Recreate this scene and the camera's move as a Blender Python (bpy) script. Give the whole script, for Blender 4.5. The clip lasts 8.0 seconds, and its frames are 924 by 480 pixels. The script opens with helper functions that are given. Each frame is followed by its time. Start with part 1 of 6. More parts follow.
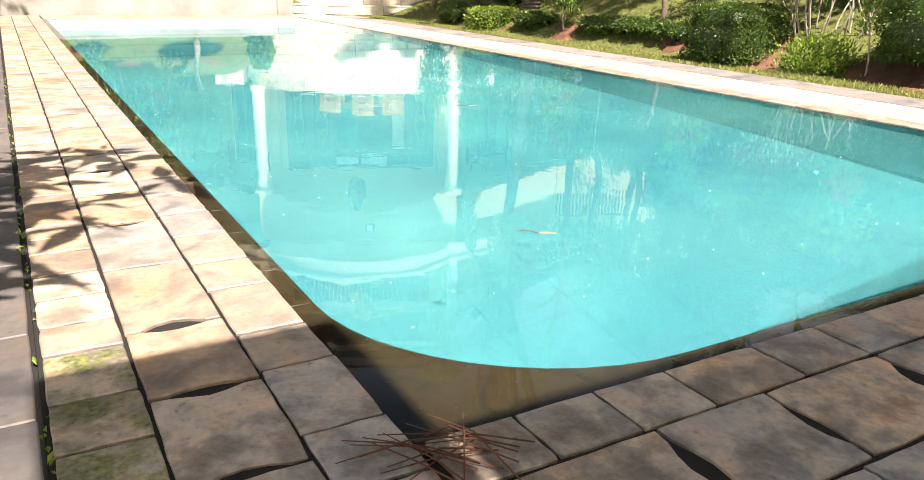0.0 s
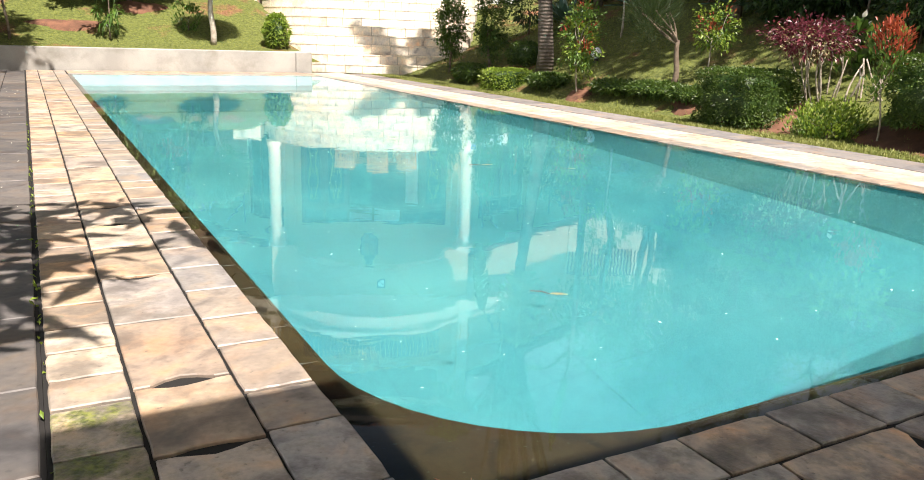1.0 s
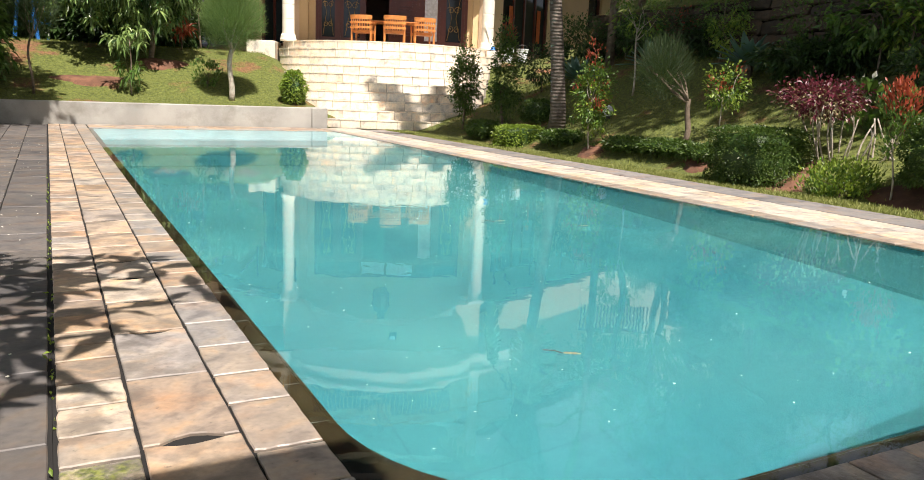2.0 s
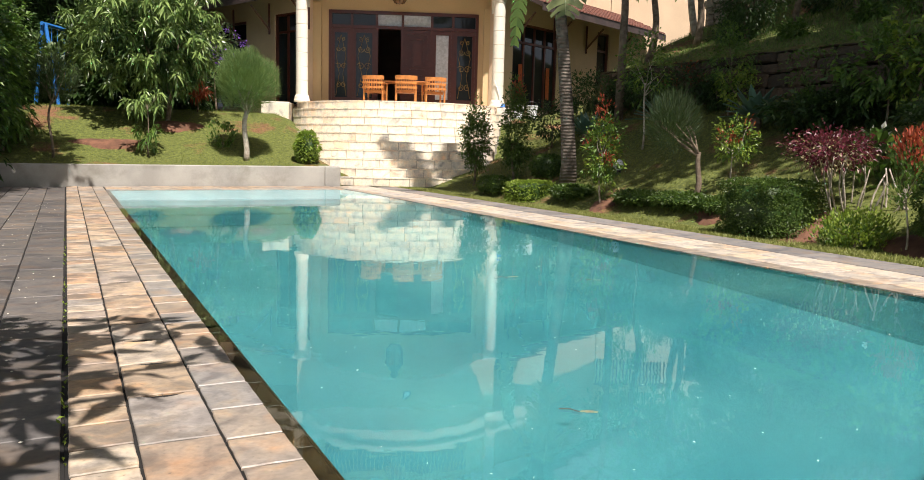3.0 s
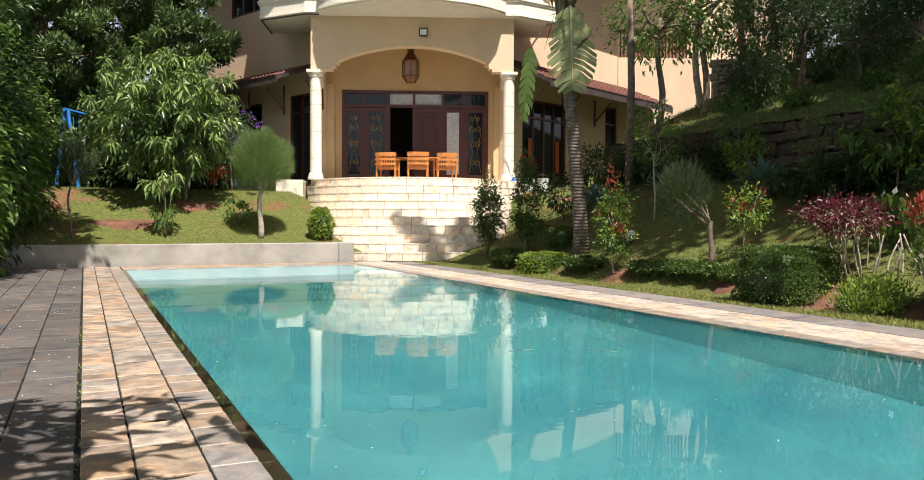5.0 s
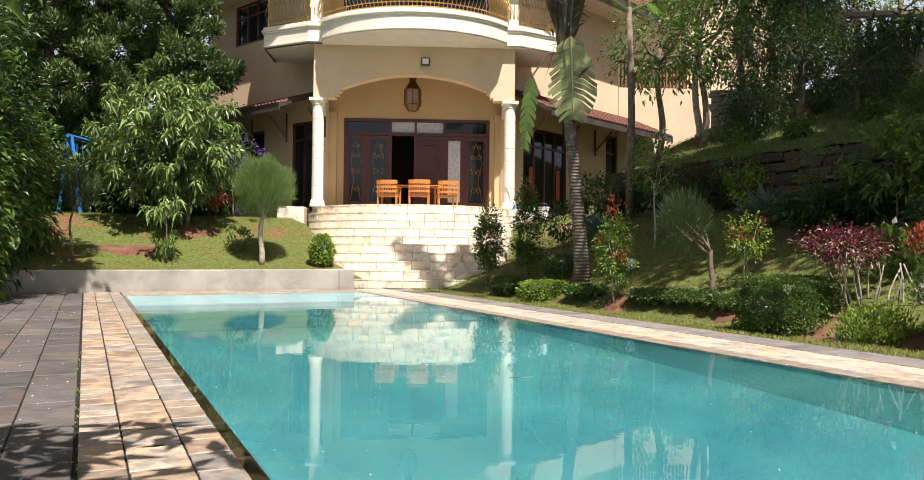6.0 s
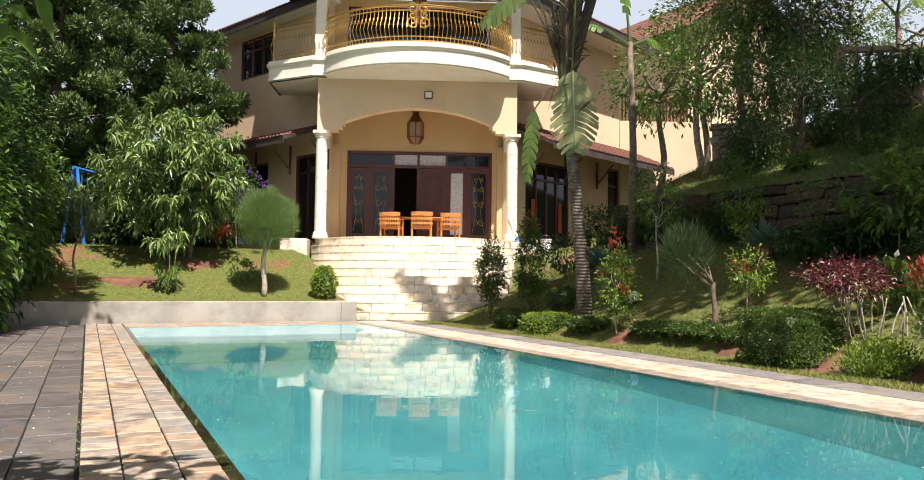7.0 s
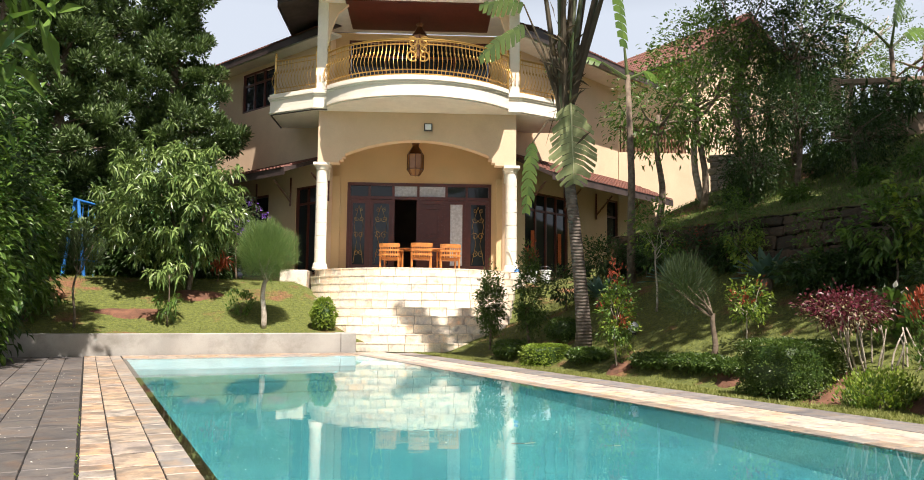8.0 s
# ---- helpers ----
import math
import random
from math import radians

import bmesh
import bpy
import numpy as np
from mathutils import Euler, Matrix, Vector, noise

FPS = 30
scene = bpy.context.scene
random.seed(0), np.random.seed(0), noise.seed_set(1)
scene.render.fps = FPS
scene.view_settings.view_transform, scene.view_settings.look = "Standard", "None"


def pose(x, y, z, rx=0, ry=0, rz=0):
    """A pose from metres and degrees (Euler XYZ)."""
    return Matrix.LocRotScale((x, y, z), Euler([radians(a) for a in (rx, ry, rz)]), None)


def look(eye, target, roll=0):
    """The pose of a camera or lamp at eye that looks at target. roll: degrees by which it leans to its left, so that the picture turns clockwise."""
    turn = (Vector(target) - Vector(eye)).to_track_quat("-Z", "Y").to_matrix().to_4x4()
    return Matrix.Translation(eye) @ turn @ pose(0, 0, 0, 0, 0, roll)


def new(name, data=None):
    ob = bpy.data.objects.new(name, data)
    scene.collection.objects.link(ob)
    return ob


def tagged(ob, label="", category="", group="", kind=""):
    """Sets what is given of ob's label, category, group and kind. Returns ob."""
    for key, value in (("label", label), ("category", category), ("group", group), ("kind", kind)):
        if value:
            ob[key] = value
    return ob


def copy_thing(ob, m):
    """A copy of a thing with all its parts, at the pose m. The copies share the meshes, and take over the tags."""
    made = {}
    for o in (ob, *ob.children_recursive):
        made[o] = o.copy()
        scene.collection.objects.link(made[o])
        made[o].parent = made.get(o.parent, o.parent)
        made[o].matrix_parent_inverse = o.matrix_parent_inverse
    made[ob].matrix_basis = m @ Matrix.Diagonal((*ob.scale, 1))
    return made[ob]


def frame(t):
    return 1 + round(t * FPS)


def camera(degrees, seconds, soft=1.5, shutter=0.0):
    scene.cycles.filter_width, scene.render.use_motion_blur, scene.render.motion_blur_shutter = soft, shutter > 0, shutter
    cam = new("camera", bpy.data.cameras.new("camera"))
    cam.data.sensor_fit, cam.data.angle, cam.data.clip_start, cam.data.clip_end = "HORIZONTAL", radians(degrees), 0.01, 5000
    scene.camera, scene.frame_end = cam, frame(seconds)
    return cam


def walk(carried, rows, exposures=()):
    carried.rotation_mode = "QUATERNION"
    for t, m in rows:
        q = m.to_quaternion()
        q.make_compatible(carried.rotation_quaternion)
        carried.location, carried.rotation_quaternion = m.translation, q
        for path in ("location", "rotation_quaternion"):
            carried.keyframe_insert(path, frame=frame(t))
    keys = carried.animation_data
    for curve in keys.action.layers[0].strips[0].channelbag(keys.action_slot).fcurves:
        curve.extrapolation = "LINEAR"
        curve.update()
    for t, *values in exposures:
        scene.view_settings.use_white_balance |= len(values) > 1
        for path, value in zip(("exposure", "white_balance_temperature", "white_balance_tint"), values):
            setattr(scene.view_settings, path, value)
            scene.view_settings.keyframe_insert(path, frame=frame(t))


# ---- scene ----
cam = camera(61.4, 8.0, soft=0.9)
PATH = [
    (0, (0.016, -0.006, 0.993), (0.965, 1.632, 0.345), 1.4),
    (0.5, (0.017, -0.002, 0.999), (0.962, 1.663, 0.419), 1.7),
    (1, (0.015, -0.005, 1.005), (0.955, 1.685, 0.495), 2.1),
    (1.5, (0.009, -0.005, 1.014), (0.946, 1.706, 0.57), 2.5),
    (3, (0.008, -0.004, 1.034), (0.908, 1.766, 0.796), 1.4),
    (3.5, (0.004, -0.009, 1.038), (0.901, 1.77, 0.86), 0.5),
    (4, (0.001, -0.015, 1.038), (0.888, 1.773, 0.911), 0.2),
    (4.5, (0.005, -0.013, 1.04), (0.882, 1.782, 0.953), 0.2),
    (6, (0.0, -0.03, 1.026), (0.871, 1.77, 1.047), 0.6),
    (6.5, (-0.009, -0.036, 1.03), (0.857, 1.766, 1.09), 0.8),
    (7, (-0.013, -0.048, 1.029), (0.851, 1.753, 1.132), 0.7),
    (7.5, (-0.024, -0.064, 1.033), (0.842, 1.733, 1.177), 0.6),
    (8, (-0.023, -0.083, 1.036), (0.838, 1.713, 1.218), 0.6),
]
walk(cam, [(t, look(eye, target, roll)) for t, eye, target, roll in PATH],
     exposures=[(0, 1.35, 7000, 20), (1.0, 0.97, 6700, 17), (1.5, 0.76, 6600, 16), (3.5, 0.40, 6550, 16), (4.5, 0.42, 6550, 16), (8, 0.68, 6700, 17)])

# ---------------------------------------------------------------- light
SUN_AZ, SUN_EL = math.radians(181), math.radians(60)   # compass-like: from +y towards +x
world = bpy.data.worlds.new("sky")
scene.world = world
world.use_nodes = True
wn = world.node_tree.nodes
sky = wn.new("ShaderNodeTexSky")
sky.sky_type, sky.sun_disc = "NISHITA", False
sky.sun_elevation, sky.sun_rotation = SUN_EL, SUN_AZ
sky.air_density, sky.dust_density = 1.0, 5.0
wl = world.node_tree.links
bright = wn.new("ShaderNodeVectorMath")
bright.operation = "SCALE"
bright.inputs[3].default_value = 0.040
wl.new(sky.outputs[0], bright.inputs[0])
# thin bright cloud and haze, thicker towards the horizon
wtc, wsep, wnoise = wn.new("ShaderNodeTexCoord"), wn.new("ShaderNodeSeparateXYZ"), wn.new("ShaderNodeTexNoise")
wnoise.inputs["Scale"].default_value, wnoise.inputs["Detail"].default_value = 2.6, 6
wl.new(wtc.outputs["Generated"], wsep.inputs[0]), wl.new(wtc.outputs["Generated"], wnoise.inputs["Vector"])
whaze = wn.new("ShaderNodeMapRange")
whaze.inputs[1].default_value, whaze.inputs[2].default_value, whaze.inputs[3].default_value, whaze.inputs[4].default_value = 0.36, 0.52, 0.72, 0.0
wl.new(wsep.outputs[2], whaze.inputs[0])
wcl = wn.new("ShaderNodeMapRange")
wcl.inputs[1].default_value, wcl.inputs[2].default_value, wcl.inputs[3].default_value, wcl.inputs[4].default_value = 0.50, 0.68, 0.0, 0.15
wl.new(wnoise.outputs[0], wcl.inputs[0])
wadd = wn.new("ShaderNodeMath")
wadd.operation, wadd.use_clamp = "ADD", True
wl.new(whaze.outputs[0], wadd.inputs[0]), wl.new(wcl.outputs[0], wadd.inputs[1])
wmix = wn.new("ShaderNodeMix")
wmix.data_type = "RGBA"
wl.new(wadd.outputs[0], wmix.inputs[0]), wl.new(bright.outputs[0], wmix.inputs[6])
wmix.inputs[7].default_value = (0.58, 0.67, 0.75, 1)
wl.new(wmix.outputs[2], wn["Background"].inputs[0])
wn["Background"].inputs[1].default_value = 1.0
sun = new("sun", bpy.data.lights.new("sun", "SUN"))
sun.data.energy, sun.data.angle, sun.data.color = 6.0, radians(0.5), (1.0, 0.95, 0.86)
SUN_DIR = Vector((math.sin(SUN_AZ) * math.cos(SUN_EL), math.cos(SUN_AZ) * math.cos(SUN_EL), math.sin(SUN_EL)))
sun.matrix_world = look((0, 0, 30), Vector((0, 0, 30)) - SUN_DIR)

# ---------------------------------------------------------------- materials


def material(name, build):
    m = bpy.data.materials.new(name)
    m.use_nodes = True
    t = m.node_tree
    build(t.nodes, t.links, t.nodes["Principled BSDF"])
    return m


def noise_node(n, l, scale, detail=5.0, rough=0.55, coord="Object"):
    tc = n.new("ShaderNodeTexCoord")
    x = n.new("ShaderNodeTexNoise")
    x.inputs["Scale"].default_value, x.inputs["Detail"].default_value, x.inputs["Roughness"].default_value = scale, detail, rough
    l.new(tc.outputs[coord], x.inputs["Vector"])
    return x


def ramp(n, l, src, stops):
    r = n.new("ShaderNodeValToRGB")
    while len(r.color_ramp.elements) < len(stops):
        r.color_ramp.elements.new(0.5)
    for e, (p, c) in zip(r.color_ramp.elements, stops):
        e.position, e.color = p, (*c, 1)
    l.new(src, r.inputs[0])
    return r


def mix(n, l, a, b, fac, mode="MIX"):
    x = n.new("ShaderNodeMix")
    x.data_type, x.blend_type = "RGBA", mode
    for sock, v in ((x.inputs[0], fac), (x.inputs[6], a), (x.inputs[7], b)):
        if hasattr(v, "is_linked"):
            l.new(v, sock)
        elif isinstance(v, tuple):
            sock.default_value = (*v, 1)
        else:
            sock.default_value = v
    return x.outputs[2]


def bump(n, l, p, src, strength, distance=0.01):
    b = n.new("ShaderNodeBump")
    b.inputs["Strength"].default_value, b.inputs["Distance"].default_value = strength, distance
    l.new(src, b.inputs["Height"])
    l.new(b.outputs[0], p.inputs["Normal"])


def stone_mat(name, tones, rough=0.6, scale=7.0, stain=(0.115, 0.10, 0.085), bumpy=0.5, per_piece=True, moss=0.0, dirt=0.0):
    """Natural stone: a tone for each piece, clouds, dark stains and fine grain."""
    def build(n, l, p):
        tc = n.new("ShaderNodeTexCoord")
        oi = n.new("ShaderNodeObjectInfo")
        shift = n.new("ShaderNodeVectorMath")
        shift.operation = "MULTIPLY_ADD"
        comb = n.new("ShaderNodeCombineXYZ")
        for i in range(3):
            l.new(oi.outputs["Random"], comb.inputs[i])
        l.new(comb.outputs[0], shift.inputs[0])
        shift.inputs[1].default_value = (37.0, 91.0, 13.0)
        l.new(tc.outputs["Object"], shift.inputs[2])
        big, fine = n.new("ShaderNodeTexNoise"), n.new("ShaderNodeTexNoise")
        big.inputs["Scale"].default_value, big.inputs["Detail"].default_value, big.inputs["Distortion"].default_value = scale, 5, 1.2
        fine.inputs["Scale"].default_value, fine.inputs["Detail"].default_value = scale * 9, 6
        l.new(shift.outputs[0], big.inputs["Vector"]), l.new(shift.outputs[0], fine.inputs["Vector"])
        tone = ramp(n, l, oi.outputs["Random"] if per_piece else big.outputs[0], [(i / (len(tones) - 1), c) for i, c in enumerate(tones)])
        cloud = ramp(n, l, big.outputs[0], [(0.30, (0.55, 0.55, 0.57)), (0.44, (0.86, 0.86, 0.87)), (0.58, (1.06, 1.02, 0.96)), (0.72, (1.22, 1.04, 0.84))])
        c = mix(n, l, tone.outputs[0], cloud.outputs[0], 1.0, "MULTIPLY")
        # rusty and grey blooms, fine grain and sparse dark pits
        bloom = n.new("ShaderNodeTexNoise")
        bloom.inputs["Scale"].default_value, bloom.inputs["Detail"].default_value, bloom.inputs["Distortion"].default_value = scale * 0.8, 6, 0.4
        off = n.new("ShaderNodeVectorMath")
        off.inputs[1].default_value = (5.3, 2.1, 8.8)
        l.new(shift.outputs[0], off.inputs[0])
        l.new(off.outputs[0], bloom.inputs["Vector"])
        rust = ramp(n, l, bloom.outputs[0], [(0.52, (0, 0, 0)), (0.68, (0.5, 0.5, 0.5))])
        c = mix(n, l, c, mix(n, l, c, (1.15, 0.80, 0.56), 1.0, "MULTIPLY"), rust.outputs[0])
        grain = ramp(n, l, fine.outputs[0], [(0.30, (0.78, 0.78, 0.78)), (0.65, (1.08, 1.08, 1.08))])
        c = mix(n, l, c, grain.outputs[0], 0.7, "MULTIPLY")
        if dirt:
            dn = n.new("ShaderNodeTexNoise")
            dn.inputs["Scale"].default_value, dn.inputs["Detail"].default_value, dn.inputs["Roughness"].default_value = scale * 0.9, 9, 0.62
            away = n.new("ShaderNodeVectorMath")
            away.inputs[1].default_value = (1.7, 9.4, 3.2)
            l.new(shift.outputs[0], away.inputs[0]), l.new(away.outputs[0], dn.inputs["Vector"])
            dr = ramp(n, l, dn.outputs[0], [(0.47, (0, 0, 0)), (0.55, (dirt * 0.55,) * 3), (0.66, (dirt,) * 3)])
            c = mix(n, l, c, stain, dr.outputs[0])
        spots = ramp(n, l, fine.outputs[0], [(0.27, (0.6, 0.6, 0.6)), (0.34, (0, 0, 0))])
        c = mix(n, l, c, stain, spots.outputs[0])
        if moss:
            mn = n.new("ShaderNodeTexNoise")
            mn.inputs["Scale"].default_value, mn.inputs["Detail"].default_value, mn.inputs["Roughness"].default_value = 6.0, 10, 0.72
            l.new(tc.outputs["Object"], mn.inputs["Vector"])
            mr = ramp(n, l, mn.outputs[0], [(0.55 if moss < 0.9 else 0.46, (0, 0, 0)), (0.68 if moss < 0.9 else 0.60, (moss, moss, moss))])
            c = mix(n, l, c, ramp(n, l, fine.outputs[0], [(0.35, (0.05, 0.07, 0.015)), (0.62, (0.19, 0.21, 0.045))]).outputs[0], mr.outputs[0])
        l.new(c, p.inputs["Base Color"])
        p.inputs["Roughness"].default_value = rough
        h = mix(n, l, big.outputs[0], fine.outputs[0], 0.4)
        bump(n, l, p, h, bumpy, 0.012)
    return material(name, build)


def plain_mat(name, colour, rough=0.6, metal=0.0, var=0.12, scale=3.0, grain=60.0, bumpy=0.1, stain=None):
    def build(n, l, p):
        big, fine = noise_node(n, l, scale), noise_node(n, l, grain)
        lo, hi = tuple(v * (1 - var) for v in colour), tuple(min(1, v * (1 + var)) for v in colour)
        c = ramp(n, l, big.outputs[0], [(0.35, lo), (0.65, hi)]).outputs[0]
        c = mix(n, l, c, ramp(n, l, fine.outputs[0], [(0.3, (0.85, 0.85, 0.85)), (0.7, (1.08, 1.08, 1.08))]).outputs[0], 0.6, "MULTIPLY")
        if stain:
            st = noise_node(n, l, 1.3, 9, 0.65)
            c = mix(n, l, c, stain, ramp(n, l, st.outputs[0], [(0.5, (0, 0, 0)), (0.72, (0.75, 0.75, 0.75))]).outputs[0])
        l.new(c, p.inputs["Base Color"])
        p.inputs["Roughness"].default_value, p.inputs["Metallic"].default_value = rough, metal
        bump(n, l, p, fine.outputs[0], bumpy, 0.01)
    return material(name, build)


def leaf_mat(name, lo, hi, rough=0.4, back=0.35):
    """Leaves: a tone for each leaf, some light through the blade."""
    def build(n, l, p):
        g = n.new("ShaderNodeNewGeometry")
        big = noise_node(n, l, 1.6, 3)
        m = n.new("ShaderNodeMath")
        m.operation = "MULTIPLY_ADD"
        l.new(g.outputs["Random Per Island"], m.inputs[0])
        m.inputs[1].default_value = 0.65
        sc = n.new("ShaderNodeMath")
        sc.operation = "MULTIPLY"
        l.new(big.outputs[0], sc.inputs[0])
        sc.inputs[1].default_value = 0.4
        l.new(sc.outputs[0], m.inputs[2])
        c = ramp(n, l, m.outputs[0], [(0.1, lo), (0.9, hi)]).outputs[0]
        l.new(c, p.inputs["Base Color"])
        p.inputs["Roughness"].default_value = rough
        tr = n.new("ShaderNodeBsdfTranslucent")
        l.new(mix(n, l, c, (0.9, 1.0, 0.35), 0.35, "MULTIPLY"), tr.inputs[0])
        ms = n.new("ShaderNodeMixShader")
        ms.inputs[0].default_value = back
        l.new(p.outputs[0], ms.inputs[1]), l.new(tr.outputs[0], ms.inputs[2])
        l.new(ms.outputs[0], n["Material Output"].inputs[0])
    return material(name, build)


def water_build(n, l, p):
    n.remove(p)
    tc = n.new("ShaderNodeTexCoord")
    wv, w2 = n.new("ShaderNodeTexNoise"), n.new("ShaderNodeTexNoise")
    wv.inputs["Scale"].default_value, wv.inputs["Detail"].default_value = 1.6, 2
    w2.inputs["Scale"].default_value, w2.inputs["Detail"].default_value = 7.0, 2
    l.new(tc.outputs["Object"], wv.inputs["Vector"]), l.new(tc.outputs["Object"], w2.inputs["Vector"])
    b = n.new("ShaderNodeBump")
    b.inputs["Strength"].default_value, b.inputs["Distance"].default_value = 0.05, 0.03
    l.new(mix(n, l, wv.outputs[0], w2.outputs[0], 0.25), b.inputs["Height"])
    t, g, f, ms = n.new("ShaderNodeBsdfRefraction"), n.new("ShaderNodeBsdfGlossy"), n.new("ShaderNodeFresnel"), n.new("ShaderNodeMixShader")
    t.inputs[0].default_value = (0.46, 0.66, 0.67, 1)
    t.inputs["IOR"].default_value, t.inputs["Roughness"].default_value = 1.333, 0.03
    l.new(b.outputs[0], t.inputs["Normal"])
    g.inputs["Roughness"].default_value = 0.012
    f.inputs["IOR"].default_value = 1.333
    l.new(b.outputs[0], g.inputs["Normal"]), l.new(b.outputs[0], f.inputs["Normal"])
    l.new(f.outputs[0], ms.inputs[0]), l.new(t.outputs[0], ms.inputs[1]), l.new(g.outputs[0], ms.inputs[2])
    l.new(ms.outputs[0], n["Material Output"].inputs[0])


def turbid_build(n, l, p):
    """Milky water: half of the light is scattered back by what floats in it."""
    # broad dark patches in the colour stand for the reflection of dark trees
    a = noise_node(n, l, 0.35, 3)
    l.new(ramp(n, l, a.outputs[0], [(0.38, (0.07, 0.29, 0.33)), (0.62, (0.205, 0.49, 0.48))]).outputs[0], p.inputs["Base Color"])
    p.inputs["Roughness"].default_value, p.inputs["Specular IOR Level"].default_value = 1.0, 0.0
    t, ms = n.new("ShaderNodeBsdfTransparent"), n.new("ShaderNodeMixShader")
    t.inputs[0].default_value = (0.85, 0.97, 0.97, 1)
    ms.inputs[0].default_value = 0.34
    l.new(t.outputs[0], ms.inputs[1]), l.new(p.outputs[0], ms.inputs[2])
    l.new(ms.outputs[0], n["Material Output"].inputs[0])


def glass_build(n, l, p):
    p.inputs["Base Color"].default_value = (0.02, 0.025, 0.03, 1)
    p.inputs["Roughness"].default_value = 0.04
    p.inputs["Specular IOR Level"].default_value = 0.4


def bark_mat(name, lo, hi, ring=0.0):
    def build(n, l, p):
        a, b = noise_node(n, l, 9, 6), noise_node(n, l, 45, 5)
        c = ramp(n, l, a.outputs[0], [(0.35, lo), (0.65, hi)]).outputs[0]
        h = b.outputs[0]
        if ring:
            tc, w = n.new("ShaderNodeTexCoord"), n.new("ShaderNodeTexWave")
            w.bands_direction = "Z"
            w.inputs["Scale"].default_value, w.inputs["Distortion"].default_value, w.inputs["Detail"].default_value = ring, 2.5, 3
            l.new(tc.outputs["Object"], w.inputs["Vector"])
            c = mix(n, l, c, (0.05, 0.045, 0.04), ramp(n, l, w.outputs[0], [(0.1, (0.3, 0.3, 0.3)), (0.35, (0, 0, 0))]).outputs[0])
            h = w.outputs[0]
        l.new(c, p.inputs["Base Color"])
        p.inputs["Roughness"].default_value = 0.85
        bump(n, l, p, h, 0.6, 0.02)
    return material(name, build)


def ground_build(n, l, p):
    a, b, c2 = noise_node(n, l, 0.9, 6, 0.6), noise_node(n, l, 14, 6), noise_node(n, l, 0.55, 4)
    g = ramp(n, l, b.outputs[0], [(0.3, (0.045, 0.06, 0.010)), (0.7, (0.14, 0.16, 0.032))]).outputs[0]
    soil = ramp(n, l, b.outputs[0], [(0.3, (0.10, 0.045, 0.022)), (0.7, (0.24, 0.11, 0.055))]).outputs[0]
    l.new(mix(n, l, g, soil, ramp(n, l, a.outputs[0], [(0.56, (0, 0, 0)), (0.66, (1, 1, 1))]).outputs[0]), p.inputs["Base Color"])
    p.inputs["Roughness"].default_value = 0.95
    bump(n, l, p, b.outputs[0], 0.8, 0.04)


def tile_build(n, l, p):
    """Small turquoise pool tiles, a little chalky."""
    # the broad noise puts the floor's shadow patches into the tile colour
    a, b = noise_node(n, l, 0.33, 3), noise_node(n, l, 12, 5)
    c = ramp(n, l, a.outputs[0], [(0.36, (0.075, 0.25, 0.30)), (0.64, (0.215, 0.50, 0.50))]).outputs[0]
    c = mix(n, l, c, ramp(n, l, b.outputs[0], [(0.3, (0.9, 0.9, 0.9)), (0.7, (1.06, 1.06, 1.06))]).outputs[0], 0.8, "MULTIPLY")
    tc, br = n.new("ShaderNodeTexCoord"), n.new("ShaderNodeTexBrick")
    br.offset = 0.0
    br.inputs["Color1"].default_value = br.inputs["Color2"].default_value = (1, 1, 1, 1)
    br.inputs["Mortar"].default_value = (0.70, 0.78, 0.80, 1)
    br.inputs["Scale"].default_value, br.inputs["Mortar Size"].default_value = 1.0, 0.006
    br.inputs["Brick Width"].default_value = br.inputs["Row Height"].default_value = 0.5
    l.new(tc.outputs["Object"], br.inputs["Vector"])
    l.new(mix(n, l, c, br.outputs[0], 0.7, "MULTIPLY"), p.inputs["Base Color"])
    p.inputs["Roughness"].default_value = 0.5


M_COPING = stone_mat("sandstone_coping", [(0.44, 0.36, 0.27), (0.36, 0.27, 0.18), (0.40, 0.36, 0.31), (0.45, 0.31, 0.19), (0.50, 0.44, 0.36), (0.27, 0.23, 0.19), (0.42, 0.30, 0.21), (0.34, 0.31, 0.28)], 0.55, 5.0, bumpy=0.35, dirt=0.75)
M_PALE = stone_mat("pale_coping", [(0.50, 0.46, 0.40), (0.56, 0.50, 0.42), (0.44, 0.41, 0.37), (0.53, 0.45, 0.34), (0.47, 0.45, 0.42)], 0.6, 5.0, bumpy=0.35, dirt=0.35)
M_INNER = stone_mat("grey_coping", [(0.29, 0.275, 0.26), (0.36, 0.33, 0.295), (0.35, 0.28, 0.215), (0.28, 0.275, 0.27)], 0.42, 5.0, bumpy=0.3, dirt=0.4)
M_NEAR = stone_mat("worn_coping", [(0.50, 0.46, 0.41), (0.58, 0.47, 0.36), (0.40, 0.39, 0.38), (0.54, 0.49, 0.42)], 0.32, 6.5, bumpy=0.8, moss=0.3, dirt=0.9)
M_MOSSY = stone_mat("mossy_coping", [(0.46, 0.42, 0.35), (0.54, 0.44, 0.34), (0.43, 0.41, 0.37)], 0.45, 6.5, bumpy=0.8, moss=0.92, dirt=0.9)
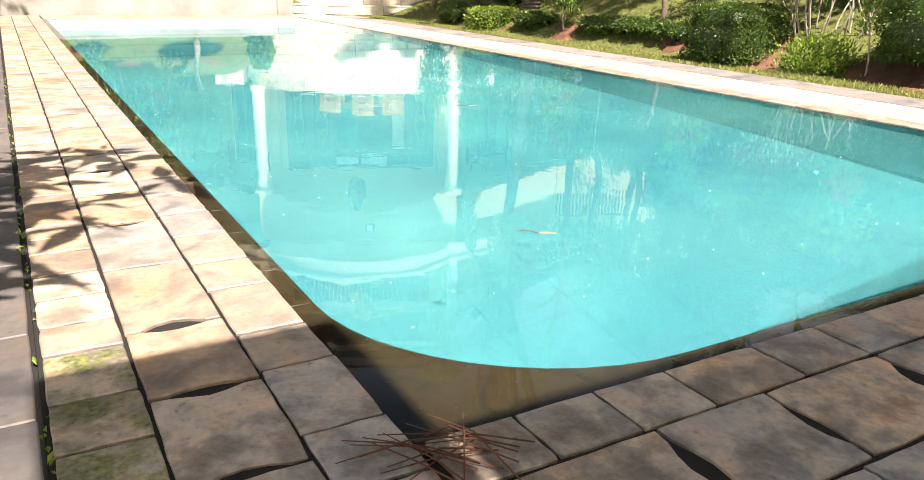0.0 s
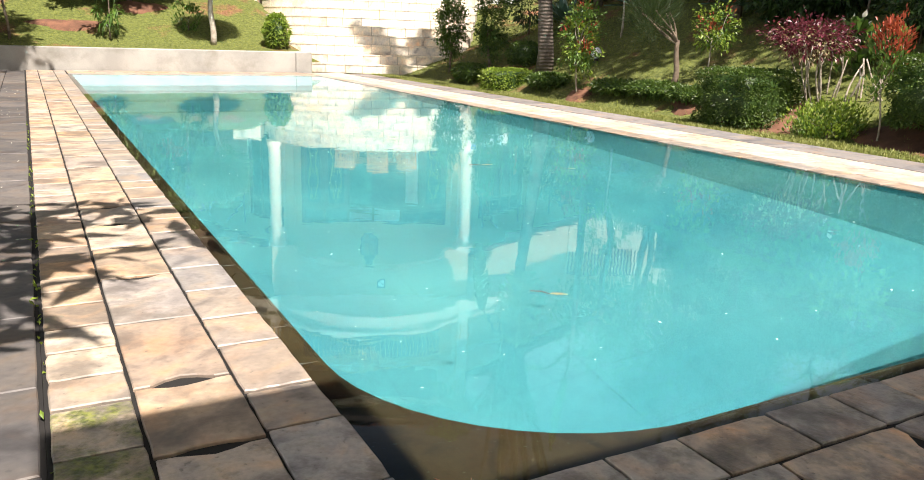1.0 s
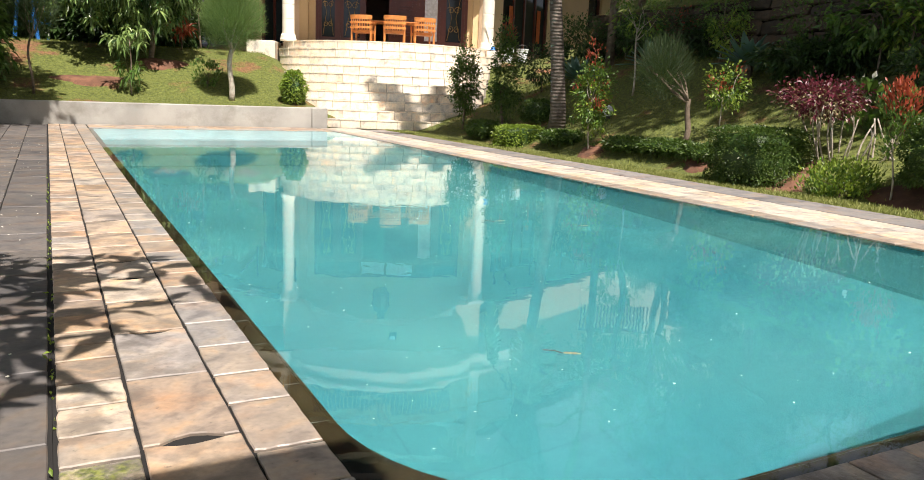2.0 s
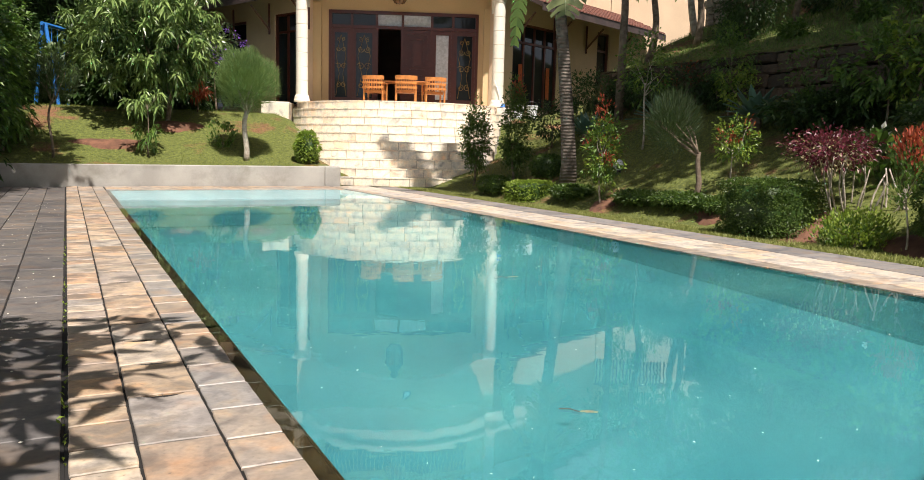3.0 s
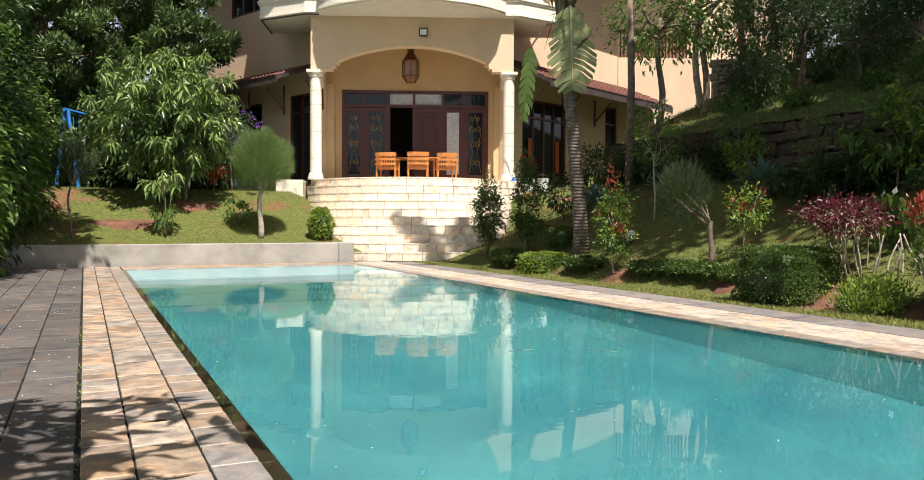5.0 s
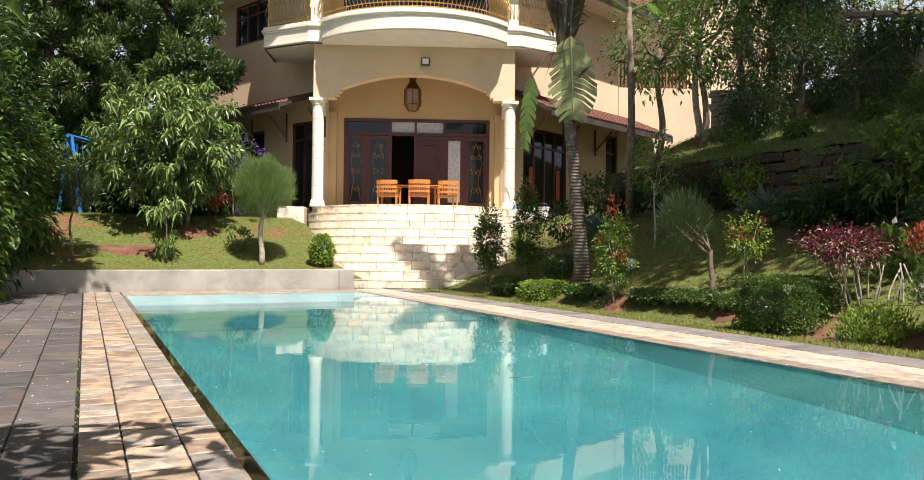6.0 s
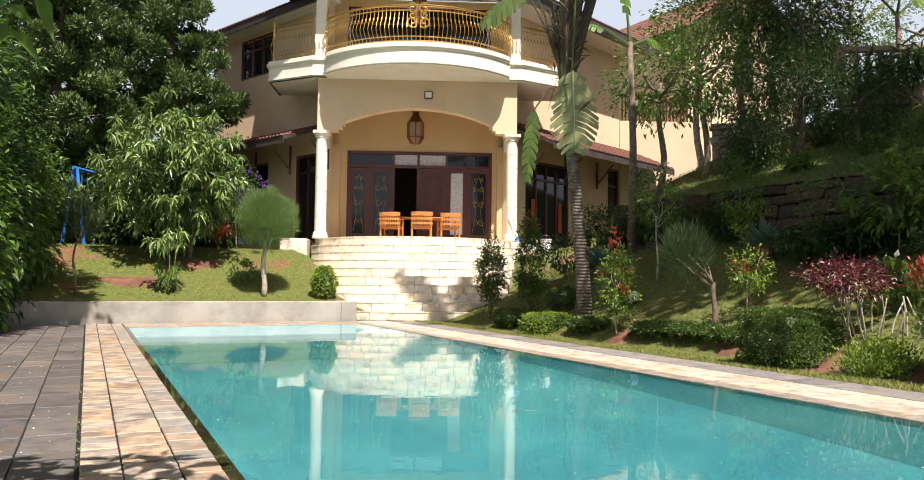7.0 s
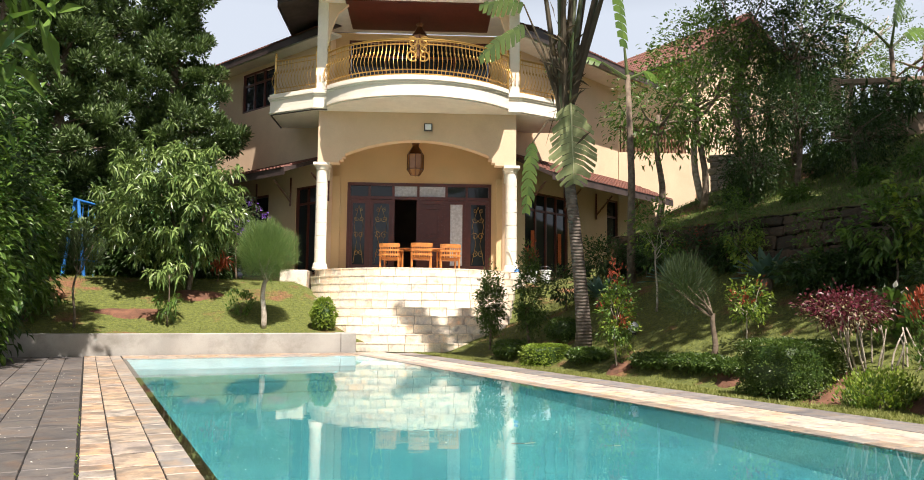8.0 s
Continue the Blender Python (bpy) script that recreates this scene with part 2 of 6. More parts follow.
M_DECK = stone_mat("dark_deck_stone", [(0.105, 0.098, 0.094), (0.14, 0.13, 0.123), (0.09, 0.085, 0.083), (0.15, 0.136, 0.124)], 0.6, 4.0, stain=(0.05, 0.05, 0.05), bumpy=0.35)
M_SLATE = stone_mat("grey_slate", [(0.20, 0.195, 0.19), (0.25, 0.24, 0.235), (0.17, 0.165, 0.165)], 0.6, 4.0, stain=(0.09, 0.09, 0.09), bumpy=0.3)
M_SOIL = plain_mat("red_garden_soil", (0.13, 0.06, 0.034), 0.95, var=0.35, scale=5, grain=30, bumpy=0.6)
M_BED = plain_mat("black_joint", (0.010, 0.009, 0.008), 0.9, var=0.4)
M_LEDGE = stone_mat("wet_ledge_stone", [(0.026, 0.014, 0.008), (0.060, 0.033, 0.015), (0.015, 0.010, 0.007)], 0.35, 6.0, bumpy=0.15, per_piece=False)
M_POOL = material("pool_tile", tile_build)
M_SHELF = plain_mat("pale_blue_tile", (0.55, 0.75, 0.80), 0.5, var=0.08)
M_WATER = material("pool_water", water_build)
M_TURBID = material("turbid_water", turbid_build)
M_GROUND = material("lawn_ground", ground_build)
M_STAIR = stone_mat("cream_step_stone", [(0.80, 0.73, 0.60), (0.84, 0.78, 0.67), (0.76, 0.69, 0.57), (0.82, 0.75, 0.62)], 0.65, 3.0, stain=(0.62, 0.55, 0.44), bumpy=0.25)
M_GROUT = plain_mat("step_grout", (0.30, 0.27, 0.22), 0.9)
M_KERB = plain_mat("stained_concrete", (0.33, 0.32, 0.29), 0.85, var=0.15, scale=1.5, stain=(0.15, 0.14, 0.11), bumpy=0.3)
M_WALL = plain_mat("peach_wall_paint", (0.70, 0.53, 0.36), 0.85, var=0.05, scale=0.8, grain=40, stain=(0.62, 0.46, 0.31))
M_PORCH = plain_mat("ochre_porch_paint", (0.66, 0.475, 0.26), 0.8, var=0.05, scale=0.8, grain=40)
M_CREAM = plain_mat("cream_moulding_paint", (0.82, 0.76, 0.64), 0.7, var=0.05, scale=1.0, stain=(0.70, 0.63, 0.51))
M_SOFFIT = plain_mat("white_soffit_paint", (0.72, 0.69, 0.62), 0.8, var=0.05)
M_WOOD = plain_mat("dark_red_wood", (0.10, 0.024, 0.014), 0.35, var=0.15, scale=6, grain=50)
M_EAVE = plain_mat("dark_eave_wood", (0.055, 0.038, 0.034), 0.6, var=0.3)
M_TEAK = plain_mat("orange_teak", (0.50, 0.19, 0.05), 0.4, var=0.25, scale=8)
M_GOLD = plain_mat("gold_painted_iron", (0.60, 0.37, 0.11), 0.30, 0.8, var=0.15)
M_ROOF = stone_mat("red_clay_tile", [(0.12, 0.048, 0.036), (0.16, 0.062, 0.044), (0.085, 0.042, 0.035)], 0.7, 6.0, stain=(0.08, 0.05, 0.04), per_piece=False)
M_GLASS = material("dark_window_glass", glass_build)
M_CURTAIN = plain_mat("white_curtain", (0.62, 0.64, 0.68), 0.8, var=0.15, scale=12)
M_CURTAIN_RED = plain_mat("orange_red_curtain", (0.50, 0.12, 0.04), 0.8, var=0.15, scale=12)
# the room's dimness is put into its plaster colour
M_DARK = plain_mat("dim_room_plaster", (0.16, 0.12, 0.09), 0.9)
M_BRONZE = plain_mat("copper_lantern", (0.12, 0.05, 0.02), 0.4, 0.6)
M_LAMPGLASS = plain_mat("amber_lantern_glass", (0.30, 0.15, 0.07), 0.12)
M_BLACK = plain_mat("black_plastic", (0.02, 0.02, 0.022), 0.4)
M_WHITE = plain_mat("white_lamp_glass", (0.80, 0.82, 0.84), 0.25, var=0.04)
M_BLUE = plain_mat("blue_painted_steel", (0.03, 0.19, 0.55), 0.4)
M_OLD = plain_mat("weathered_brown_concrete", (0.24, 0.175, 0.125), 0.85, var=0.2, stain=(0.09, 0.075, 0.055))
M_RUBBLE = stone_mat("dark_rubble_stone", [(0.065, 0.048, 0.032), (0.10, 0.072, 0.045), (0.05, 0.042, 0.03), (0.12, 0.085, 0.055)], 0.85, 6.0)
M_PALE_RUBBLE = stone_mat("pale_rubble_stone", [(0.30, 0.27, 0.23), (0.38, 0.34, 0.28), (0.24, 0.22, 0.19)], 0.85, 6.0)
M_BARK = bark_mat("brown_bark", (0.085, 0.06, 0.04), (0.22, 0.17, 0.12))
M_PALE_BARK = bark_mat("pale_bark", (0.26, 0.22, 0.17), (0.50, 0.44, 0.36))
M_PALM_BARK = bark_mat("ringed_palm_bark", (0.07, 0.055, 0.042), (0.19, 0.155, 0.125), ring=5.0)
M_TWIG = plain_mat("dry_twig", (0.13, 0.055, 0.03), 0.8, var=0.3)
L_MANGO = leaf_mat("mango_leaves", (0.045, 0.10, 0.02), (0.26, 0.36, 0.11), 0.28, 0.2)
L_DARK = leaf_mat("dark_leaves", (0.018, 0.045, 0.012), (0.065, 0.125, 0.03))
L_MID = leaf_mat("garden_leaves", (0.04, 0.095, 0.015), (0.15, 0.26, 0.045))
L_LIME = leaf_mat("lime_leaves", (0.12, 0.20, 0.02), (0.30, 0.40, 0.06))
L_BOX = leaf_mat("clipped_leaves", (0.03, 0.07, 0.012), (0.12, 0.19, 0.035))
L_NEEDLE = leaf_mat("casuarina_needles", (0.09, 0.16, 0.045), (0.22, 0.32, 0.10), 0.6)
# darker copy of the needles, with shade put into the colour
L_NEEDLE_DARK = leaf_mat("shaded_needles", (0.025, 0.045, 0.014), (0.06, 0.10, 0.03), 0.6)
L_RED = leaf_mat("red_leaves", (0.24, 0.035, 0.018), (0.50, 0.12, 0.06))
L_PURPLE = leaf_mat("purple_leaves", (0.05, 0.008, 0.016), (0.19, 0.035, 0.055))
L_PINKISH = leaf_mat("variegated_leaves", (0.25, 0.16, 0.10), (0.46, 0.42, 0.24))
L_AGAVE = leaf_mat("agave_leaves", (0.06, 0.13, 0.09), (0.14, 0.24, 0.18), 0.45, 0.1)
L_PALM = leaf_mat("palm_fronds", (0.06, 0.10, 0.025), (0.20, 0.25, 0.09))
L_OLD = leaf_mat("old_frond", (0.16, 0.20, 0.07), (0.36, 0.40, 0.19), 0.4)
L_RIB = leaf_mat("pale_midrib", (0.42, 0.42, 0.22), (0.55, 0.55, 0.32), 0.5, 0.1)
L_DRY = leaf_mat("dry_fronds", (0.06, 0.05, 0.03), (0.17, 0.13, 0.08), 0.8)
L_STALK = leaf_mat("palm_stalks", (0.05, 0.06, 0.025), (0.11, 0.13, 0.05), 0.5, 0.05)
L_VERGE = leaf_mat("verge_grass", (0.13, 0.17, 0.03), (0.36, 0.37, 0.12), 0.6)
L_PINE = leaf_mat("conifer_needles", (0.018, 0.045, 0.014), (0.135, 0.21, 0.058), 0.5, 0.12)
L_GRASS = leaf_mat("grass_blades", (0.09, 0.12, 0.014), (0.25, 0.28, 0.05), 0.6)
L_WHITE = leaf_mat("white_petals", (0.75, 0.72, 0.60), (0.85, 0.83, 0.75), 0.5)
L_VIOLET = leaf_mat("violet_petals", (0.16, 0.05, 0.45), (0.32, 0.14, 0.70), 0.5)

# ---------------------------------------------------------------- builders


def thing(name, m=None, label="", category="", group="", kind=""):
    ob = new(name)
    ob.empty_display_size = 0.1
    if m is not None:
        ob.matrix_world = m
    return tagged(ob, label, category, group, kind)


def finish(bm, name, mat, smooth=False):
    me = bpy.data.meshes.new(name)
    bmesh.ops.recalc_face_normals(bm, faces=bm.faces)
    bm.to_mesh(me)
    bm.free()
    me.materials.append(mat)
    if smooth:
        me.polygons.foreach_set("use_smooth", [True] * len(me.polygons))
    return me


def part(name, bm, mat, parent=None, label="", smooth=False, m=None):
    """One mesh object, under a thing or a part."""
    me = bm if isinstance(bm, bpy.types.Mesh) else finish(bm, name, mat, smooth)
    ob = new(name, me)
    if parent is not None:
        ob.parent = parent
    if m is not None:
        ob.matrix_basis = m
    return tagged(ob, label)


def box(bm, x0, x1, y0, y1, z0, z1, m=None):
    vs = [bm.verts.new((x, y, z)) for z in (z0, z1) for y in (y0, y1) for x in (x0, x1)]
    if m is not None:
        for v in vs:
            v.co = m @ v.co
    for f in ((0, 2, 3, 1), (4, 5, 7, 6), (0, 1, 5, 4), (2, 6, 7, 3), (0, 4, 6, 2), (1, 3, 7, 5)):
        bm.faces.new([vs[i] for i in f])
    return vs


def bevel_box(x0, x1, y0, y1, z0, z1, w=0.01, seg=1, m=None):
    bm = bmesh.new()
    box(bm, x0, x1, y0, y1, z0, z1, m)
    bmesh.ops.bevel(bm, geom=list(bm.edges), offset=w, segments=seg, affect="EDGES", profile=0.6)
    return bm


def tube(bm, pts, radii, sides=8, cap=True):
    """A swept round bar along points."""
    pts = [Vector(p) for p in pts]
    rings = []
    for i, p in enumerate(pts):
        d = (pts[min(i + 1, len(pts) - 1)] - pts[max(i - 1, 0)]).normalized()
        a = d.orthogonal().normalized() if i == 0 else (ax - d * ax.dot(d)).normalized()
        ax = a
        b = d.cross(a)
        r = radii if isinstance(radii, (int, float)) else radii[i]
        rings.append([bm.verts.new(p + (a * math.cos(k * math.tau / sides) + b * math.sin(k * math.tau / sides)) * r) for k in range(sides)])
    for r0, r1 in zip(rings, rings[1:]):
        for k in range(sides):
            bm.faces.new((r0[k], r0[(k + 1) % sides], r1[(k + 1) % sides], r1[k]))
    if cap:
        bm.faces.new(rings[0][::-1]), bm.faces.new(rings[-1])


def lathe(bm, profile, sides=20, m=None):
    """Profile of (radius, height) turned round z."""
    rings = []
    for r, z in profile:
        ring = [Vector((r * math.cos(k * math.tau / sides), r * math.sin(k * math.tau / sides), z)) for k in range(sides)]
        rings.append([bm.verts.new(m @ v if m is not None else v) for v in ring])
    for r0, r1 in zip(rings, rings[1:]):
        for k in range(sides):
            bm.faces.new((r0[k], r0[(k + 1) % sides], r1[(k + 1) % sides], r1[k]))
    bm.faces.new(rings[0][::-1]), bm.faces.new(rings[-1])


def prism(bm, outline, z0, z1, m=None):
    """An upright prism over a flat outline."""
    lo, hi = ([bm.verts.new(m @ Vector((x, y, z)) if m is not None else (x, y, z)) for x, y in outline] for z in (z0, z1))
    k = len(outline)
    for i in range(k):
        bm.faces.new((lo[i], lo[(i + 1) % k], hi[(i + 1) % k], hi[i]))
    bm.faces.new(lo[::-1]), bm.faces.new(hi)


def leaves_mesh(name, centres, dirs, lengths, widths, mat, rng, droop=0.25, fold=0.25):
    """Many small pointed leaves: each a folded blade of four triangles, bent down towards its tip."""
    c, d = np.asarray(centres, float), np.asarray(dirs, float)
    d /= np.linalg.norm(d, axis=1, keepdims=True) + 1e-9
    k = len(c)
    side = np.cross(d, np.array([0, 0, 1.0]) + rng.normal(0, 0.5, (k, 3)))
    side /= np.linalg.norm(side, axis=1, keepdims=True) + 1e-9
    up = np.cross(side, d)
    L, W = np.broadcast_to(lengths, k)[:, None], np.broadcast_to(widths, k)[:, None]
    down = np.array([0, 0, -1.0])
    mid = c + d * L * 0.5 + down * L * droop * 0.25
    tip = c + d * L + down * L * droop
    lf = mid + side * W * 0.5 + up * W * fold
    rt = mid - side * W * 0.5 + up * W * fold
    v = np.stack([c, lf, mid, rt, tip], 1).reshape(-1, 3)
    base = (np.arange(k) * 5)[:, None]
    f = np.concatenate([base + np.array(t) for t in ((0, 2, 1), (0, 3, 2), (1, 2, 4), (2, 3, 4))], 1).reshape(-1, 3)
    me = bpy.data.meshes.new(name)
    me.from_pydata(v.tolist(), [], f.tolist())
    me.materials.append(mat)
    return me


def clump_points(rng, centre, radii, clumps, per, spread, shell=0.55):
    """Points gathered in clumps within an uneven ellipsoid, mostly near its skin; gives points and outward ways."""
    d = rng.normal(0, 1, (clumps, 3))
    d /= np.linalg.norm(d, axis=1, keepdims=True)
    r = shell + (1 - shell) * rng.random((clumps, 1)) ** 0.6
    r *= 1 + 0.16 * rng.normal(0, 1, (clumps, 1))
    cc = d * r * np.array(radii)
    p = np.repeat(cc, per, 0) + rng.normal(0, spread, (clumps * per, 3))
    out = np.repeat(d, per, 0) + rng.normal(0, 0.55, (clumps * per, 3))
    return p + np.array(centre), out

# ---------------------------------------------------------------- ground
PX0, PX1, PY0, PY1 = 0.755, 5.75, 1.40, 17.2      # pool edge
WATER_Z = -0.008


def smooth(a, b, v):
    v = min(1.0, max(0.0, (v - a) / (b - a)))
    return v * v * (3 - 2 * v)


def height(x, y):
    """The lie of the land."""
    flat = -0.05
    # lawn bank behind the low wall, up to the level of the house
    left = 0.44 + 1.42 * smooth(18.6, 23.2, y) if y > 18.75 else flat
    # garden slope beside the pool, terrace above it
    s = x - 7.9
    right = flat + (0.02 if s > -0.62 else 0)
    if s > 0:
        rise = 0.5 if y < 15 else 0.5 - 0.06 * min(y - 15, 4)
        right = flat + rise * min(s, 4.4) + 0.05 * noise.noise((x * 0.8, y * 0.8, 0))
    if x > 12.3:
        top = 2.98 + 0.40 * (min(x, 20) - 12.3) + 0.1 * noise.noise((x * 0.5, y * 0.5, 3))
        right = right + (top - right) * smooth(12.3, 12.5, x) * (1 - smooth(16.0, 18.5, y - 0.25 * (x - 12.3)))
    w = smooth(5.6, 7.2, x) if y > 18.75 else smooth(5.9, 6.0, x)
    z = left * (1 - w) + right * w
    # level round the house
    near = smooth(19.2, 23.0, y + 0.42 * (x - 9))
    if x > 7:
        z = z * (1 - near) + max(z, 1.95 + (0.25 * max(0, x - 14))) * near if x < 17 else z
    if x < -2.7 and y <= 18.75:
        z = flat + 0.6 * smooth(-2.7, -6, x)
    return z


def grid_lines(fine, lo, hi):
    far = [60, 90, 150, 300, 800, 2000]
    return sorted({round(v, 3) for v in fine} | {lo - f for f in far} | {hi + f for f in far})


def build_ground():
    xs = grid_lines(list(np.arange(-9, 0, 0.5)) + [PX0 - 0.15, PX1 + 0.1, 18.0] + list(np.arange(0, 0.6, 0.3)) + list(np.arange(1, 5.6, 0.5)) + list(np.arange(6, 26, 0.25)) + [12.42, 12.47], -9, 26)
    ys = grid_lines(list(np.arange(-6, 34, 0.33)) + [PY0 - 0.15, PY1 + 0.15, 18.74, 18.78], -6, 34)
    vs, fs, ids = [], [], {}
    for j, y in enumerate(ys):
        for i, x in enumerate(xs):
            ids[i, j] = len(vs)
            vs.append((x, y, height(min(max(x, -9), 26), min(max(y, -6), 34))))
    for j in range(len(ys) - 1):
        for i in range(len(xs) - 1):
            cx, cy = (xs[i] + xs[i + 1]) / 2, (ys[j] + ys[j + 1]) / 2
            if PX0 - 0.15 < cx < PX1 + 0.1 and PY0 - 0.15 < cy < PY1 + 0.15:
                continue
            fs.append((ids[i, j], ids[i + 1, j], ids[i + 1, j + 1], ids[i, j + 1]))
    me = bpy.data.meshes.new("ground")
    me.from_pydata(vs, [], fs)
    me.materials.append(M_GROUND)
    me.polygons.foreach_set("use_smooth", [True] * len(me.polygons))
    return tagged(new("ground", me), "grassy garden ground with patches of red soil", "ground", kind="structure")


build_ground()

# ---------------------------------------------------------------- pool


def pool_loop(grow=0.0, rx=0.82, ry=0.78, steps=12):
    """The pool's outline, with its near corner rounded."""
    pts = [(PX1 + grow, PY0 - grow), (PX1 + grow, PY1 + grow), (PX0 - grow, PY1 + grow)]
    for k in range(steps + 1):
        a = math.pi + k / steps * math.pi / 2
        pts.append((PX0 - grow + rx + rx * math.cos(a), PY0 - grow + ry + ry * math.sin(a)))
    return pts


def floor_z(y):
    """The pool's floor falls towards the camera's end."""
    return -1.78 + 0.066 * (y - PY0)


def build_pool():
    pool = thing("swimming_pool", label="rectangular turquoise tiled swimming pool with rounded near corner", category="swimming pool", kind="structure")
    loop = pool_loop()
    bm = bmesh.new()
    top = [bm.verts.new((x, y, -0.022)) for x, y in loop]
    low = [bm.verts.new((x, y, floor_z(y))) for x, y in loop]
    for i in range(len(loop)):
        j = (i + 1) % len(loop)
        bm.faces.new((top[i], top[j], low[j], low[i]))
    bm.faces.new(low)
    part("basin", bm, M_POOL, pool, "turquoise tiled pool walls and floor")
    # dark tile line along the foot of the side walls
    for x0, x1 in ((PX1 - 0.012, PX1 - 0.003), (PX0 + 0.003, PX0 + 0.012)):
        bm = bmesh.new()
        prism(bm, [(2.4, floor_z(2.4)), (11.0, floor_z(11.0)), (11.0, floor_z(11.0) + 0.11), (2.4, floor_z(2.4) + 0.11)], x0, x1, Matrix(((0, 0, 1, 0), (1, 0, 0, 0), (0, 1, 0, 0), (0, 0, 0, 1))))
        part("foot_tiles", bm, plain_teal, pool, "dark tile line at the wall's foot")
    # narrow wet ledge between coping and water
    bm = bmesh.new()
    outer = [(PX1 + 0.12, PY0 - 0.16), (PX1 + 0.12, PY1 + 0.12), (PX0 - 0.16, PY1 + 0.12)]
    outer += [(PX0 - 0.16, PY0 - 0.16)] * (len(loop) - 3)
    a = [bm.verts.new((x, y, -0.019)) for x, y in outer[:4]]
    b = [bm.verts.new((x, y, -0.019)) for x, y in loop]
    c = [bm.verts.new((x, y, -0.07)) for x, y in loop]
    for i in range(len(loop)):
        j = (i + 1) % len(loop)
        ai, aj = a[min(i, 3)], a[min(j, 3)] if j else a[0]
        bm.faces.new((ai, aj, b[j], b[i]) if ai is not aj else (ai, b[j], b[i]))
        bm.faces.new((b[i], b[j], c[j], c[i]))
    for v in c:
        v.co.x += 0.006 * (1 if v.co.x < 3 else -1)
    part("ledge", bm, M_LEDGE, pool, "wet brown stone ledge just under water")
    # shallow shelf and steps at the far end
    bm = bmesh.new()
    box(bm, PX0 + 0.004, PX1 - 0.004, 14.6, PY1 - 0.004, -1.0, -0.22)
    part("shelf", bm, M_SHELF, pool, "pale blue shallow shelf under water")
    for y, z in ((13.5, -0.45), (12.3, -0.70), (11.0, -1.0)):
        bm = bmesh.new()
        box(bm, PX0 + 0.004, PX1 - 0.004, y, y + 1.9, floor_z(y) + 0.01, z)
        part("step", bm, M_POOL, pool)
        bm = bmesh.new()
        box(bm, PX0 + 0.006, PX1 - 0.006, y - 0.012, y + 0.03, z - 0.05, z + 0.004)
        part("nosing", bm, plain_teal, pool, "darker tile edge of the step")
    def sheet(name, outline, z, mat):
        me = bpy.data.meshes.new(name)
        me.from_pydata([(x, y, z) for x, y in outline], [], [tuple(range(len(outline)))])
        me.materials.append(mat)
        return me
    w = part("water", sheet("water", ((PX0 - 0.13, PY0 - 0.13), (PX1 + 0.09, PY0 - 0.13), (PX1 + 0.09, PY1 + 0.1), (PX0 - 0.13, PY1 + 0.1)), WATER_Z, M_WATER), M_WATER)
    part("turbid_layer", sheet("turbid_layer", [(x, min(y, 13.48)) for x, y in pool_loop(-0.01)], -0.28, M_TURBID), M_TURBID, w, "milky turquoise layer within the water")
    w.visible_shadow = False
    tagged(w, "calm clear turquoise pool water with mirror reflections", "water", kind="structure")


plain_teal = plain_mat("dark_teal_tile", (0.05, 0.30, 0.33), 0.5, var=0.15)
build_pool()

# ---------------------------------------------------------------- low wall behind the pool
bm = bevel_box(-7.5, 5.62, 18.50, 18.80, -0.06, 0.47, 0.015)
tagged(part("low_wall", bm, M_KERB), "low stained grey concrete retaining wall behind the pool", "wall", kind="structure")
bm = bevel_box(5.625, 6.02, 18.495, 19.10, -0.06, 0.475, 0.02)
tagged(part("wall_end_stone", bm, M_KERB), "weathered grey concrete block at the wall's end", "stone", kind="structure")

# ---------------------------------------------------------------- house
HOUSE = pose(9.09, 22.21, 0, 0, 0, -23)
FLOOR_Z, ARC_R, ARC_Y = 2.25, 3.25, 1.25


def arc_pts(r, cy, left, right, n=24):
    """Points of a circle round (0, cy), from x = -left to x = right, on the side of the garden."""
    a0, a1 = math.asin(max(-0.985, -left / r)), math.asin(min(0.985, right / r))
    return [(r * math.sin(a0 + (a1 - a0) * k / n), cy - r * math.cos(a0 + (a1 - a0) * k / n)) for k in range(n + 1)]


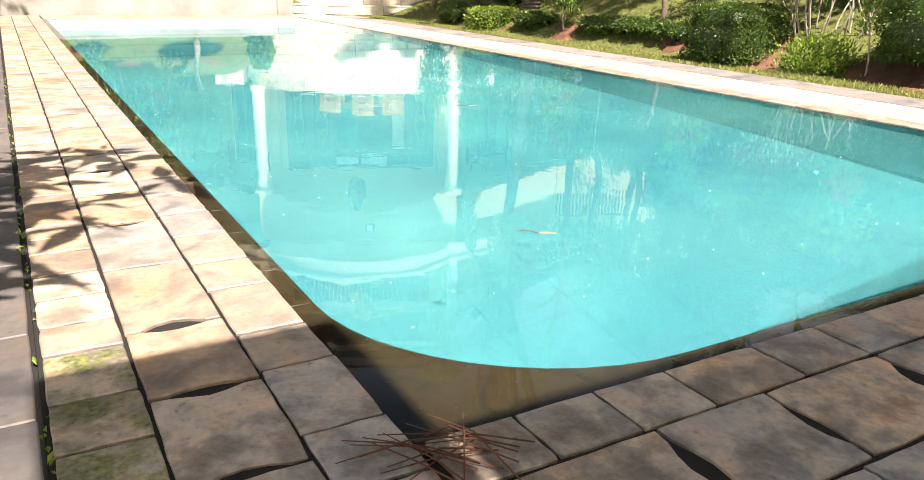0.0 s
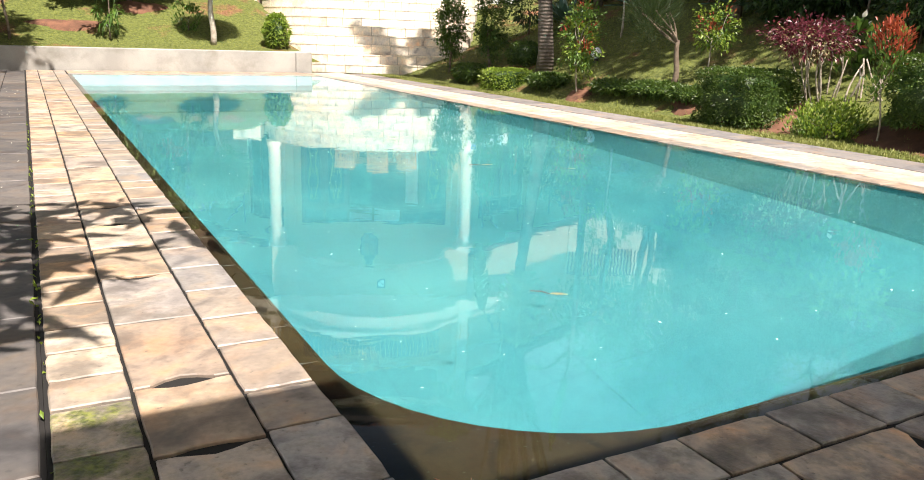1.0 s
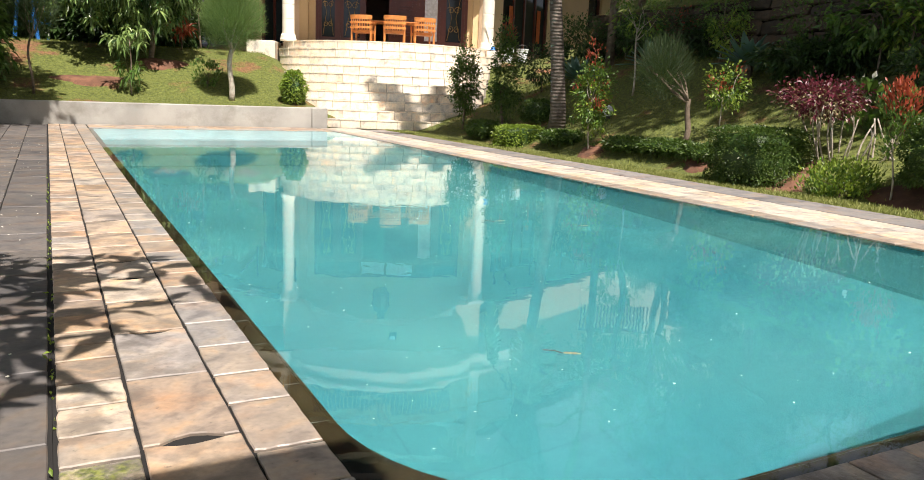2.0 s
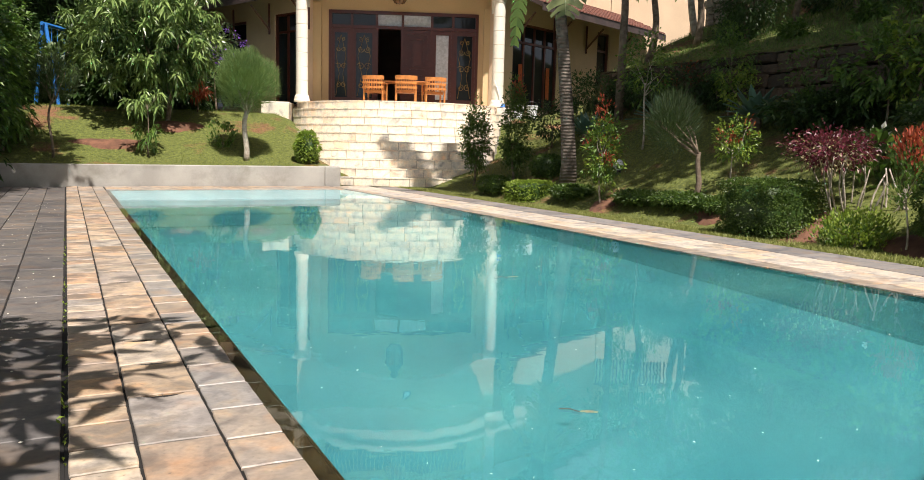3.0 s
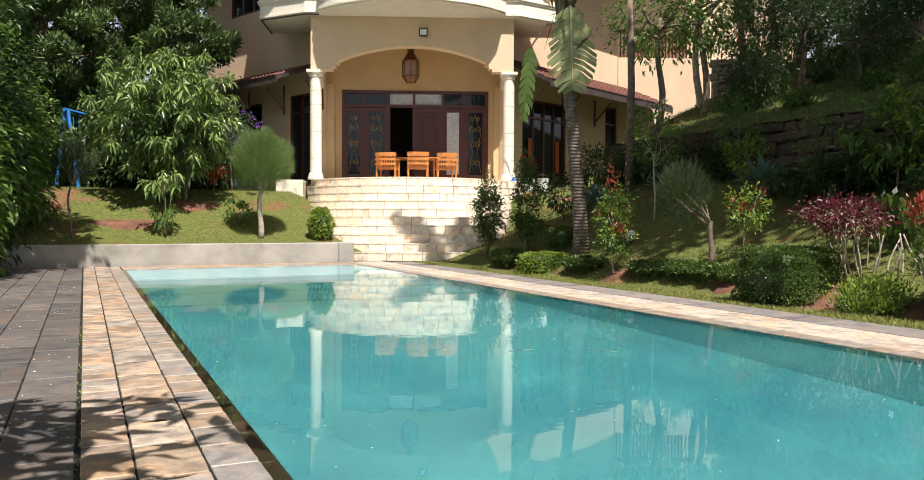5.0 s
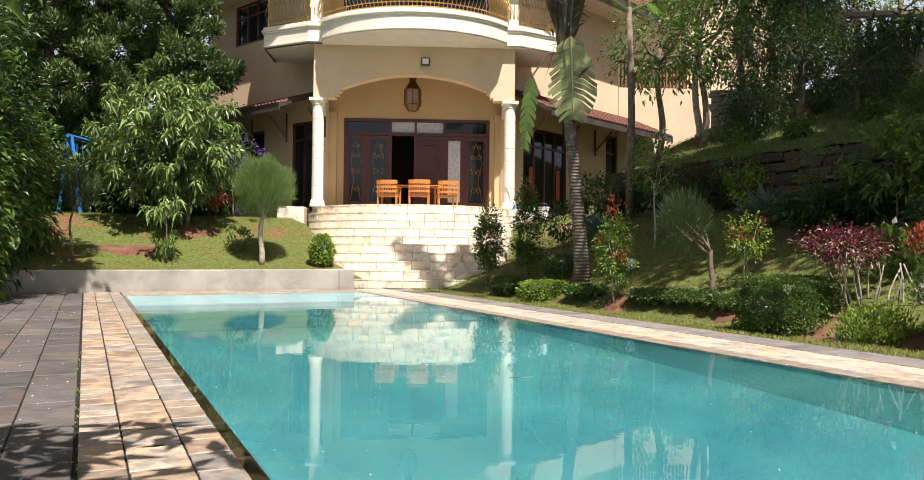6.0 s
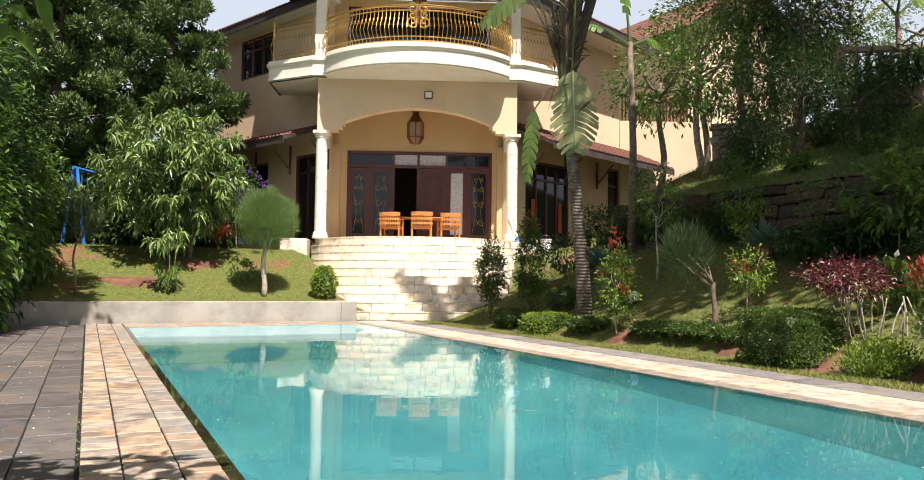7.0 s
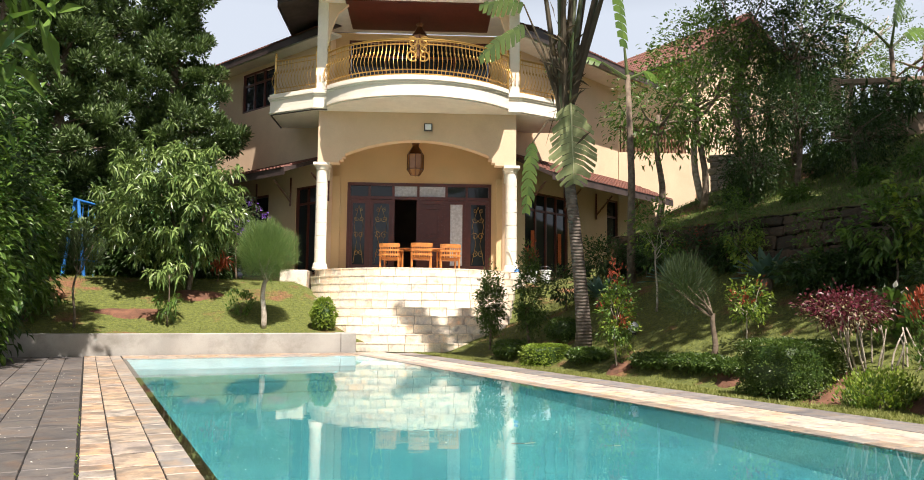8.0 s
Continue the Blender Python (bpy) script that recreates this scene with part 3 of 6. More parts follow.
def build_stairs():
    st = thing("entrance_stairs", HOUSE, "broad curved cream stone steps up to the porch", "stairs", kind="structure")
    rng = random.Random(4)
    tread, riser, n = 0.28, FLOOR_Z / 10, 10
    for i in range(n):
        r = ARC_R + tread * i
        left, right = 3.3 - 0.13 * i, 3.15 - 0.10 * i
        z1 = FLOOR_Z - riser * i
        arc = arc_pts(r - 0.03, ARC_Y, left, right)
        bm = bmesh.new()
        prism(bm, arc + [(arc[-1][0], 1.9), (arc[0][0], 1.9)], -0.1, z1 - 0.012 - (0.002 * i))
        part("step_core", bm, M_GROUT, st)
        # facing stones, one by one
        a0, a1 = math.asin(max(-0.985, -left / r)), math.asin(min(0.985, right / r))
        count = max(6, int((a1 - a0) * r / 0.43))
        off = 0.5 if i % 2 else 0.0
        cuts = [a0] + [a0 + (a1 - a0) * (k + 1 - off + rng.uniform(-0.06, 0.06)) / count for k in range(count - (0 if off else 1))] + [a1]
        for b0, b1 in zip(cuts, cuts[1:]):
            if b1 - b0 < 0.012:
                continue
            g = 0.006 / r
            bm = bmesh.new()
            ang = [b0 + g + (b1 - b0 - 2 * g) * k / 2 for k in range(3)]
            rf = r + rng.uniform(-0.004, 0.006)
            front = [(rf * math.sin(a), ARC_Y - rf * math.cos(a)) for a in ang]
            back = [((r - tread - 0.05) * math.sin(a), ARC_Y - (r - tread - 0.05) * math.cos(a)) for a in reversed(ang)]
            prism(bm, front + back, z1 - riser + 0.005, z1 - 0.034)
            part("step_stone", bm, M_STAIR, st)
            # tread slab with a small nosing
            bm = bmesh.new()
            rn = rf + 0.010
            nose = [(rn * math.sin(a), ARC_Y - rn * math.cos(a)) for a in ang]
            prism(bm, nose + back, z1 - 0.032, z1 + rng.uniform(-0.002, 0.002))
            part("tread_slab", bm, M_STAIR, st)
    bm = bmesh.new()
    prism(bm, arc_pts(ARC_R - 0.2, ARC_Y, 3.0, 3.0) + [(3.0, 2.6), (-3.0, 2.6)], 0.2, FLOOR_Z - 0.004)
    part("porch_floor", bm, M_STAIR, st)


def wall_mesh(p0, p1, z0, z1, thick, holes):
    """A wall from p0 to p1 with openings (s0, s1, z0, z1) along it; thickness to its back."""
    p0, p1 = Vector((*p0, 0)), Vector((*p1, 0))
    d = (p1 - p0).normalized()
    m = Matrix.Translation(p0) @ d.to_track_quat("X", "Z").to_matrix().to_4x4()
    L = (p1 - p0).length
    ss = sorted({0, L, *[v for h in holes for v in h[:2]]})
    bm = bmesh.new()
    for s0, s1 in zip(ss, ss[1:]):
        cuts = sorted([(h[2], h[3]) for h in holes if h[0] <= s0 + 1e-6 and h[1] >= s1 - 1e-6])
        z = z0
        for a, b in cuts + [(z1, z1)]:
            if a > z + 1e-6:
                box(bm, s0, s1, 0, thick, z, a, m)
            z = b
    bmesh.ops.remove_doubles(bm, verts=bm.verts, dist=1e-4)
    return bm, m, L


def framed(name, parent, m, s0, s1, z0, z1, cols, rows, label, depth=0.10, inset=0.06, bar=0.07, pane=None, grille=False):
    """A wooden window or door leaf set: frame, mullions, panes; with curled grilles where wanted."""
    w = new(name)
    w.parent, w.matrix_basis = parent, m
    tagged(w, label)
    bm = bmesh.new()
    for a, b, c, e in ((s0, s0 + bar, z0, z1), (s1 - bar, s1, z0, z1), (s0 + bar, s1 - bar, z1 - bar, z1), (s0 + bar, s1 - bar, z0, z0 + bar)):
        box(bm, a, b, inset - 0.03, inset + depth, c, e)
    xs = [s0 + bar + (s1 - s0 - 2 * bar) * f for f in cols]
    zs = [z0 + bar + (z1 - z0 - 2 * bar) * f for f in rows]
    for x in xs[1:-1]:
        box(bm, x - bar / 2, x + bar / 2, inset - 0.01, inset + depth - 0.02, z0 + bar, z1 - bar)
    for z in zs[1:-1]:
        for xa, xb in zip(xs, xs[1:]):
            box(bm, xa + bar / 2, xb - bar / 2, inset - 0.005, inset + depth - 0.03, z - bar / 2, z + bar / 2)
    part("frame", bm, M_WOOD, w)
    for xa, xb in zip(xs, xs[1:]):
        for za, zb in zip(zs, zs[1:]):
            bm = bmesh.new()
            box(bm, xa + 0.01, xb - 0.01, inset + 0.05, inset + 0.058, za + 0.01, zb - 0.01)
            part("pane", bm, pane or M_GLASS, w)
    return w


def scroll(cx, cz, r, turns, flip=1, y=0.0, start=0.0, n=22):
    """A flat spiral, as in wrought iron."""
    return [(cx + flip * r * (1 - k / n * 0.8) * math.cos(start + turns * math.tau * k / n), y, cz + r * (1 - k / n * 0.8) * math.sin(start + turns * math.tau * k / n)) for k in range(n + 1)]


def build_house():
    house = thing("house", HOUSE, "two-storey peach villa with curved balcony and columned porch", "house")
    R2 = math.sqrt(0.5)
    # ground and upper floor walls; the door wall stands back in the porch
    DOOR_Y = 2.0
    door_w0, door_w1 = -2.36, 2.49
    bm, m, L = wall_mesh((-2.95, DOOR_Y), (3.0, DOOR_Y), 1.9, 7.2, 0.2, [(door_w0 + 2.95, door_w1 + 2.95, FLOOR_Z, 5.32)])
    part("porch_wall", bm, M_PORCH, house, "ochre painted porch wall")
    wall_parts = {}
    for side, p0, p1, holes in (
        ("left", (-8.0, 6.6), (-3.0, 1.6), [(1.45, 3.70, 2.2, 5.15), (5.35, 6.62, 2.2, 5.22), (1.72, 3.85, 8.42, 9.92)]),
        ("right", (3.0, 1.6), (8.0, 6.6), [(0.95, 3.55, 2.3, 5.2), (6.2, 7.05, 2.3, 5.5)]),
    ):
        bm, m, L = wall_mesh(p0, p1, 1.0, 10.35, 0.22, holes)
        part("wing_wall", bm, M_WALL, house, "peach painted side wall")
        if side == "left":
            framed("window", house, m, 1.72, 3.85, 8.42, 9.92, (0, 0.33, 0.66, 1), (0, 0.72, 1), "dark wooden casement window")
            framed("door", house, m, 1.45, 3.70, 2.2, 5.15, (0, 0.5, 1), (0, 0.8, 1), "dark wooden glazed door")
            framed("door", house, m, 5.35, 6.62, 2.2, 5.22, (0, 0.5, 1), (0, 0.82, 1), "dark wooden glazed door")
        else:
            framed("window", house, m, 0.95, 3.55, 2.3, 5.2, (0, 0.25, 0.5, 0.75, 1), (0, 0.8, 1), "dark wooden glazed doors with red curtains behind")
            for c in (1.35, 2.95):
                bm = bmesh.new()
                for q in range(4):
                    tube(bm, [(c + 0.045 * q, 0.02, 2.75), (c + 0.045 * q, 0.02, 3.85)], 0.024, 6)
                part("curtain", bm, M_CURTAIN_RED, house, "gathered orange-red curtain", m=m)
            framed("door", house, m, 6.2, 7.05, 2.3, 5.5, (0, 1), (0, 0.8, 1), "dark wooden door")
    # return walls and back, closing the rooms
    bm = bmesh.new()
    box(bm, -8.0, -7.8, 6.8, 14, 1.0, 10.35), box(bm, 7.8, 8.0, 6.8, 14, 1.0, 10.35), box(bm, -8.0, 8.0, 14, 14.2, 1.0, 10.35)
    part("back_wall", bm, M_WALL, house)
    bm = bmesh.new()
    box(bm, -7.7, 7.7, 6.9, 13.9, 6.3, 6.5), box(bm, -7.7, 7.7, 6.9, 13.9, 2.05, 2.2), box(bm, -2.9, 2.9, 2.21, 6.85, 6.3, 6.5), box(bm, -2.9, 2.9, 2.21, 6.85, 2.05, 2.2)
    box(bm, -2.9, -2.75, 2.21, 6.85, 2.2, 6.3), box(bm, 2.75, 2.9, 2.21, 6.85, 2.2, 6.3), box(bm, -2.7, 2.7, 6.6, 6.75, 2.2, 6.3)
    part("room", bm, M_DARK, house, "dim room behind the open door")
    # main door set: two glazed leaves, an opening, a panelled leaf, curtained and glazed leaves, lights above
    doors = new("door_set")
    doors.parent, doors.matrix_basis = house, pose(0, DOOR_Y, 0)
    tagged(doors, "dark red wooden double doors, one leaf open")
    xs = [door_w0, -1.62, -0.82, 0.02, 0.97, 1.66, door_w1]
    bm = bmesh.new()
    box(bm, xs[0], xs[0] + 0.10, -0.03, 0.16, FLOOR_Z, 5.32), box(bm, xs[-1] - 0.10, xs[-1], -0.03, 0.16, FLOOR_Z, 5.32)
    box(bm, xs[0] + 0.1, xs[-1] - 0.1, -0.03, 0.16, 5.22, 5.32), box(bm, xs[0] + 0.1, xs[-1] - 0.1, -0.025, 0.15, 4.76, 4.86)
    for x in xs[1:-1]:
        box(bm, x - 0.05, x + 0.05, -0.02, 0.15, FLOOR_Z, 4.76)
        box(bm, x - 0.04, x + 0.04, -0.02, 0.14, 4.86, 5.22)
    part("frame", bm, M_WOOD, doors)
    for k, (a, b) in enumerate(zip(xs, xs[1:])):
        bm = bmesh.new()
        box(bm, a + 0.04, b - 0.04, 0.06, 0.068, 4.86, 5.22)
        part("transom_pane", bm, M_CURTAIN if k in (2, 3) else M_GLASS, doors)
        if k == 2:
            continue
        a, b = (a + 0.10 if k == 0 else a + 0.05), (b - 0.10 if k == 5 else b - 0.05)
        bm = bmesh.new()
        for q in ((a, a + 0.09, FLOOR_Z + 0.01, 4.75), (b - 0.09, b, FLOOR_Z + 0.01, 4.75), (a + 0.09, b - 0.09, 4.62, 4.75), (a + 0.09, b - 0.09, FLOOR_Z + 0.01, FLOOR_Z + 0.3)):
            box(bm, q[0], q[1], 0.0, 0.06, q[2], q[3])
        if k == 3:
            box(bm, a + 0.09, b - 0.09, 0.035, 0.055, FLOOR_Z + 0.3, 4.62)
            for za, zb in ((2.7, 3.35), (3.5, 4.5)):
                xa, xb = a + 0.17, b - 0.17
                for q in ((xa, xa + 0.045, za, zb), (xb - 0.045, xb, za, zb), (xa + 0.045, xb - 0.045, za, za + 0.045), (xa + 0.045, xb - 0.045, zb - 0.045, zb)):
                    box(bm, q[0], q[1], -0.012, 0.035, q[2], q[3])
                box(bm, xa + 0.10, xb - 0.10, 0.005, 0.035, za + 0.10, zb - 0.10)
        part("leaf", bm, M_WOOD, doors, "panelled dark red door leaf" if k == 3 else "glazed dark red door leaf")
        if k != 3:
            bm = bmesh.new()
            box(bm, a + 0.09, b - 0.09, 0.028, 0.036, FLOOR_Z + 0.3, 4.62)
            part("pane", bm, M_CURTAIN if k == 4 else M_GLASS, doors, "white curtain behind glass" if k == 4 else "")
        if k in (0, 1, 5):
            bm = bmesh.new()
            mid, half = (a + b) / 2, (b - a - 0.20) / 2
            for s in (-1, 1):
                for cz, r, st in ((2.95, half * 0.45, 1.5), (3.55, half * 0.5, 0.5), (4.1, half * 0.45, 3.0), (4.4, half * 0.3, 1.0)):
                    tube(bm, scroll(mid + s * half * 0.45, cz, r, 1.3, s, 0.018, st), 0.007, 5)
                tube(bm, [(mid + s * half * 0.85, 0.018, 2.6), (mid + s * half * 0.3, 0.018, 3.3), (mid + s * half * 0.8, 0.018, 3.9), (mid, 0.018, 4.55)], 0.007, 5)
            part("grille", bm, M_GOLD, doors, "gilded wrought iron scroll grille")
    # columns with base, capital, joints in the shaft
    for x in (-2.95, 2.95):
        col = new("column")
        col.parent, col.matrix_basis = house, pose(x, 0, FLOOR_Z)
        bm = bmesh.new()
        lathe(bm, [(0.235, 0), (0.24, 0.05), (0.225, 0.09), (0.215, 0.16), (0.185, 0.22)], 24)
        part("base", bm, M_CREAM, col)
        for k in range(7):
            z0, z1 = 0.22 + k * 0.41, 0.22 + (k + 1) * 0.41
            bm = bmesh.new()
            lathe(bm, [(0.165, z0), (0.178, z0 + 0.012), (0.178, z1 - 0.012), (0.165, z1)], 24)
            part("drum", bm, M_CREAM, col, smooth=False)
        bm = bmesh.new()
        lathe(bm, [(0.18, 3.09), (0.20, 3.12), (0.20, 3.15), (0.215, 3.2), (0.235, 3.24)], 24)
        box(bm, -0.25, 0.25, -0.25, 0.25, 3.24, 3.32)
        part("capital", bm, M_CREAM, col)
    # pilasters on the door wall, with brackets
    for x in (-2.78, 2.85):
        part("pilaster", bevel_box(x - 0.2, x + 0.2, 1.80, 1.995, FLOOR_Z, 5.5, 0.01), M_PORCH, house)
    # arched beam over the porch front
    prof = [(-3.02, 5.57), (-2.42, 5.57), (-2.42, 5.66), (-2.32, 5.66), (-2.32, 5.76), (-2.24, 5.76)]
    arch = [(-2.24 + 4.48 * k / 24, 5.86 + 0.46 * (1 - (2 * k / 24 - 1) ** 2)) for k in range(25)]
    outline = [(-3.08, 7.24)] + [(-3.08, 5.57)] + prof[1:] + arch + [(-x, z) for x, z in reversed(prof[1:])] + [(3.08, 5.57), (3.08, 7.24)]
    bm = bmesh.new()
    half = len(outline) // 2
    m = Matrix(((1, 0, 0, 0), (0, 0, 1, 0), (0, 1, 0, 0), (0, 0, 0, 1)))
    # built in upright strips from the arch to the top
    lower = sorted([p for p in outline[1:-1]], key=lambda p: p[0])
    for (xa, za), (xb, zb) in zip(lower, lower[1:]):
        if xb - xa < 1e-6:
            continue
        prism(bm, [(xa, za), (xb, zb), (xb, 7.24), (xa, 7.24)], -0.18, 0.2, m)
    bmesh.ops.remove_doubles(bm, verts=bm.verts, dist=1e-4)
    part("arched_beam", bm, M_WALL, house, "peach beam with shallow arch over the porch")
    for x in (-3.02, 3.02):
        bm = bmesh.new()
        box(bm, x - 0.06, x + 0.06, 0.21, 1.99, 5.57, 7.2)
        part("side_beam", bm, M_WALL, house)
        bm = bmesh.new()
        prism(bm, [(0.3, 5.565), (0.55, 5.565), (0.42, 5.1), (0.36, 5.1)], -0.05, 0.05, Matrix.Translation((x * 0.93, 0, 0)) @ Matrix(((0, 0, 1, 0), (1, 0, 0, 0), (0, 1, 0, 0), (0, 0, 0, 1))))
        part("bracket", bm, M_CREAM, house)
    bm = bmesh.new()
    box(bm, -2.94, 2.94, 0.21, 1.99, 7.0, 7.19)
    part("porch_ceiling", bm, M_PORCH, house)
    bm = bmesh.new()
    box(bm, -3.1, 3.1, -0.215, -0.185, 7.235, 7.27)
    part("trim", bm, M_EAVE, house)
    # balcony slab: bowed in the middle, turned back at the sides
    def edge(off, n=20):
        rr, cy = 3.55 + off, 1.50 - 0.0
        a = math.asin(2.78 / rr)
        mid = [(rr * math.sin(-a + 2 * a * k / n), cy - rr * math.cos(-a + 2 * a * k / n)) for k in range(n + 1)]
        mid = [(x, y - 0.02) for x, y in mid]
        y0 = -0.42 - off
        lft = [(-4.72 - off, 0.45 - off * 0.4), (-3.22 - off * 0.2, y0), (-2.80, y0)]
        return [(-4.72 - off, 2.2)] + lft + mid + [(-x, y) for x, y in reversed(lft)] + [(4.72 + off, 2.2)]
    for off, z0, z1, nm in ((0.0, 7.28, 7.62, "slab"), (0.035, 7.62, 7.68, "moulding"), (0.07, 7.68, 7.74, "moulding"), (0.02, 7.74, 7.83, "moulding"), (0.03, 7.22, 7.28, "moulding")):
        bm = bmesh.new()
        prism(bm, edge(off), z0, z1)
        part("balcony_" + nm, bm, M_CREAM, house, "cream balcony edge" if nm == "slab" else "")
    bm = bmesh.new()
    prism(bm, edge(-0.03), 7.19, 7.219)
    part("balcony_soffit", bm, M_SOFFIT, house)
    bm = bmesh.new()
    inner, outr = edge(-0.06), edge(-0.02)
    for (a, b), (c, e) in list(zip(zip(outr, outr[1:]), zip(inner, inner[1:])))[:3]:
        prism(bm, [a, b, e, c], 7.16, 7.189)
    part("balcony_drip", bm, M_EAVE, house)
    # gilded balustrade
    rail_line = edge(-0.14, 26)[1:-1]
    seg, acc = [], 0.0
    for a, b in zip(rail_line, rail_line[1:]):
        seg.append((acc, a, b))
        acc += math.dist(a, b)

    def along(s):
        for s0, a, b in reversed(seg):
            if s >= s0:
                f = (s - s0) / max(1e-6, math.dist(a, b))
                d = Vector((b[0] - a[0], b[1] - a[1], 0)).normalized()
                return Vector((a[0] + (b[0] - a[0]) * f, a[1] + (b[1] - a[1]) * f, 0)), Vector((d.y, -d.x, 0))
    rail = new("balustrade")
    rail.parent = house
    tagged(rail, "gilded wrought iron balustrade with bellied bars")
    for z, r, o, nm in ((8.94, 0.032, 0.0, "handrail"), (8.80, 0.016, 0.0, "rail"), (8.03, 0.016, 0.02, "rail"), (7.90, 0.018, 0.0, "rail")):
        bm = bmesh.new()
        tube(bm, [Vector((x, y, z)) for x, y in rail_line], r, 6)
        part(nm, bm, M_GOLD, rail)
    bar_bm = bmesh.new()
    prof = [(0.0, 7.86), (0.0, 7.98), (0.10, 8.10), (0.17, 8.24), (0.12, 8.42), (0.03, 8.58), (0.0, 8.72), (0.0, 8.93)]
    tube(bar_bm, [(o, 0, z) for o, z in prof], [0.009, 0.009, 0.011, 0.011, 0.010, 0.009, 0.009, 0.009], 5)
    bar = finish(bar_bm, "bar", M_GOLD)
    knob_bm = bmesh.new()
    lathe(knob_bm, [(0.012, 8.50), (0.028, 8.53), (0.028, 8.56), (0.012, 8.59)], 6)
    knob = finish(knob_bm, "collar", M_GOLD)
    count = int(acc / 0.125)
    for k in range(count + 1):
        p, o = along(acc * k / count * 0.9999)
        mm = Matrix(((o.x, -o.y, 0, p.x), (o.y, o.x, 0, p.y), (0, 0, 1, 0), (0, 0, 0, 1)))
        part("bar", bar, M_GOLD, rail, m=mm)
        part("collar", knob, M_GOLD, rail, m=mm @ Matrix.Translation((0.05, 0, 0)))
    for f in (0.0, 0.148, 0.19, 0.81, 0.852, 1.0):
        p, o = along(acc * f * 0.9999)
        bm = bmesh.new()
        lathe(bm, [(0.035, 7.83), (0.035, 9.05), (0.05, 9.07), (0.05, 9.1), (0.02, 9.13), (0.045, 9.17), (0.02, 9.22)], 8, Matrix.Translation(p))
        part("post", bm, M_GOLD, rail)
    bm = bmesh.new()
    p, o = along(acc * 0.5)
    for s in (-1, 1):
        for cz, r, st in ((8.80, 0.18, 1.0), (8.42, 0.18, 4.0), (8.61, 0.12, 2.0)):
            tube(bm, [Vector((p.x, p.y - 0.10, 0)) + Vector(q) for q in scroll(s * 0.17, cz, r, 1.2, s, 0, st)], 0.024, 6)
    part("ornament", bm, M_GOLD, rail, "gilded scroll ornament in the middle")
    # upper porch: piers, back wall, ceiling, lantern
    for x in (-3.0, 3.0):
        part("pier", bevel_box(x - 0.16, x + 0.16, -0.36, -0.02, 7.83, 10.7, 0.02), M_CREAM, house)
        bm = bmesh.new()
        prism(bm, [(0, 9.3), (0, 10.7), (0.75 * (1 if x < 0 else -1), 10.7), (0.28 * (1 if x < 0 else -1), 10.3), (0.1 * (1 if x < 0 else -1), 9.8)], -0.1, 0.05, Matrix.Translation((x + (0.163 if x < 0 else -0.163), -0.18, 0)) @ Matrix(((1, 0, 0, 0), (0, 0, 1, 0), (0, 1, 0, 0), (0, 0, 0, 1))))
        part("arch_spandrel", bm, M_WALL, house)
    bm, m, L = wall_mesh((-3.0, 2.3), (3.0, 2.3), 7.84, 10.6, 0.2, [(0.55, 5.45, 7.84, 10.35)])
    part("upper_wall", bm, M_PORCH, house)
    framed("upper_door", house, m, 0.55, 5.45, 7.84, 10.35, (0, 0.25, 0.5, 0.75, 1), (0, 0.8, 1), "dark red glazed balcony doors")
    bm = bmesh.new()
    box(bm, -3.1, 3.1, -0.9, 2.29, 10.62, 10.70)
    part("upper_ceiling", bm, M_SOFFIT, house)
    bm = bmesh.new()
    box(bm, -2.3, 2.3, -0.6, 1.9, 10.585, 10.618)
    part("ceiling_panel", bm, M_WOOD, house, "dark wooden ceiling panel")
    # roofs: upper eaves on the wings, porch roof, tiled skirts between the floors
    def slope_roof(name, a, b, outward, z_eave, z_wall, over, back, mat, thick=0.12, ext=(0.0, 0.0), tile=True):
        a, b = Vector((*a, 0)), Vector((*b, 0))
        d, o = (b - a).normalized(), Vector((*outward, 0)).normalized()
        a, b = a - d * ext[0], b + d * ext[1]
        sl = (z_wall - z_eave) / over
        def q(p, t, dz):
            r = p + o * t
            return (r.x, r.y, z_eave + (over - t) * sl + dz)
        roof = new(name)
        roof.parent = house
        bm = bmesh.new()
        v = [bm.verts.new(q(p, t, dz)) for dz in (0, thick) for p, t in ((a, over), (b, over), (b, -back), (a, -back))]
        for f in ((0, 1, 2, 3), (4, 7, 6, 5), (0, 4, 5, 1), (1, 5, 6, 2), (2, 6, 7, 3), (3, 7, 4, 0)):
            bm.faces.new([v[i] for i in f])
        part("deck", bm, M_EAVE, roof)
        bm = bmesh.new()
        v = [bm.verts.new(q(p, t, dz)) for dz in (-0.10, thick + 0.02) for p, t in ((a, over + 0.03), (b, over + 0.03), (b, over + 0.003), (a, over + 0.003))]
        for f in ((0, 1, 2, 3), (4, 7, 6, 5), (0, 4, 5, 1), (1, 5, 6, 2), (2, 6, 7, 3), (3, 7, 4, 0)):
            bm.faces.new([v[i] for i in f])
        part("fascia", bm, M_EAVE, roof, "dark stained fascia board")
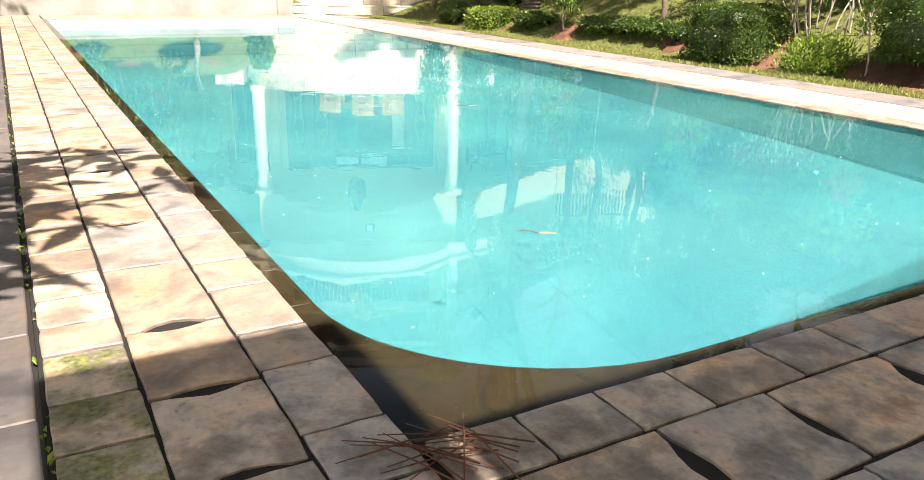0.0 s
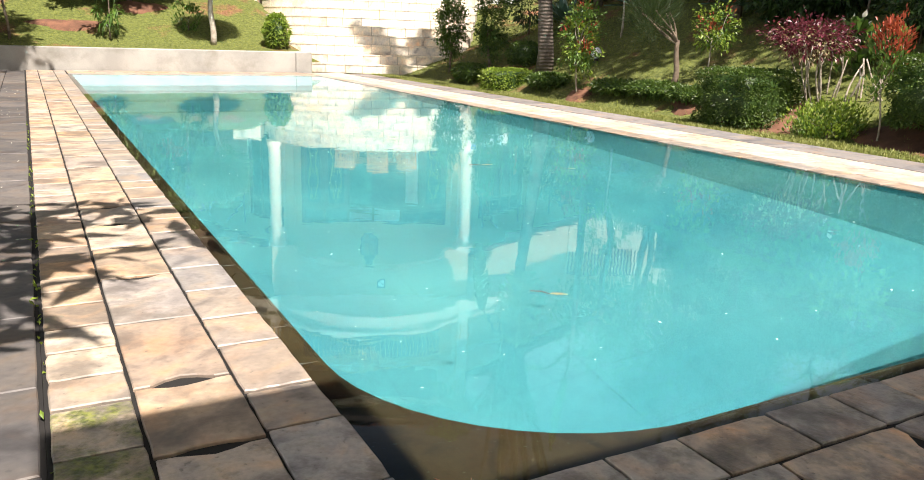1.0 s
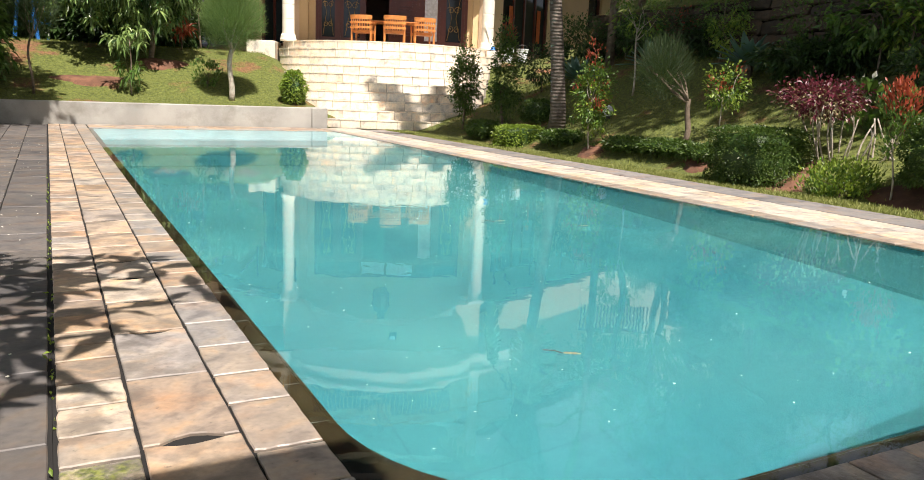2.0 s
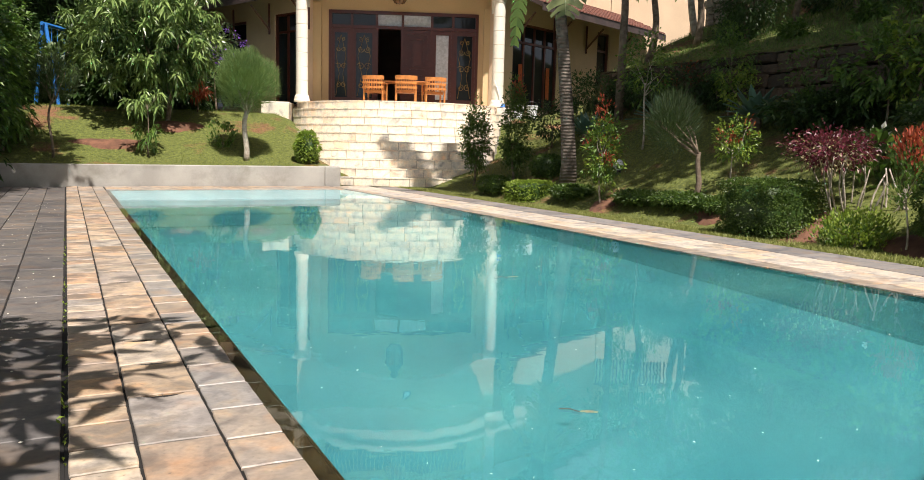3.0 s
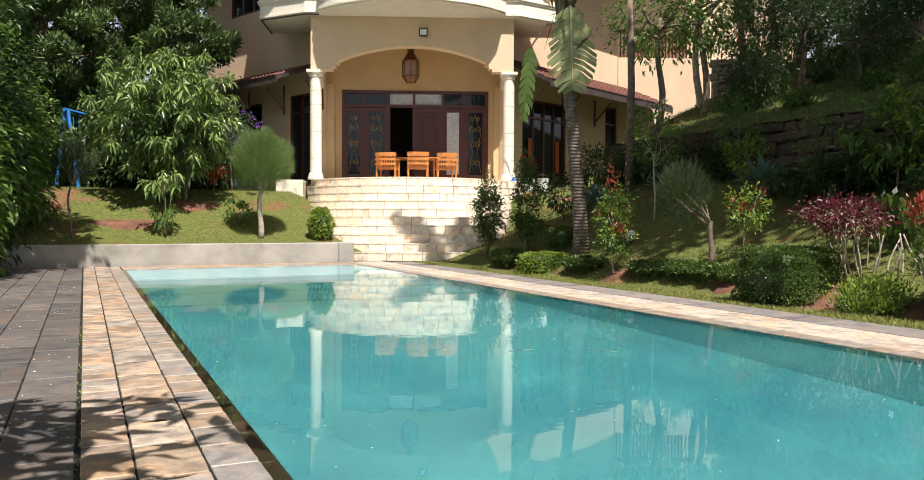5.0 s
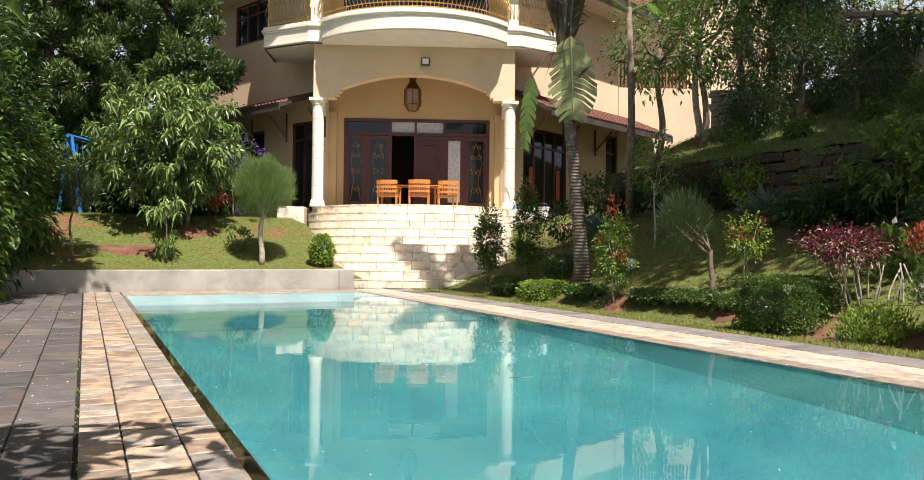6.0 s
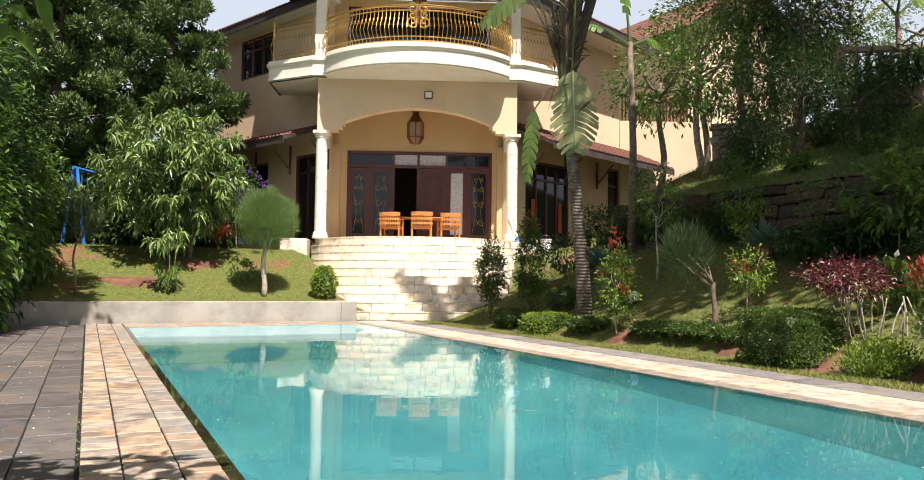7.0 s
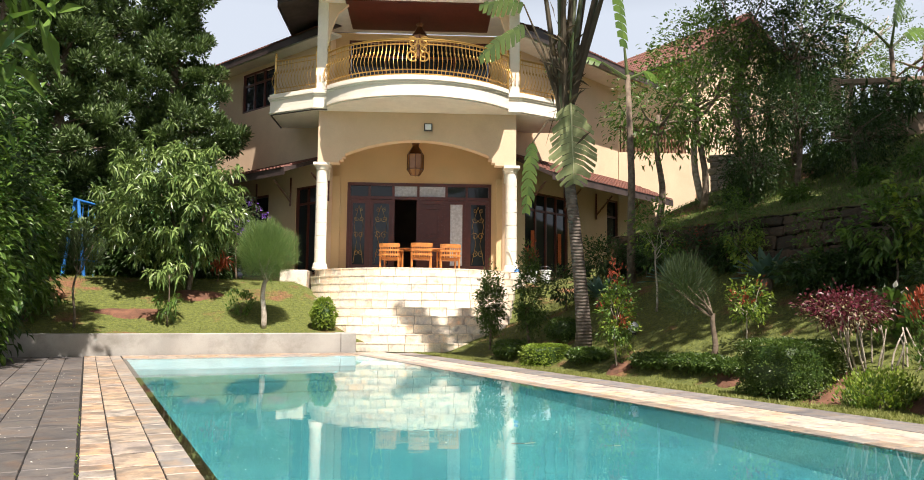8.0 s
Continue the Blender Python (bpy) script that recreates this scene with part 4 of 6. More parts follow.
        if tile:
            # rolls of clay tiles running down the slope
            L = (b - a).length
            bm = bmesh.new()
            rows = max(2, int((over + back) / 0.3))
            for k in range(int(L / 0.19)):
                p = a + d * (0.095 + k * 0.19)
                for r in range(rows):
                    t0 = over + 0.06 - (over + back) * r / rows
                    t1 = over + 0.06 - (over + back) * (r + 1.12) / rows
                    ring = []
                    for t, lift in ((t0, 0.035), (t1, 0.0)):
                        c = Vector(q(p, t, thick + lift))
                        ring.append([bm.verts.new(c + d * (0.085 * math.cos(h)) + Vector((0, 0, 0.055 * math.sin(h)))) for h in (0, math.pi / 3, 2 * math.pi / 3, math.pi)])
                    for i in range(3):
                        bm.faces.new((ring[0][i], ring[0][i + 1], ring[1][i + 1], ring[1][i]))
                    bm.faces.new(ring[0])
            tl = part("tiles", bm, mat, roof, "curved red clay roof tiles")
            tl["kind"] = "stuff"
        return roof
    nl, nr = (-R2, -R2), (R2, -R2)
    slope_roof("skirt_roof", (-8.0, 6.6), (-3.0, 1.6), nl, 5.36, 5.98, 1.75, 0.0, M_ROOF, 0.12, (0.9, 0.1))
    slope_roof("skirt_roof", (3.0, 1.6), (8.0, 6.6), nr, 5.34, 6.22, 1.9, 0.0, M_ROOF, 0.12, (0.1, 0.9))
    slope_roof("upper_roof", (-8.0, 6.6), (-3.0, 1.6), nl, 10.15, 10.46, 0.66, 4.5, M_ROOF, 0.14, (1.0, 0.2))
    slope_roof("upper_roof", (3.0, 1.6), (8.0, 6.6), nr, 10.15, 10.75, 1.3, 4.5, M_ROOF, 0.14, (0.2, 1.0))
    slope_roof("porch_roof", (-3.6, 0), (3.6, 0), (0, -1), 10.80, 11.4, 1.5, 5.0, M_ROOF, 0.2, (1.3, 1.3))
    slope_roof("porch_side_roof", (-3.2, 3.2), (-3.2, -0.6), (-1, 0), 10.42, 10.75, 1.15, 0.0, M_ROOF, 0.12)
    for s, (p0, p1), n2 in ((-1, ((-8.6, 7.2), (-2.6, 1.2)), nl), (1, ((2.6, 1.2), (8.6, 7.2)), nr)):
        bm = bmesh.new()
        a, b, o = Vector((*p0, 0)), Vector((*p1, 0)), Vector((*n2, 0))
        reach = 0.58 if s < 0 else 0.95
        pts = [a, b, b + o * reach, a + o * reach]
        prism(bm, [(p.x, p.y) for p in pts], 10.05, 10.13)
        part("eave_soffit", bm, M_SOFFIT, house, "white boarded eave")
        for f in (0.2, 0.45, 0.7, 0.95):
            c = a.lerp(b, f)
            bm = bmesh.new()
            tube(bm, [Vector((*c.xy, 4.75)) + o * 0.03, Vector((*c.xy, 5.45)) + o * 0.75], 0.04, 4)
            tube(bm, [Vector((*c.xy, 4.6)) + o * 0.04, Vector((*c.xy, 5.6)) + o * 0.04], 0.04, 4)
            part("eave_bracket", bm, M_WOOD, house)
    return house


def lantern(m, name_label):
    lan = thing("hanging_lantern", m, name_label, "lantern", group="hanging lanterns")
    bm = bmesh.new()
    lathe(bm, [(0.012, 0.0), (0.012, 0.30)], 8)
    part("chain", bm, M_BRONZE, lan)
    bm = bmesh.new()
    lathe(bm, [(0.02, 0.0), (0.13, -0.03), (0.13, -0.08), (0.10, -0.12), (0.11, -0.18), (0.26, -0.42), (0.28, -0.44)], 8)
    part("cap", bm, M_BRONZE, lan)
    bm = bmesh.new()
    lathe(bm, [(0.255, -0.445), (0.255, -0.92), (0.13, -1.12), (0.02, -1.13)], 8)
    part("glass", bm, M_LAMPGLASS, lan, "amber lantern glass")
    for k in range(8):
        a = k * math.tau / 8
        bm = bmesh.new()
        tube(bm, [(0.265 * math.cos(a), 0.265 * math.sin(a), -0.44), (0.265 * math.cos(a), 0.265 * math.sin(a), -0.93), (0.135 * math.cos(a), 0.135 * math.sin(a), -1.13)], 0.013, 5)
        part("rib", bm, M_BRONZE, lan)
    bm = bmesh.new()
    lathe(bm, [(0.27, -0.945), (0.285, -0.93), (0.27, -0.915)], 8)
    part("ring", bm, M_BRONZE, lan)
    return lan


# plain unseen walls added behind the camera; their heights set the shade on the near paving
for x0, x1, y, top in ((-9.0, -0.10, -0.82, 2.6), (-0.095, 0.72, -0.82, 4.97), (0.725, 14.0, -1.50, 4.98)):
    bm = bevel_box(x0, x1, y - 0.25, y, -0.06, top, 0.01)
    tagged(part("wall_behind", bm, M_CREAM), "plain cream-painted unseen wall added to shade the near paving", "wall", kind="structure")
build_stairs()
build_house()
lantern(HOUSE @ pose(-0.08, 0.9, 6.52), "copper hanging lantern with amber glass under the porch arch")
lantern(HOUSE @ pose(0.0, 0.4, 10.29), "copper hanging lantern with amber glass over the balcony")

# ---------------------------------------------------------------- porch and house fittings


def flood_lamp():
    t = thing("flood_lamp", HOUSE @ pose(0.32, -0.20, 6.72), "small square black flood lamp on the beam", "lamp")
    part("housing", bevel_box(-0.13, 0.13, -0.10, -0.005, -0.12, 0.12, 0.015), M_BLACK, t)
    part("lens", bevel_box(-0.095, 0.095, -0.108, -0.101, -0.085, 0.085, 0.003), M_WHITE, t, "white lamp lens")


def chair_mesh():
    """A slatted teak tub chair, facing +y, as a thing with its parts."""
    c = thing("armchair", None, "orange teak slatted armchair on the porch", "chair", group="porch chairs")
    for x in (-0.29, 0.29):
        part("leg", bevel_box(x - 0.025, x + 0.025, -0.25, -0.20, 0, 0.62, 0.006), M_TEAK, c)
        part("leg", bevel_box(x - 0.025, x + 0.025, 0.20, 0.25, 0, 0.62, 0.006), M_TEAK, c)
        part("armrest", bevel_box(x - 0.04, x + 0.04, -0.25, 0.28, 0.621, 0.65, 0.008), M_TEAK, c)
    bm = bmesh.new()
    for k in range(6):
        box(bm, -0.26, 0.26, -0.20 + k * 0.072, -0.14 + k * 0.072, 0.40, 0.425)
    box(bm, -0.26, 0.26, -0.19, 0.2, 0.34, 0.398)
    part("seat", bm, M_TEAK, c)
    n = 10
    for z0, z1, nm in ((0.72, 0.84, "top_rail"), (0.60, 0.66, "rail"), (0.46, 0.52, "rail")):
        bm = bmesh.new()
        for k in range(n):
            a, b = -0.33 + 0.66 * k / n, -0.33 + 0.66 * (k + 1) / n
            ya, yb = (-0.27 - 0.13 * (1 - (v / 0.33) ** 2) for v in (a, b))
            prism(bm, [(a, ya), (b, yb), (b, yb + 0.035), (a, ya + 0.035)], z0, z1)
        bmesh.ops.remove_doubles(bm, verts=bm.verts, dist=1e-4)
        part(nm, bm, M_TEAK, c)
    for k in range(9):
        x = -0.28 + 0.07 * k
        y = -0.27 - 0.13 * (1 - (x / 0.33) ** 2)
        part("slat", bevel_box(x - 0.014, x + 0.014, y + 0.005, y + 0.028, 0.42, 0.725, 0.003), M_TEAK, c)
    return c


def porch_furniture():
    c = chair_mesh()
    c.matrix_world = HOUSE @ pose(-0.76, 0.15, FLOOR_Z, 0, 0, -14)
    copy_thing(c, HOUSE @ pose(0.16, -0.15, FLOOR_Z, 0, 0, 3))
    copy_thing(c, HOUSE @ pose(1.00, 0.15, FLOOR_Z, 0, 0, 14))
    t = thing("dining_table", HOUSE @ pose(0.12, 0.85, FLOOR_Z), "orange teak garden table among the chairs", "table")
    part("tabletop", bevel_box(-0.75, 0.75, -0.45, 0.45, 0.71, 0.75, 0.01), M_TEAK, t)
    for x in (-0.66, 0.66):
        for y in (-0.36, 0.36):
            part("leg", bevel_box(x - 0.04, x + 0.04, y - 0.04, y + 0.04, 0, 0.709, 0.008), M_TEAK, t)
    m = thing("mop", HOUSE @ pose(3.0, -0.25, FLOOR_Z), "blue mop with white handle against the column", "mop")
    bm = bmesh.new()
    tube(bm, [(0.10, 0, 0.08), (-0.17, 0.06, 0.80)], 0.014, 6)
    part("handle", bm, M_WHITE, m)
    bm = bmesh.new()
    lathe(bm, [(0.03, 0.10), (0.06, 0.07), (0.09, 0.0)], 10, Matrix.Translation((0.11, 0, 0)))
    part("head", bm, M_BLUE, m, "blue mop head")
    for x, nm in ((3.72, "a"), (4.25, "b")):
        b = thing("bucket", HOUSE @ pose(x, 0.9 + (x - 3.72), height_house(x, 0.9 + (x - 3.72))), "white plastic bucket on the side terrace", "bucket", group="terrace buckets")
        bm = bmesh.new()
        lathe(bm, [(0.15, 0), (0.19, 0.42), (0.205, 0.43), (0.205, 0.46), (0.18, 0.46), (0.14, 0.03)], 16)
        part("body", bm, M_WHITE, b, smooth=False)
        bm = bmesh.new()
        tube(bm, [(0.2 * math.cos(a), 0.03, 0.46 + 0.13 * math.sin(a)) for a in np.linspace(0, math.pi, 9)], 0.006, 5)
        part("handle", bm, M_BLACK, b)
    p = thing("planter", HOUSE @ pose(-3.72, 0.15, 0), "cream stone planter block beside the stairs", "planter", kind="structure")
    part("body", bevel_box(-0.42, 0.40, -0.30, 0.9, 1.0, 2.24, 0.02), M_STAIR, p)
    p = thing("pedestal", HOUSE @ pose(3.12, -0.12, 0), "stone pedestal under the porch column", "pedestal", kind="structure")
    for k in range(6):
        part("block", bevel_box(-0.22, 0.24, -0.28, 0.3, 0.7 + k * 0.255, 0.7 + k * 0.255 + 0.245, 0.012), M_STAIR, p)


def height_house(x, y):
    w = HOUSE @ Vector((x, y, 0))
    return height(w.x, w.y)


flood_lamp()
porch_furniture()

# side terrace wall of the house with a lattice above it
t = thing("terrace_wall", HOUSE, "peach garden wall with dark lattice beside the house", "wall", kind="structure")
part("wall", bevel_box(8.02, 11.6, 6.6, 6.8, 2.5, 7.5, 0.01), M_WALL, t)
part("pillar", bevel_box(11.2, 11.6, 6.5, 6.595, 2.5, 9.2, 0.02), M_WALL, t)
for k in range(22):
    part("lattice_bar", bevel_box(8.1 + k * 0.14, 8.15 + k * 0.14, 6.66, 6.70, 7.501, 8.5, 0.005), M_WOOD, t)
part("lattice_rail", bevel_box(8.05, 11.18, 6.64, 6.72, 8.501, 8.58, 0.005), M_WOOD, t)

# house farther up the hill
def far_house():
    h = thing("neighbour_house", pose(28.6, 28.0, 0, 0, 0, 5.8), "pale distant house with red tiled gable roof", "house")
    top, half, deep, fall = 15.6, 3.9, 10.0, 0.67
    m = Matrix(((1, 0, 0, 0), (0, 0, 1, 0), (0, 1, 0, 0), (0, 0, 0, 1)))
    bm = bmesh.new()
    prism(bm, [(-half, 5.0), (half, 5.0), (half, top - half * fall), (0, top), (-half, top - half * fall)], 0, deep, m)
    part("wall", bm, M_WALL, h, "peach painted gable wall")
    for s in (-1, 1):
        bm = bmesh.new()
        reach = half + 0.75
        prism(bm, [(0, top + 0.02), (s * reach, top + 0.02 - reach * fall), (s * reach, top + 0.16 - reach * fall), (0, top + 0.16)], -0.7, deep + 0.4, m)
        part("roof_deck", bm, M_EAVE, h)
        bm = bmesh.new()
        rows = 15
        for k in range(46):
            y = -0.72 + k * 0.24
            for r in range(rows):
                x0, x1 = r / rows * (reach + 0.05), (r + 1.06) / rows * (reach + 0.05)
                z0, z1 = top + 0.18 - x0 * fall, top + 0.22 - x1 * fall
                bm.faces.new([bm.verts.new(v) for v in ((s * x0, y, z0), (s * x1, y, z1), (s * x1, y + 0.12, z1 + 0.08), (s * x0, y + 0.12, z0 + 0.08))])
                bm.faces.new([bm.verts.new(v) for v in ((s * x0, y + 0.12, z0 + 0.08), (s * x1, y + 0.12, z1 + 0.08), (s * x1, y + 0.24, z1), (s * x0, y + 0.24, z0))])
        part("roof_tiles", bm, M_ROOF, h)["kind"] = "stuff"
        bm = bmesh.new()
        prism(bm, [(0, top + 0.20), (s * reach, top + 0.20 - reach * fall), (s * reach, top - 0.06 - reach * fall), (0, top - 0.06)], -0.78, -0.72, m)
        part("barge_board", bm, M_WOOD, h, "dark red barge board")
    part("window", bevel_box(-0.7, 0.7, -0.06, -0.005, 10.6, 12.2, 0.02), M_GLASS, h)


far_house()

# ---------------------------------------------------------------- garden walls of rubble


def rubble_wall(name, p0, p1, z0, z1, size, mat, seed, label, thick=0.3):
    rng = random.Random(seed)
    a, b = Vector((*p0, 0)), Vector((*p1, 0))
    d = (b - a).normalized()
    w = thing(name, Matrix.Translation(a) @ d.to_track_quat("X", "Z").to_matrix().to_4x4(), label, "wall", kind="structure")
    L = (b - a).length
    bm = bmesh.new()
    box(bm, 0, L, 0.06, thick, z0 - 0.4, z1 - 0.03)
    part("core", bm, M_BED, w)
    shapes = []
    for k in range(7):
        bm = bmesh.new()
        box(bm, -0.5, 0.5, -0.5, 0.5, -0.5, 0.5)
        bmesh.ops.bevel(bm, geom=list(bm.edges), offset=0.17, segments=1, affect="EDGES")
        for v in bm.verts:
            v.co += Vector((rng.uniform(-1, 1), rng.uniform(-1, 1), rng.uniform(-1, 1))) * 0.07
        shapes.append(finish(bm, "stone", mat))
    z = z0
    while z < z1 - 0.02:
        h = min(size * rng.uniform(0.55, 1.15), z1 - z)
        x = -rng.uniform(0, size)
        while x < L:
            l = size * rng.uniform(0.9, 2.0)
            part("stone", rng.choice(shapes), mat, w, m=Matrix.Translation((x + l / 2, rng.uniform(-0.02, 0.02), z + h / 2 + rng.uniform(-0.03, 0.02))) @ Matrix.Rotation(rng.uniform(-0.07, 0.07), 4, 'Y') @ Matrix.Diagonal((l * 0.99, 0.26, h * rng.uniform(0.92, 1.12), 1)))
            x += l
        z += h
    return w


rubble_wall("terrace_retaining_wall", (12.22, 16.2), (12.22, 5.4), 1.6, 2.98, 0.25, M_RUBBLE, 3, "dark mossy rubble retaining wall above the garden slope")
rubble_wall("upper_rubble_wall", (18.0, 13.9), (19.6, 12.6), 4.6, 6.25, 0.24, M_PALE_RUBBLE, 5, "pale stacked stone wall under the balustrade")
rubble_wall("hillside_rubble_wall", (16.3, 17.1), (17.7, 16.0), 3.9, 5.7, 0.15, M_PALE_RUBBLE, 6, "pale stacked stone wall on the hillside")


def balustrade():
    b = thing("balustrade", pose(17.45, 13.75, 6.25, 0, 0, -36), "weathered concrete balustrade on the upper terrace", "balustrade")
    part("post", bevel_box(-0.12, 0.12, -0.12, 0.12, -0.6, 0.98, 0.02), M_OLD, b)
    part("rail", bevel_box(0.125, 4.4, -0.09, 0.09, 0.80, 0.95, 0.02), M_OLD, b)
    for k in range(14):
        bm = bmesh.new()
        lathe(bm, [(0.05, 0.0), (0.07, 0.08), (0.04, 0.2), (0.085, 0.4), (0.05, 0.62), (0.07, 0.799)], 8, Matrix.Translation((0.4 + k * 0.29, 0, 0)))
        part("baluster", bm, M_OLD, b)
    part("plinth", bevel_box(0.125, 4.4, -0.12, 0.12, -0.6, -0.002, 0.02), M_OLD, b)


balustrade()


def swing():
    s = thing("swing_frame", pose(-0.42, 24.4, height(-0.4, 24.4), 0, 0, 62), "blue painted steel swing frame on the lawn", "swing")
    H = 2.2
    for x in (0.0, 1.7):
        for y in (-0.32, 0.32):
            bm = bmesh.new()
            tube(bm, [(x, y, 0), (x, y * 0.12, H)], 0.05 if x == 0 else 0.035, 8)
            part("leg", bm, M_BLUE, s)
    bm = bmesh.new()
    tube(bm, [(-0.12, 0, H), (1.8, 0, H)], 0.05, 8)
    part("top_bar", bm, M_BLUE, s)
    for x in (0.35, 0.65, 1.0, 1.3):
        bm = bmesh.new()
        tube(bm, [(x, 0, H), (x, 0, 0.55)], 0.012, 5)
        part("chain", bm, M_BLUE, s)
    for x in (0.5, 1.15):
        part("seat", bevel_box(x - 0.2, x + 0.2, -0.1, 0.1, 0.50, 0.55, 0.01), M_BLUE, s)


swing()

# ---------------------------------------------------------------- plants


def branchy(bm, start, end, r0, r1, rng, bend=0.12, n=6, sides=7):
    a, b = Vector(start), Vector(end)
    L = (b - a).length
    k1 = Vector((rng.uniform(-1, 1), rng.uniform(-1, 1), rng.uniform(-0.3, 0.3))) * L * bend
    k2 = Vector((rng.uniform(-1, 1), rng.uniform(-1, 1), rng.uniform(-0.3, 0.3))) * L * bend
    pts, rad = [], []
    for i in range(n + 1):
        f = i / n
        pts.append(a.lerp(b, f) + k1 * math.sin(f * math.pi) + k2 * math.sin(f * math.tau) * 0.5)
        rad.append(r0 + (r1 - r0) * f)
    tube(bm, pts, rad, sides)


def plant(name, x, y, label, category, seed, trunk=0.0, r=0.03, bark=None, crowns=(), limbs=4, z=None, kind="", group=""):
    """A tree or shrub. crowns: (centre, radii, clumps, leaves a clump, spread, leaf length, leaf width, droop, material, way) above the base."""
    rng, nr = random.Random(seed), np.random.default_rng(seed)
    t = thing(name, pose(x, y, height(x, y) - 0.02 if z is None else z), label, category, group=group, kind=kind)
    if trunk:
        bm = bmesh.new()
        top = (rng.uniform(-0.06, 0.06) * trunk, rng.uniform(-0.06, 0.06) * trunk, trunk)
        branchy(bm, (0, 0, 0), top, r, r * 0.6, rng, 0.05, 8, 9)
        part("trunk", bm, bark or M_BARK, t, smooth=True)
        for k in range(limbs):
            c, rr = Vector(crowns[0][0]), Vector(crowns[0][1])
            a = k * math.tau / limbs + rng.uniform(-0.4, 0.4)
            end = c + Vector((rr.x * 0.75 * math.cos(a), rr.y * 0.75 * math.sin(a), rr.z * rng.uniform(-0.3, 0.7)))
            bm = bmesh.new()
            branchy(bm, Vector(top) * rng.uniform(0.75, 0.99), end, r * 0.5, r * 0.12, rng, 0.1, 6, 6)
            part("limb", bm, bark or M_BARK, t, smooth=True)
    for c, rr, clumps, per, spread, L, W, droop, mat, way in crowns:
        p, o = clump_points(nr, c, rr, clumps, per, spread)
        if way == "up":
            o = o * 0.5 + np.array([0, 0, 1.0])
        elif way == "whorl":
            # leaves of each clump radiate from its middle and hang
            mid = p.reshape(clumps, per, 3).mean(1, keepdims=True)
            o = (p.reshape(clumps, per, 3) - mid).reshape(-1, 3) + nr.normal(0, 0.02, p.shape)
            p = np.repeat(mid[:, 0], per, 0) + nr.normal(0, 0.03, p.shape)
        ll = L * nr.uniform(0.6, 1.2, len(p))
        part("crown", leaves_mesh("crown", p, o, ll, ll * (W / L), mat, nr, droop), mat, t)["kind"] = "stuff"
    return t


def lumpy(name, x, y, radii, label, category, seed, mat, n, L, W, box_like=0.0, core=True, group=""):
    """A clipped bush: leaves standing close over a solid, uneven body."""
    nr = np.random.default_rng(seed)
    t = thing(name, pose(x, y, height(x, y) - 0.02), label, category, group=group)
    d = nr.normal(0, 1, (n, 3))
    d /= np.linalg.norm(d, axis=1, keepdims=True)
    d[:, 2] = np.where(d[:, 2] < -0.75, -d[:, 2], d[:, 2])
    e = 1 - 0.55 * box_like
    s = np.sign(d) * np.abs(d) ** e
    s /= np.max(np.abs(s), axis=1, keepdims=True) ** box_like
    lump = 1 + 0.05 * np.sin(s[:, :1] * 7 + seed) * np.cos(s[:, 1:2] * 6) + 0.05 * np.sin(s[:, 2:] * 8 + 1) + 0.045 * nr.normal(0, 1, (n, 1))
    p = s * lump * np.array(radii) + np.array([0, 0, radii[2]])
    o = d + nr.normal(0, 0.6, d.shape)
    ll = L * nr.uniform(0.6, 1.3, n)
    part("foliage", leaves_mesh("foliage", p, o, ll, ll * (W / L), mat, nr, 0.1), mat, t)
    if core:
        # added dark solid core, in place of the shade between the leaves
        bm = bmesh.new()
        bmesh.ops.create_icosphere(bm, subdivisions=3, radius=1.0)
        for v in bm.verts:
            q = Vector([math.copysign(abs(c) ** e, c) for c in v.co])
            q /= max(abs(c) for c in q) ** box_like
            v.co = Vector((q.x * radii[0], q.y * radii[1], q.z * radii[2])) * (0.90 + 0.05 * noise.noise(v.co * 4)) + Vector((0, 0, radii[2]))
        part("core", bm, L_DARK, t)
        for k in range(5):
            bm = bmesh.new()
            a = k * 1.3
            tube(bm, [(0.15 * math.cos(a) * radii[0], 0.15 * math.sin(a) * radii[1], 0), (0.4 * math.cos(a) * radii[0], 0.4 * math.sin(a) * radii[1], radii[2] * 0.5)], 0.012, 5)
            part("stem", bm, M_BARK, t)
    return t


